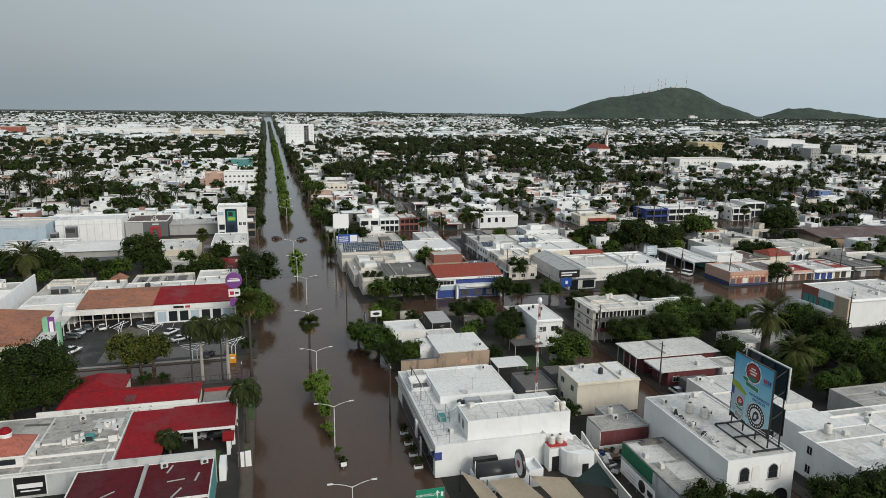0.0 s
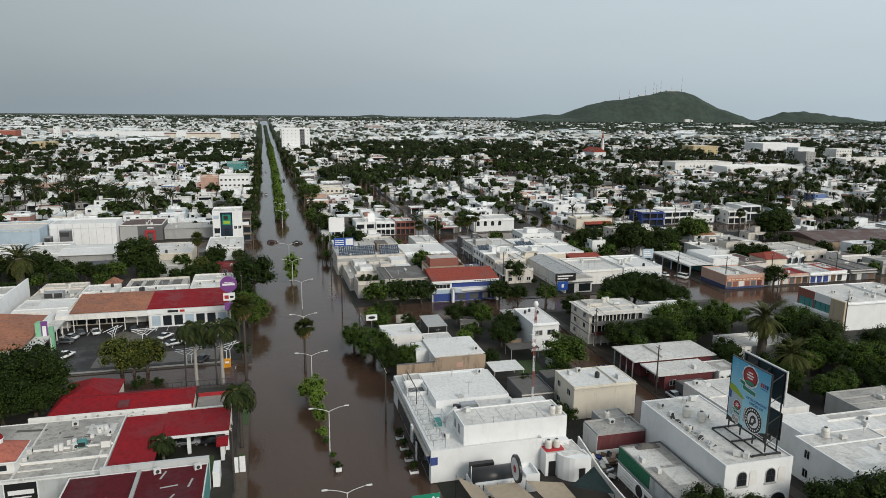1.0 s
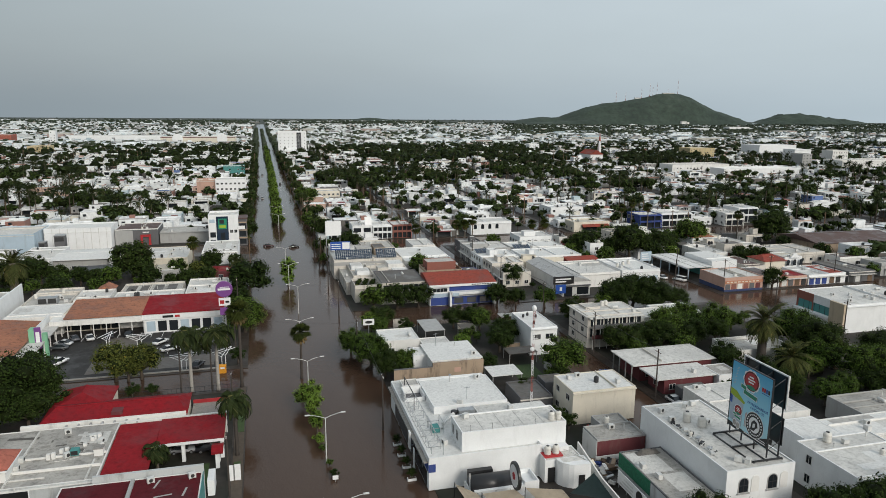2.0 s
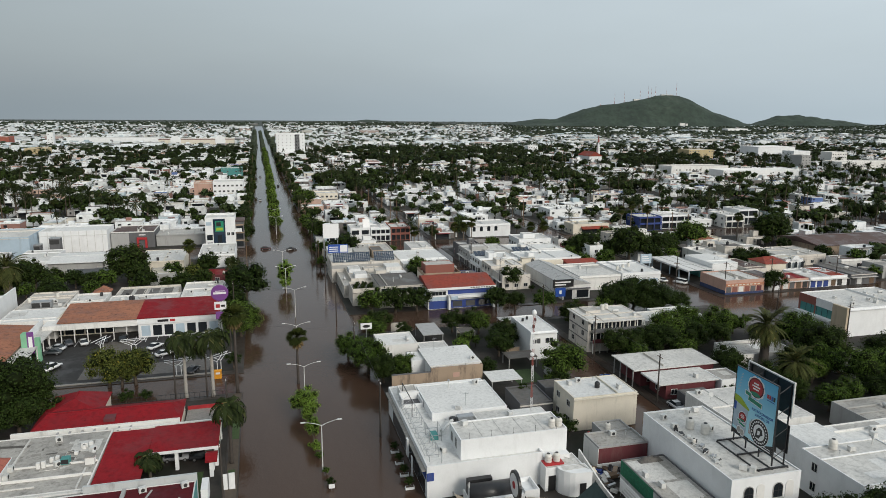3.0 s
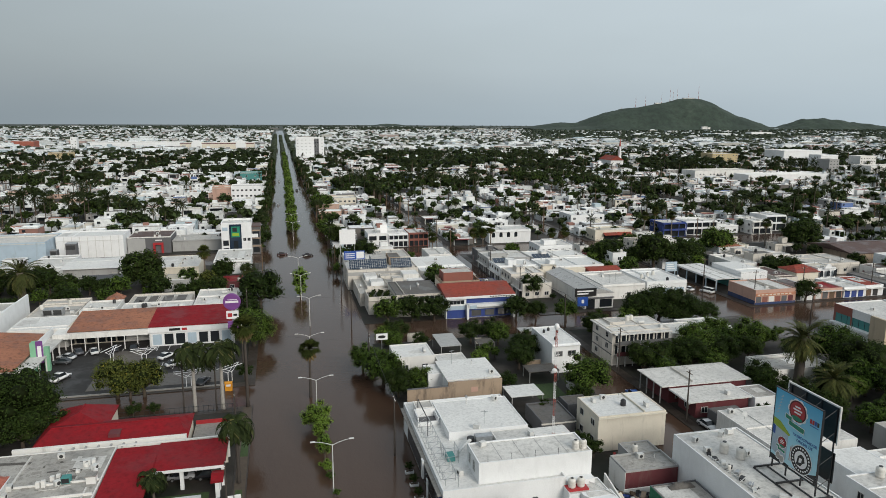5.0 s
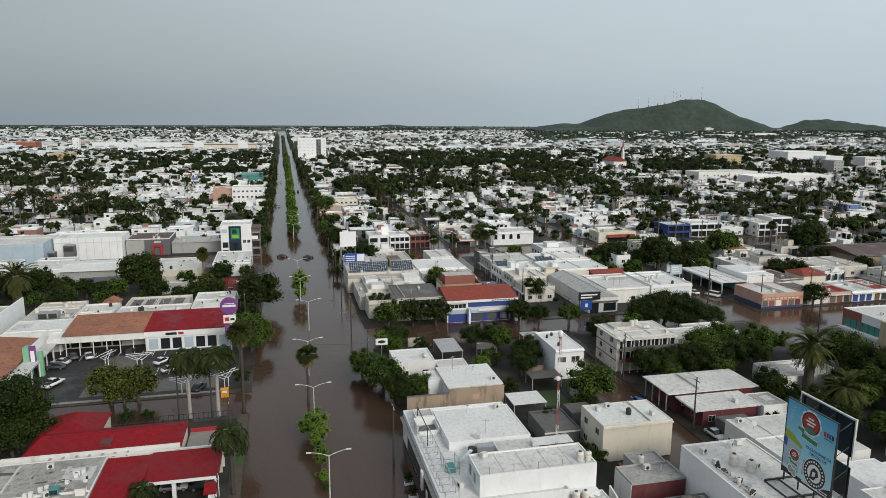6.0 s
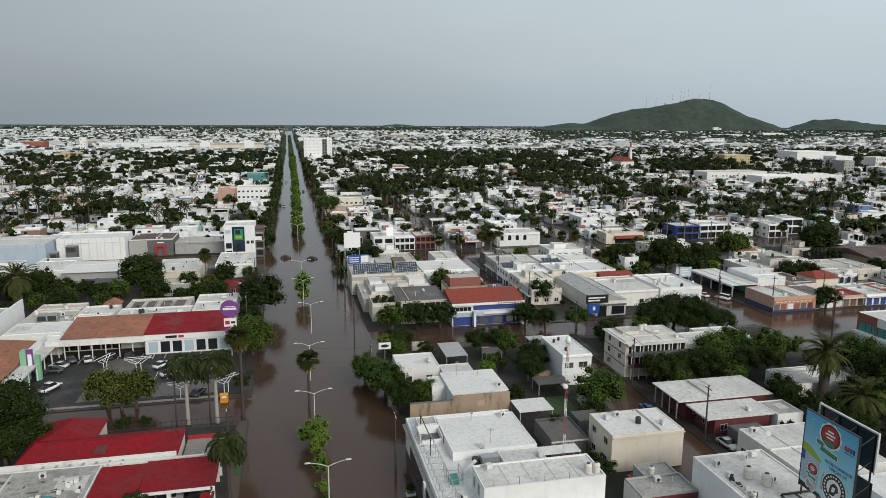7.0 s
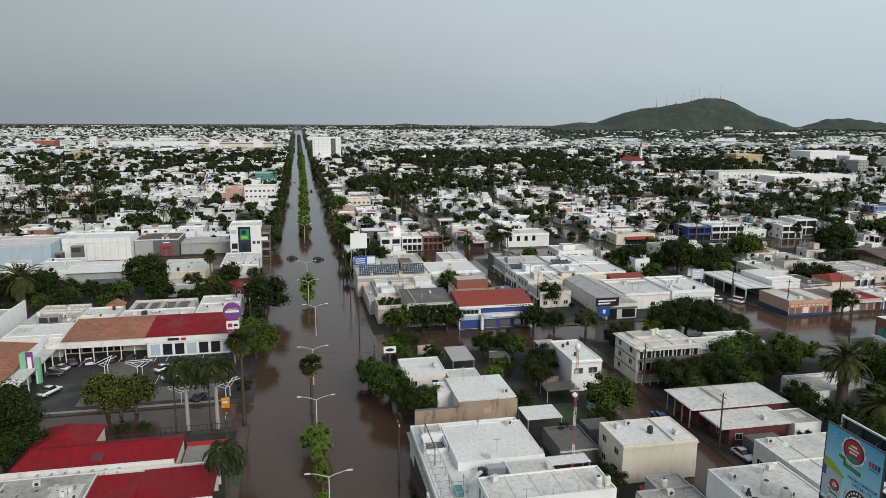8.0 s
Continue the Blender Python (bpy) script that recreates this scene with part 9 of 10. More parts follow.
cable((-9.6, 200.0, 9.8), (17.9, 192.0, 9.8), 1.2)
for pts_ in ((128.4, 196.5, 144.4, 193.0), (144.4, 193.0, 163.5, 194.6), (163.5, 194.6, 190.0, 194.4), (141.8, 166.0, 144.4, 193.0)):
    cable((pts_[0], pts_[1], 10), (pts_[2], pts_[3], 10))
car(10.6, 297.5, 90, (0.04, 0.035, 0.035), "dark car fording the flooded crossing", base=-0.2)
car(0.2, 301.5, 90, (0.07, 0.03, 0.03), "dark red car fording the flooded crossing", base=-0.2)
for k, (x, y) in enumerate(((-1.2, 470), (13.0, 560), (0.0, 640))):
    car(x, y, 180, (0.6, 0.6, 0.6) if k != 1 else (0.05, 0.05, 0.05), "car driving along the far flooded avenue", base=-0.15)


# ---------------------------------------------------------------- landmarks further off
def landmark(name, x0, x1, y0, y1, h, wall, roof, label, **kw):
    return building(name, x0, x1, y0, y1, h, wall, roof, label, kw.pop("par", 0.6), kw.pop("wins", "s"), kw.pop("storeys", 0), **kw)


ht = landmark("hotel", 23.0, 59.5, 945.0, 962.0, 29.5, "clean", "r_white", "tall plain white hotel with rows of small windows", storeys=7, each=5.2, win=(0.8, 0.9), skip=0.0, category="hotel")
part("dark_strip", boxes((5.5, 11.5, -8.62, -8.5, 1.0, 28.5)), M["dgrey"], ht, "dark grey strip of stacked windows")
for k in range(7):
    for j in range(2):
        window(ht, 1.8, 2.2, pose(7.0 + 3.0 * j, -8.62, 2.0 + 4.0 * k))
part("podium", boxes((-14, 10, -22, -8.6, 0, 6.0)), M["clean"], ht)
ml = landmark("mall", -159.0, -40.0, 1240.0, 1300.0, 11.5, "cream", "r_white", "long shopping mall with a red roof line", wins="", storeys=1)
part("red_line", boxes((-59.6, 59.6, -30.4, -30.0, 11.3, 12.4)), M["maroon"], ml, "red cornice band")
for k in (-33, 38):
    part("arch", lathe(bmesh.new(), [(8.0, -0.6), (8.6, -0.4), (8.6, 0.4), (8.0, 0.6)], 24), M["clean"], ml, "round white gable", pose(k, -30.8, 9.0, 90, 0, 0))
landmark("store", -322.0, -172.0, 1345.0, 1390.0, 10.0, "clean", "r_white", "very long white store building", wins="")
landmark("store", -446.0, -411.0, 1345.0, 1375.0, 12.5, "r_pink", "r_white", "large faded red store building", wins="")
landmark("store", 158.0, 226.0, 1172.0, 1200.0, 8.0, "clean", "r_white", "long white store among trees", wins="")
cch = pitched("church", 377.0, 393.0, 752.0, 782.0, 8.5, 13.5, "clean", "r_brick", "white church with a steep red roof", "y", wins="s")
part("steeple", prism(bmesh.new(), [(-2.0, 0), (-2.0, 18), (0, 27), (2.0, 18), (2.0, 0)], 8.6, 12.6, 1.6), M["clean"], cch, "white steeple")
part("spire", prism(bmesh.new(), [(-1.2, 24), (-1.2, 26), (0, 33), (1.2, 26), (1.2, 24)], 9.8, 11.4, 0.6), M["mast_red"], cch, "slim red spire")
landmark("yellow_building", 530.0, 566.0, 780.0, 805.0, 13.0, "yellow_wall", "r_cream", "yellow five-storey office building", storeys=4, each=4.0)
landmark("white_hall", 660.0, 720.0, 812.0, 850.0, 14.5, "clean", "r_clean", "large windowless white hall", wins="")
landmark("white_tower", 560.0, 572.0, 622.0, 640.0, 15.0, "grey", "r_grey", "grey concrete tower block", storeys=5)
landmark("white_tower", 574.0, 596.0, 650.0, 668.0, 18.0, "clean", "r_clean", "white block with a dark window strip", storeys=5, wins="w")
landmark("old_factory", 374.0, 436.0, 578.0, 600.0, 9.0, "white", "r_grey", "old factory with a zigzag front", storeys=2)
landmark("long_hall", 406.0, 488.0, 545.0, 566.0, 7.4, "clean", "r_clean", "long plain white hall building", wins="s", each=6.0)
landmark("factory", 566.0, 650.0, 575.0, 600.0, 11.0, "white", "r_grey", "long concrete factory with tall bays", storeys=2, each=5.0)
landmark("block", 650.0, 672.0, 675.0, 692.0, 15.0, "white", "r_grey", "cream block with a plain wall", storeys=4)
landmark("white_block", 374.0, 389.0, 938.0, 952.0, 12.0, "clean", "r_white", "small white tower among trees", storeys=3)
landmark("yellow_building", -289.0, -264.0, 1000.0, 1025.0, 9.0, "yellow_wall", "r_cream", "low bright yellow shop building", wins="")
landmark("white_tower", -309.0, -300.0, 1180.0, 1190.0, 24.0, "clean", "r_white", "slim white tower over the trees", wins="s", storeys=6)
landmark("teal_shop", -33.0, -15.0, 640.0, 655.0, 8.0, "teal", "r_white", "teal and white two-storey shop", storeys=2)
pc = landmark("peach_building", -43.0, -31.0, 486.0, 500.0, 10.5, "pink", "r_cream", "peach building with rounded gables", storeys=2)
part("round_gable", arch(bmesh.new(), 8.0, 6.0, -7.3, -7.05), M["pink"], pc, "", Matrix.Translation((0, 0, 6.0)))
landmark("arcade", -31.0, -11.6, 484.0, 500.0, 11.0, "clean", "r_white", "white arcade building with open galleries", storeys=3, each=2.6, skip=0.0)
landmark("curved_building", 33.0, 47.0, 446.0, 460.0, 6.0, "cream", "r_clean", "cream building with a rounded white canopy", storeys=2, each=2.6, skip=0.0)

# ---------------------------------------------------------------- ordinary houses and trees of the near blocks
rh_ = random.Random(21)
WALLS = ["white"] * 8 + ["clean"] * 6 + ["grimy"] * 4 + ["cream"] * 2 + ["grey"] * 3 + ["pink", "brown", "dgrey"]
ROOFS = ["r_white"] * 6 + ["r_clean"] * 3 + ["r_grey"] * 6 + ["r_cream"] * 2 + ["r_dark"] * 5 + ["r_terra", "r_brown", "r_brown"]
COLOUR = {"white": "white", "clean": "clean white", "cream": "cream", "grimy": "grimy off-white", "grey": "grey", "beige": "beige", "pink": "salmon pink", "brown": "bare brown", "sky": "pale blue", "dgrey": "dark grey", "maroon": "maroon", "green": "pale green", "orange": "orange"}


def in_view(x, y, slack=14.0):
    return -0.40 * y - slack < x < 1.22 * y + slack


def lots(x0, x1, y0, y1, rnd, lo, hi):
    """Plots of uneven size, in columns across the block, with gaps."""
    out, x = [], x0 + 2.3
    while x < x1 - 8:
        w = min(rnd.uniform(9, 15), x1 - 2.2 - x)
        if x1 - 2.2 - (x + w) < 6:
            w = x1 - 2.2 - x
        y = y0 + 2.3
        while y < y1 - 6:
            d = min(rnd.uniform(lo, hi), y1 - 2.2 - y)
            if d > 5:
                out.append((x, x + w - rnd.uniform(0.2, 1.2), y, y + d - rnd.uniform(0.2, 1.0)))
            y += d
        x += w
    return out


tree_spots, FAR_LOTS = [], []
for bx0, bx1, by0, by1 in BLOCKS:
    for x0, x1, y0, y1 in lots(bx0, bx1, by0, by1, rh_, 8.5, 15.0):
        cx_, cy_ = (x0 + x1) / 2, (y0 + y1) / 2
        if not in_view(cx_, cy_) or y1 < 66:
            continue
        if cy_ > 300 or cx_ > 225 or cx_ < -118:
            FAR_LOTS.append((x0, x1, y0, y1))
            continue
        fill = rh_.uniform(0.66, 1.0)
        if rh_.random() < 0.5:
            hx0, hx1 = x0, x0 + (x1 - x0) * fill
        else:
            hx0, hx1 = x1 - (x1 - x0) * fill, x1
        hy0, hy1 = y0 + rh_.uniform(0, 0.8), y1 - rh_.uniform(0.4, 0.36 * (y1 - y0))
        if taken(hx0, hx1, hy0, hy1):
            if not taken(cx_ - 1.5, cx_ + 1.5, cy_ - 1.5, cy_ + 1.5, 1.0):
                tree_spots.append((cx_, cy_))
            continue
        if cy_ < 200 and -78 < cx_ < 145:
            if y0 > 92 and rh_.random() < 0.75:
                tree_spots.append((cx_ + rh_.uniform(-2, 2), cy_ + rh_.uniform(-2, 2)))
            continue
        if rh_.random() < 0.15 or -92 < cx_ < -22 and 222 < cy_ < 262:
            tree_spots.append((cx_, cy_))
            continue
        hh = rh_.choice((3.2, 3.4, 3.6, 3.8, 4.2, 5.8, 6.2, 6.6))
        wl_, rf = rh_.choice(WALLS), rh_.choice(ROOFS)
        roofword = {"r_white": "stained white flat roof", "r_clean": "bright white flat roof", "r_grey": "grey flat roof", "r_cream": "cream flat roof", "r_dark": "blackened old roof", "r_terra": "terracotta roof", "r_brown": "brown roof", "r_red": "red roof"}[rf]
        lab_ = f"{COLOUR[wl_]} {'two-storey' if hh > 5 else 'low'} house with a {roofword}"
        if rf in ("r_terra", "r_red") and hx1 - hx0 > 8:
            pitched("house", hx0, hx1, hy0, hy1, hh - 0.6, hh + 0.8, wl_, rf, lab_, "x", wins="s", rand=rh_, over=0.3, hip=2.0, category="house")
        else:
            last = building("house", hx0, hx1, hy0, hy1, hh, wl_, rf, lab_, rh_.choice((0.15, 0.3, 0.5, 0.7)), "sw" if cx_ > 10 else "se", 0, rand=rh_, category="house", each=4.8, skip=0.45, doors="w" if cx_ > 10 else "e", clutter=rh_.choice((0, 0, 1, 1, 2, 3)))
            ww, dd = (hx1 - hx0) / 2, (hy1 - hy0) / 2
            gap_w, gap_e = hx0 - x0, x1 - hx1
            side_x = (-ww - gap_w + 0.15, -ww - 0.02) if gap_w > gap_e else (ww + 0.02, ww + gap_e - 0.15)
            if side_x[1] - side_x[0] > 1.6:
                if rh_.random() < 0.55:
                    q0 = rh_.uniform(-dd, 0)
                    wing(last, side_x[0], side_x[1], q0, rh_.uniform(q0 + 2.5, dd), rh_.choice((2.5, 2.8, 3.1)) if hh > 4 or rh_.random() < 0.7 else 5.4, rh_.choice((wl_, wl_, "grimy", "grey")), rh_.choice(ROOFS), rh_)
                elif rh_.random() < 0.7:
                    carport(last, side_x[0], side_x[1], -dd, rh_.uniform(-0.3, 0.8) * dd, 2.5, rh_.choice(("r_white", "r_clean", "r_grey", "r_metal", "r_terra")))
            if rh_.random() < 0.5:
                f0 = rh_.uniform(-ww, 0)
                carport(last, f0, rh_.uniform(f0 + 2.5, ww), -dd - rh_.uniform(1.0, 2.2), -dd - 0.01, 2.55 if hh < 5 else rh_.choice((2.6, hh - 0.4)), rh_.choice((rf, "r_white", "r_clean")), hh < 5)
            gate_x = rh_.uniform(-ww + 0.4, ww - 3.0)
            part("gate", boxes((gate_x, gate_x + 2.5, -dd - 0.06, -dd - 0.012, 0.03, 2.3)), M[rh_.choice(("grille", "dgrey", "dark_metal", "wood", "maroon", "glass"))], last)
            if rh_.random() < 0.35 and hx1 - hx0 > 6:
                rx_, ry_ = rh_.uniform(2.2, 4.0), rh_.uniform(2.2, 4.0)
                qx, qy = rh_.uniform(hx0 + 0.3, hx1 - rx_ - 0.3), rh_.uniform(hy0 + 0.3, max(hy0 + 0.4, hy1 - ry_ - 0.3))
                roof_block(last, (hx0 + hx1) / 2, (hy0 + hy1) / 2, qx, qx + rx_, qy, qy + ry_, hh + 0.06, rh_.uniform(1.4, 2.5), wl_, rf)
            if rh_.random() < 0.4:
                water_tank(rh_.uniform(hx0 + 1.2, hx1 - 1.2), rh_.uniform(hy0 + 1.2, hy1 - 1.2), hh + 0.18, rh_.random() < 0.35)
        gx = (x0 if hx0 > x0 + 1 else x1) + (1.6 if hx0 > x0 + 1 else -1.6)
        if rh_.random() < 0.6:
            tree_spots.append((gx, rh_.uniform(y0 + 1, y1 - 1)))
for x, y in tree_spots:
    if taken(x - 0.7, x + 0.7, y - 0.7, y + 0.7, 0.2):
        continue
    r = rh_.random()
    if r < 0.12 and y > 260:
        palm(x, y, rh_.uniform(7, 12), "fan", scale=rh_.uniform(1.1, 1.4))
    else:
        tree(x, y, rh_.choice(("small", "mid", "mid", "mid")), rh_.choice(("leaf_dark", "leaf_dark", "leaf", "leaf")), rh_.uniform(0.8, 1.25))


# ---------------------------------------------------------------- yards of the near blocks
ry = random.Random(77)
for k in range(230):
    x, y = ry.uniform(24, 128), ry.uniform(82, 178)
    if k % 3 == 2:
        x, y = ry.uniform(24, 196), ry.uniform(196, 285)
    if 63.5 < x < 75.5 or 127.5 < x < 141.5 or 178 < y < 196 or taken(x - 2.6, x + 2.6, y - 2.6, y + 2.6, 0.1):
        continue
    u = ry.random()
    if u < 0.42:
        tree(x, y, ry.choice(("small", "small", "mid")), ry.choice(("leaf", "leaf", "leaf_dark", "leaf_bright")), ry.uniform(0.45, 0.85), 0.1, "low leafy shrub in a back yard", "yard shrubs")
    elif u < 0.68:
        yw = thing("yard_wall", x, y, 0.1, "low stained block wall between back yards", "wall", "yard walls", ry.choice((0, 90)))
        w_, h_ = ry.uniform(1.4, 2.5), ry.uniform(1.5, 2.4)
        part("wall", boxes((-w_, w_, -0.1, 0.1, 0, h_)), M[ry.choice(("grimy", "grey", "white", "brown"))], yw)
        part("coping", boxes((-w_ - 0.04, w_ + 0.04, -0.14, 0.14, h_, h_ + 0.08)), M["concrete"], yw)
    elif u < 0.85:
        a_, b_ = ry.uniform(1.2, 2.5), ry.uniform(1.0, 2.3)
        canopy(x - a_, x + a_, y - b_, y + b_, ry.uniform(2.2, 2.7), ry.choice(("r_metal", "r_dark", "r_grey", "r_white", "r_brown")), "lean-to of sheet metal on posts in a yard")
    else:
        rubble(x, y, 1.6, 1.6, 9, k, "stacked boards and old things in a yard")


# ---------------------------------------------------------------- the town beyond, as joined stuff
def many_boxes(rows):
    """Points and faces of many boxes: rows of x0, x1, y0, y1, z0, z1."""
    r = np.array(rows, float)
    k = np.array([(0, 2, 4), (1, 2, 4), (1, 3, 4), (0, 3, 4), (0, 2, 5), (1, 2, 5), (1, 3, 5), (0, 3, 5)])
    v = r[:, k].reshape(-1, 3)
    f = np.array([(4, 5, 6, 7), (0, 1, 5, 4), (1, 2, 6, 5), (2, 3, 7, 6), (3, 0, 4, 7)])
    return v, (f[None] + 8 * np.arange(len(r))[:, None, None]).reshape(-1, 4)


def stuff(name, v, f, mats, label, category, index=None, flat=True):
    return tagged(new(name, quick_mesh(name, v, f, mats, index, flat)), label, category, "", "stuff")


rn = np.random.RandomState(4)
walls, tops, rims, panes, far_trees, far_palms = [], [], [], [], [], []
# groves seen as dark masses, with palms standing over them: middle, half widths, trees, palms
GROVES = [(68, 540, 28, 58, 48, 14), (186, 815, 70, 80, 130, 26), (128, 555, 42, 48, 52, 24), (244, 590, 44, 70, 66, 20), (292, 770, 40, 55, 46, 12), (-112, 428, 40, 16, 15, 26),
          (-66, 380, 18, 16, 12, 6), (-190, 640, 50, 50, 30, 12), (415, 640, 40, 12, 10, 26), (512, 618, 30, 10, 6, 22), (515, 500, 50, 22, 16, 18), (420, 700, 45, 36, 24, 8), (330, 930, 80, 50, 60, 10), (180, 1010, 100, 50, 70, 8), (250, 465, 40, 24, 24, 10), (480, 800, 100, 50, 60, 8), (-120, 900, 50, 90, 40, 8), (268, 350, 30, 14, 14, 6), (305, 300, 40, 16, 16, 6), (330, 400, 40, 20, 18, 5)]


def in_grove(x, y):
    return any(((x - g[0]) / g[2]) ** 2 + ((y - g[1]) / g[3]) ** 2 < 1 for g in GROVES)


for x0, x1, y0, y1 in FAR_LOTS:
    cx_, cy_ = (x0 + x1) / 2, (y0 + y1) / 2
    if taken(x0, x1, y0, y1):
        far_trees.append((cx_, cy_ + 2, rn.uniform(2.5, 4.5)))
        continue
    u = rn.rand()
    if in_grove(cx_, cy_) and u < 0.62:
        continue
    drift = noise.noise((cx_ * 0.013, cy_ * 0.011, 7.1))
    if u < 0.20 + 0.10 * min(1.0, max(0.0, (cy_ - 500) / 500)) + 0.55 * max(0.0, drift - 0.08):
        far_trees.append((cx_ + rn.uniform(-3, 3), cy_, rn.uniform(3.5, 6.4)))
        far_trees.append((cx_ + rn.uniform(-8, 8), cy_ + rn.uniform(-3, 3), rn.uniform(3, 5.0)))
        continue
    fill = rn.uniform(0.62, 1.0)
    a0 = x0 + (x1 - x0) * (1 - fill) * rn.choice((0, 1))
    a1 = a0 + (x1 - x0) * fill
    hh = rn.choice((2.8, 3.0, 3.2, 3.3, 3.6, 4.0, 5.6, 6.0))
    b0, b1 = y0 + rn.uniform(0.6, 2.4), y1 - rn.uniform(0.3, 0.36 * (y1 - y0))
    # porches and carports in front, lower wings beside, yard walls and roof tanks
    f0 = rn.uniform(a0, (a0 + a1) / 2)
    f1 = rn.uniform(f0 + 2.5, max(f0 + 2.6, a1))
    if rn.rand() < 0.65:
        zz = rn.choice((2.5, 2.6, 3.0)) if hh < 5 else rn.choice((2.7, hh - 0.3))
        tops.append((f0, f1, y0 - 0.6, b0 - 0.02, zz, zz + 0.2))
        # porch-wide dark sheet on the wall, standing for shade under the slab
        panes.append((f0 + 0.3, f1 - 0.3, b0 - 0.05, b0 + 0.1, 0.1 + zz - 2.5, zz - 0.3))
        walls.append((f0, f0 + 0.25, y0 - 0.5, y0 - 0.25, 0, zz))
        walls.append((f1 - 0.25, f1, y0 - 0.5, y0 - 0.25, 0, zz))
    if fill < 0.9:
        s0, s1 = (x0, a0 - 0.02) if a0 > x0 + 0.5 else (a1 + 0.02, x1)
        q0 = rn.uniform(b0, (b0 + b1) / 2)
        q1, zz = rn.uniform(q0 + 2.5, max(q0 + 2.6, b1)), rn.choice((2.3, 2.6, 3.2))
        walls.append((s0, s1, q0, q1, 0, zz))
        tops.append((s0 - 0.1, s1 + 0.1, q0 - 0.1, q1 + 0.1, zz, zz + 0.12))
    if rn.rand() < 0.5:
        walls.append((x0, x1, y1 - 0.2, y1, 0, rn.uniform(1.6, 2.6)))
    for k in range(rn.randint(0, 3)):
        p, q, s = rn.uniform(a0 + 0.5, a1 - 1.5), rn.uniform(b0 + 0.5, b1 - 1.5), rn.uniform(0.35, 0.6)
        (panes if rn.rand() < 0.35 else rims).append((p, p + 2 * s, q, q + 2 * s, hh + 0.05, hh + 0.05 + rn.uniform(0.6, 1.3)))
    walls.append((a0, a1, b0, b1, 0, hh))
    if rn.rand() < 0.45:
        k = b0 + (b1 - b0) * rn.uniform(0.3, 0.7)
        rims.append((a0 + 0.23, a1 - 0.23, k, k + 0.2, hh, hh + rn.uniform(0.25, 0.8)))
    tops.append((a0 + 0.25, a1 - 0.25, b0 + 0.25, b1 - 0.25, hh, hh + 0.05))
    if rn.rand() < 0.7:
        e = rn.uniform(0.2, 0.7)
        rims += [(a0, a1, b0, b0 + 0.22, hh, hh + e), (a0, a1, b1 - 0.22, b1, hh, hh + e), (a0, a0 + 0.22, b0 + 0.22, b1 - 0.22, hh, hh + e), (a1 - 0.22, a1, b0 + 0.22, b1 - 0.22, hh, hh + e)]
    if rn.rand() < 0.3:
        s = rn.uniform(2.2, 4.5)
        p, q = rn.uniform(a0, max(a0 + 0.1, a1 - s)), rn.uniform(b0, max(b0 + 0.1, b1 - s))
        walls.append((p, p + s, q, q + s, hh + 0.05, hh + rn.uniform(0.8, 2.3)))
    for st_ in range(1 if hh < 5 else 2):
        for k in range(int((a1 - a0) / 4.2)):
            if rn.rand() < 0.6:
                wx_ = a0 + 1.2 + 4.2 * k
                panes.append((wx_, wx_ + rn.uniform(0.9, 1.8), b0 - 0.04, b0 + 0.1, 0.9 + 3 * st_, 2.1 + 3 * st_))
        side = a0 if cx_ > 0 else a1
        for k in range(int((b1 - b0) / 4.5)):
            if rn.rand() < 0.5:
                wy_ = b0 + 1.5 + 4.5 * k
                panes.append((side - 0.05, side + 0.05, wy_, wy_ + 1.3, 0.9 + 3 * st_, 2.1 + 3 * st_))
    for k in range(2):
        if rn.rand() < 0.5:
            tx, ty = rn.uniform(x0, x1), rn.uniform(y0, y1)
            if not (a0 - 1 < tx < a1 + 1 and b0 - 1 < ty < b1 + 1):
                (far_palms if rn.rand() < 0.2 else far_trees).append((tx, ty, rn.uniform(2.0, 4.2)))
# street trees of the far blocks
for bx0, bx1, by0, by1 in BLOCKS:
    for k in range(14):
        for xx in (bx0 + 1.4, bx1 - 1.4):
            yy = rn.uniform(by0, by1)
            if (yy > 300 or xx > 225 or xx < -118) and in_view(xx, yy) and rn.rand() < 0.38 + 0.9 * noise.noise((xx * 0.017, yy * 0.009, 2.2)) and not taken(xx - 1, xx + 1, yy - 1, yy + 1):
                (far_palms if rn.rand() < 0.32 else far_trees).append((xx, yy, rn.uniform(1.8, 5.2)))
for gx, gy, gw, gd, n, np_ in GROVES:
    for k in range(int(n * 1.5) + np_):
        a_, d_ = rn.uniform(0, 6.283), math.sqrt(rn.rand())
        xx, yy = gx + gw * d_ * math.cos(a_), gy + gd * d_ * math.sin(a_)
        if not taken(xx - 1, xx + 1, yy - 1, yy + 1):
            if k < int(n * 1.5):
                far_trees.append((xx, yy, rn.uniform(3.6, 7.2)))
            else:
                far_palms.append((xx, yy, rn.uniform(5.0, 9.5)))
v, f = many_boxes(walls)
stuff("town_houses", v, f, [M["city_wall"]], "dense low houses of white, cream and grey render", "houses")
v, f = many_boxes(tops)
stuff("town_roofs", v, f, [M["city_roof"]], "flat roofs with stained white and grey coats", "roofs")
v, f = many_boxes(rims)
stuff("town_parapets", v, f, [M["city_wall"]], "low parapets round flat roofs", "parapets")
poles = []
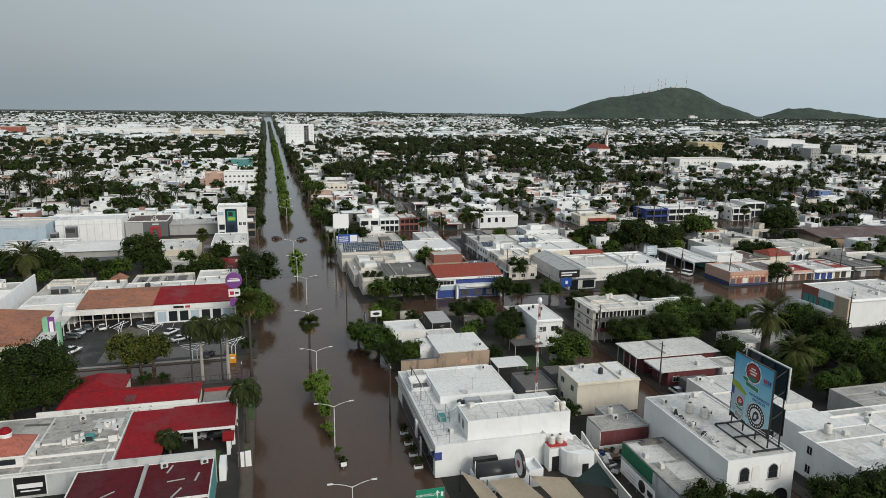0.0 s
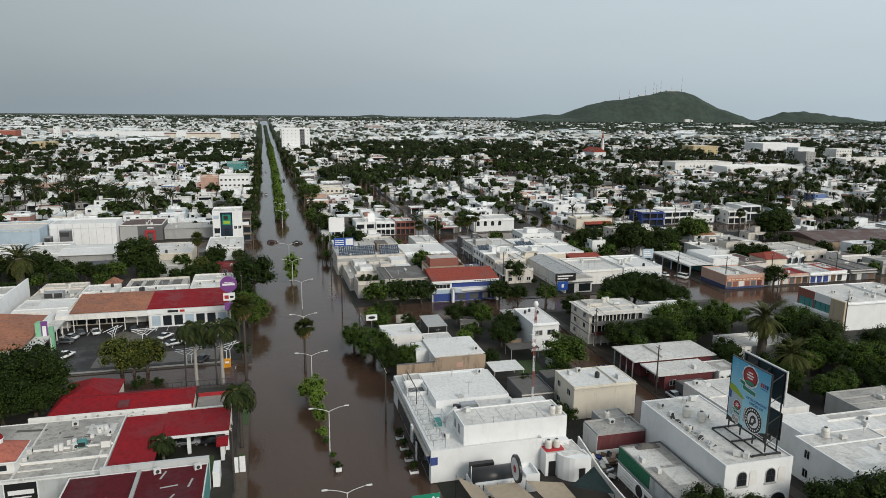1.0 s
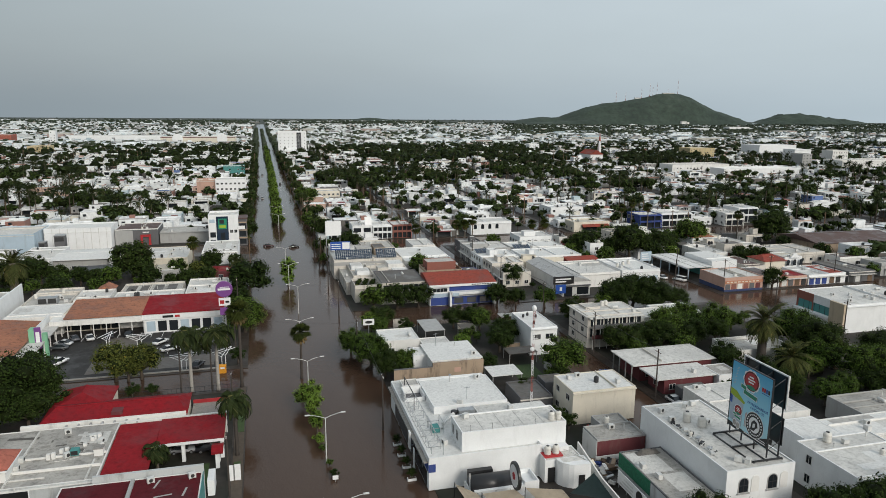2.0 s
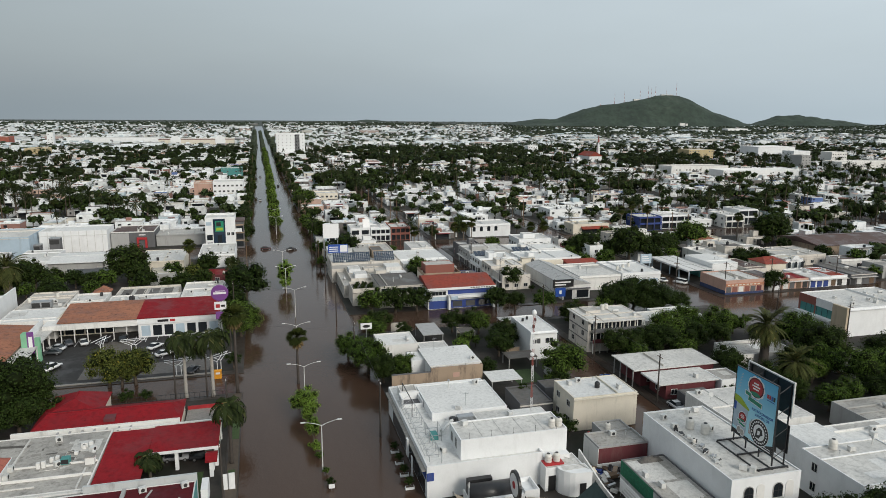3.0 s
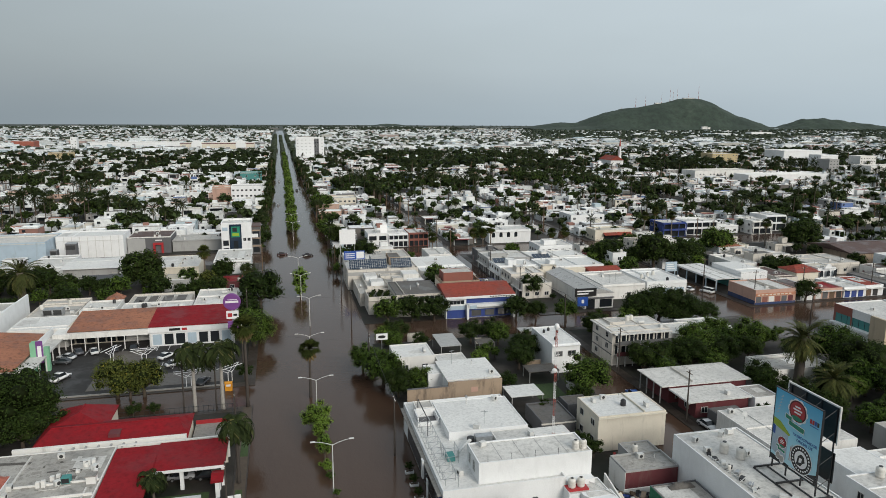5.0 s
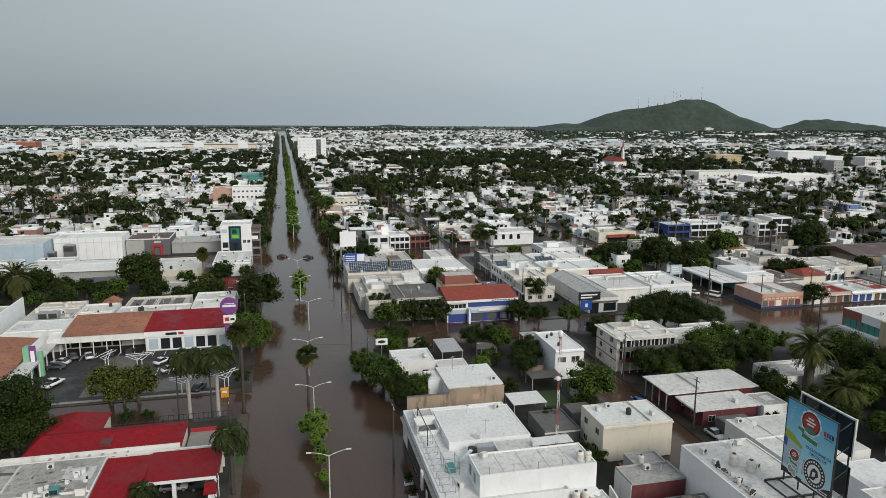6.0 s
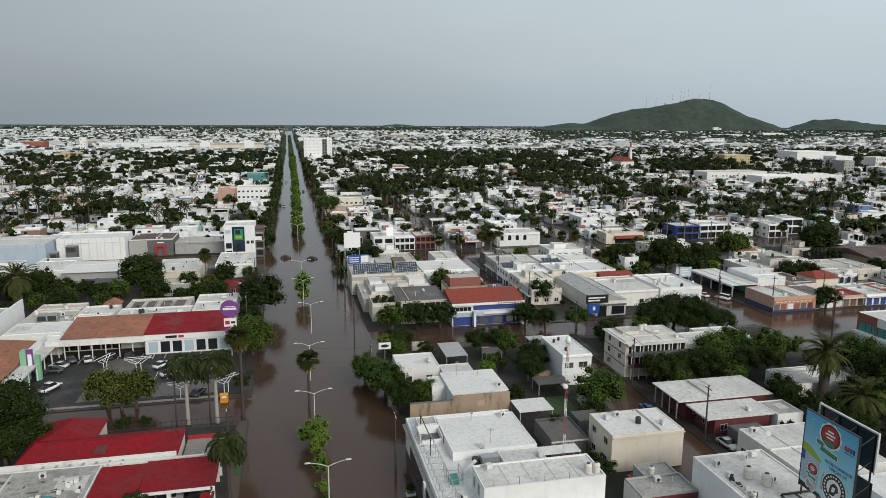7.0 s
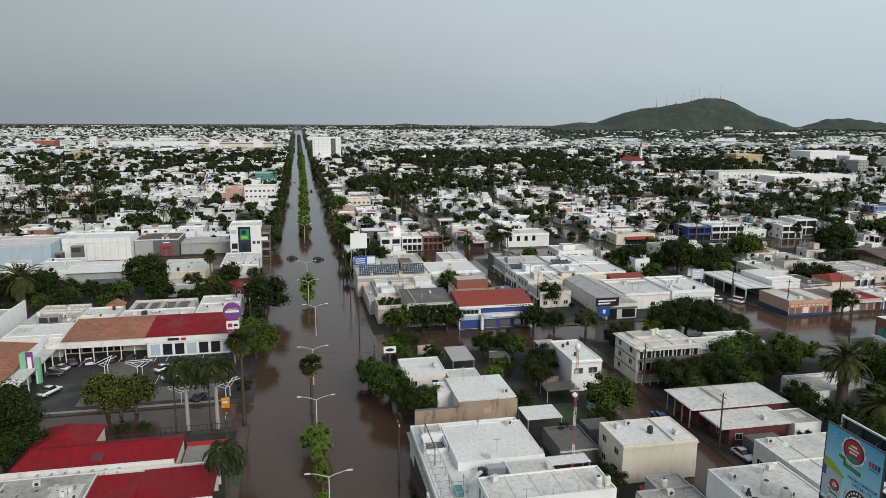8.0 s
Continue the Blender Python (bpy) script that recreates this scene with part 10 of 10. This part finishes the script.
for bx0, bx1, by0, by1 in BLOCKS:
    for yy in range(int(by0), int(by1), 28):
        for xx in (bx0 + 0.5, bx1 - 0.5):
            if 250 < yy < 900 and in_view(xx, yy) and rn.rand() < 0.5 and not taken(xx - 1, xx + 1, yy - 1, yy + 1):
                hp_ = rn.uniform(7.5, 11)
                poles += [(xx - 0.14, xx + 0.14, yy - 0.14, yy + 0.14, 0, hp_), (xx - 0.9, xx + 0.9, yy - 0.06, yy + 0.06, hp_ - 0.9, hp_ - 0.75)]
stuff("street_poles", *many_boxes(poles), [M["wood"]], "wooden power poles along the far streets", "poles")
v, f = many_boxes(panes)
stuff("town_windows", v, f, [M["glass"]], "small dark windows, roof boxes, and dark sheets for porch shade", "windows")


def crowns(spots, lobes, count, size, seed):
    """Many crowns as one mesh: a few lumps each, with leaves over them."""
    rs = np.random.RandomState(seed)
    V, Fs, Ix, at = [], [], [], 0
    kinds = []
    for _ in range(12):
        if lobes >= 0:
            kinds.append(crown_of(rs, lobes_of(rs, 1.0, 1.1, lobes) if lobes else [(0, 0, 0.9, 0.95, 0.95, 0.75)], count, size, 0.8))
        else:
            v, f = leaf_cloud(rs, [(0, 0, 0.8, 0.9, 0.9, 0.7)], count, size)
            cv, cf = box_lump(rs)
            kinds.append((np.concatenate([v, cv]), np.concatenate([f, cf + len(v)]), np.zeros(len(f) + len(cf), int)))
    for k, (x, y, r) in enumerate(spots):
        v, f, ix = kinds[k % 12]
        Ix.append(ix)
        c, s = math.cos(k * 1.3), math.sin(k * 1.3)
        w = np.stack([v[:, 0] * c - v[:, 1] * s, v[:, 0] * s + v[:, 1] * c, v[:, 2] * (0.85 + 0.3 * ((k * 7) % 5) / 5)], 1) * r + np.array((x, y, 0.1))
        V.append(w)
        Fs.append(f + at)
        at += len(v)
    return np.concatenate(V), np.concatenate(Fs), np.concatenate(Ix)


near_part = [s for s in far_trees if s[1] < 640]
far_part = [s for s in far_trees if s[1] >= 640]
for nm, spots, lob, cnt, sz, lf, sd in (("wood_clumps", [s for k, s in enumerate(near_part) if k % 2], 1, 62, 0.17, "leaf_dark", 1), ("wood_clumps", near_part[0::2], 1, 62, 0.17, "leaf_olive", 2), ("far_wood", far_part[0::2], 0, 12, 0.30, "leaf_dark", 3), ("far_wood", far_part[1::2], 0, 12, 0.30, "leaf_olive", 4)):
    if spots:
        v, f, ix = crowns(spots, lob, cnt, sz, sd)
        stuff(nm, v, f, [M[lf], M["crown_shade"]], "dark green crowns of garden and street trees", "trees", ix, False)
stems = many_boxes([(x - 0.15, x + 0.15, y - 0.15, y + 0.15, 0, r * 1.1) for x, y, r in far_trees] + [(x - 0.17, x + 0.17, y - 0.17, y + 0.17, 0, 5.5 + r) for x, y, r in far_palms])
stuff("far_trunks", *stems, [M["bark"]], "trunks of far trees and palms", "trunks")
pk = [palm_crown(np.random.RandomState(s), "date", True) for s in range(4)]
V, Fs, at = [], [], 0
for k, (x, y, r) in enumerate(far_palms):
    v, f = pk[k % 4]
    V.append(v * (0.85 + 0.07 * r) + np.array((x, y, 5.5 + r)))
    Fs.append(f + at)
    at += len(v)
stuff("far_palms", np.concatenate(V), np.concatenate(Fs), [M["frond"]], "heads of tall palms over the roofs", "palm trees")

# the outskirts, out to the foot of the hills
walls, tops, spots, spots2 = [], [], [], []
for k in range(17000):
    yy = 1125 + 2700 * rn.rand() ** 1.25
    xx = rn.uniform(-0.42 * yy - 30, 1.2 * yy + 30)
    if yy > 3300 and xx > 900 or -19 < xx < 34:
        continue
    wood = xx > 0.36 * yy and yy > 1650 or yy > 3000
    dens = noise.noise((xx * 0.004, yy * 0.004, 0.3)) + (-0.42 if wood else 0.34)
    if rn.rand() < 0.55 + 0.5 * dens:
        w_, d_, hh = rn.uniform(6, 14), rn.uniform(7, 15), rn.uniform(3.0, 6.8)
        if rn.rand() < 0.03:
            w_, d_, hh = rn.uniform(25, 60), rn.uniform(12, 24), rn.uniform(6, 10)
        if not taken(xx - w_, xx + w_, yy - d_, yy + d_):
            walls.append((xx - w_ / 2, xx + w_ / 2, yy - d_ / 2, yy + d_ / 2, -0.5, hh))
            tops.append((xx - w_ / 2 + 0.3, xx + w_ / 2 - 0.3, yy - d_ / 2 + 0.3, yy + d_ / 2 - 0.3, hh, hh + 0.1))
            if rn.rand() < 0.4:
                walls.append((xx - w_ / 4, xx + w_ / 4, yy - d_ / 4, yy + d_ / 4, hh + 0.1, hh + rn.uniform(1.5, 3.2)))
    for j in range(3):
        if rn.rand() < 0.40 - 0.34 * dens:
            tx, ty = xx + rn.uniform(-20, 20), yy + rn.uniform(-20, 20)
            if not (-175 < tx < -35 and 1170 < ty < 1310 or -330 < tx < -160 and 1270 < ty < 1400 or 150 < tx < 235 and 1150 < ty < 1210 or -14 < tx < 30):
                (spots if yy < 1900 else spots2).append((tx, ty, rn.uniform(2.6, 5.6) if not wood else rn.uniform(3.6, 6.6)))
for xa, ya in ((-7.5, 900), (7.6, 820), (24, 860)):
    for k in range(120):
        spots.append((xa + rn.uniform(-1.5, 1.5), ya + 11 * k, rn.uniform(3.2, 4.8) if xa != 7.6 else rn.uniform(2.6, 3.6)))
for k in range(700):
    yy = rn.uniform(3300, 4700)
    spots2.append((rn.uniform(-0.45 * yy, 1.15 * yy), yy, rn.uniform(3, 4.5)))
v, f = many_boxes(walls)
stuff("outskirt_houses", v, f, [M["hazed_wall"]], "far low houses of the outskirts", "houses")
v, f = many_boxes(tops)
stuff("outskirt_roofs", v, f, [M["hazed_roof"]], "far pale flat roofs of the outskirts", "roofs")
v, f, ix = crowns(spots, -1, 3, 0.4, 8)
stuff("outskirt_trees", v, f, [M["leaf_hazed"]], "far dark trees of the outskirts", "trees")
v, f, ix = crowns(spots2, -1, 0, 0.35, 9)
stuff("horizon_trees", v, f, [M["leaf_hazed"]], "thin dark tree line on the plain", "trees")


# ---------------------------------------------------------------- hills and masts
def hill(name, cx, cy, rx, ry, crest, label):
    """A hill as a height field; crest maps -1..1 across it to a height."""
    nx, ny = 120, 40
    bm = bmesh.new()
    grid = []
    for j in range(ny + 1):
        row = []
        for i in range(nx + 1):
            u, w = -1 + 2 * i / nx, -1 + 2 * j / ny
            fall = max(0.0, math.cos(w * math.pi / 2)) ** 1.2
            h = crest(u) * fall
            h += noise.fractal((u * 4, w * 3, cx * 0.01), 1.0, 2.0, 5) * 9 * min(1, h / 30)
            row.append(bm.verts.new((cx + u * rx, cy + w * ry, h - 1.0)))
        grid.append(row)
    for j in range(ny):
        for i in range(nx):
            bm.faces.new((grid[j][i], grid[j][i + 1], grid[j + 1][i + 1], grid[j + 1][i]))
    ob = new(name, mesh_of(name, bm, M["hill"], True))
    return tagged(ob, label, "hill", "", "structure")


def bend(points):
    def at_(u):
        for (a, ha), (b, hb) in zip(points, points[1:]):
            if a <= u <= b:
                k = (u - a) / (b - a)
                k = k * k * (3 - 2 * k) * 0.15 + k * 0.85
                return ha + (hb - ha) * k
        return 0.0
    return at_


landmark("stadium", 1530.0, 1610.0, 2030.0, 2060.0, 13.0, "clean", "r_clean", "large pale stadium hall at the foot of the hill", wins="")
landmark("long_hall", 1400.0, 1462.0, 2040.0, 2056.0, 9.0, "clean", "r_white", "long white hall among dark trees", wins="")
hill("hill_main", 1725.0, 3000.0, 620.0, 190.0, bend([(-1, 12), (-0.885, 25), (-0.64, 38), (-0.505, 60), (-0.39, 80), (-0.254, 102), (-0.138, 109), (-0.02, 122), (0.1, 129), (0.195, 145), (0.267, 151), (0.39, 149), (0.466, 134), (0.597, 100), (0.70, 74), (0.835, 47), (0.915, 28), (1, 4)]), "green scrub-covered hill with masts on top")
hill("hill_small", 2800.0, 3150.0, 420.0, 130.0, bend([(-1, 0), (-0.75, 4), (-0.57, 20), (-0.41, 40), (-0.286, 57), (-0.02, 61), (0.14, 53), (0.40, 44), (0.7, 32), (1, 16)]), "small green hill behind the town")
hill("hill_far", 700.0, 4500.0, 160.0, 90.0, bend([(-1, 0), (-0.3, 12), (0.1, 17), (0.4, 12), (1, 0)]), "faint far hill on the horizon")
for k, (mx, mz, mh) in enumerate(((1560, 101, 9), (1632, 114, 44), (1682, 118, 46), (1765, 127, 52), (1808, 135, 66), (1824, 138, 52), (1846, 141, 62), (1905, 150, 28), (1958, 150, 72))):
    t = thing("radio_mast", mx, 3000.0, mz - 6, "tall red and white lattice radio mast on a hill", "mast", "masts on the hill")
    for j in range(6):
        z0, z1 = mh * j / 6 + (5 if j else 0), mh * (j + 1) / 6 + 5
        part("section", tube(bmesh.new(), [(0, 0, z0), (0, 0, z1)], (1.2 - 0.12 * j, 1.08 - 0.12 * j), 4), M["sign_white" if j % 2 else "mast_red"], t)
for a0, a1, z_, hh in ((1875, 1935, 147, 7), (1730, 1760, 124, 6), (1966, 1990, 46, 8), (1996, 2006, 46, 5)):
    dy = 0 if z_ > 100 else -330
    b_ = thing("hill_station", (a0 + a1) / 2 * (1 if dy == 0 else 0.9), 3000 + dy, (z_ - 4) if dy == 0 else 12.5, "white station building on the hill", "building")
    part("body", boxes((-(a1 - a0) / 2, (a1 - a0) / 2, -6, 6, 0, hh + 3)), M["white"], b_)
    part("roof", boxes((-(a1 - a0) / 2 - 1, (a1 - a0) / 2 + 1, -7, 7, hh + 3, hh + 3.6)), M["r_white"], b_)
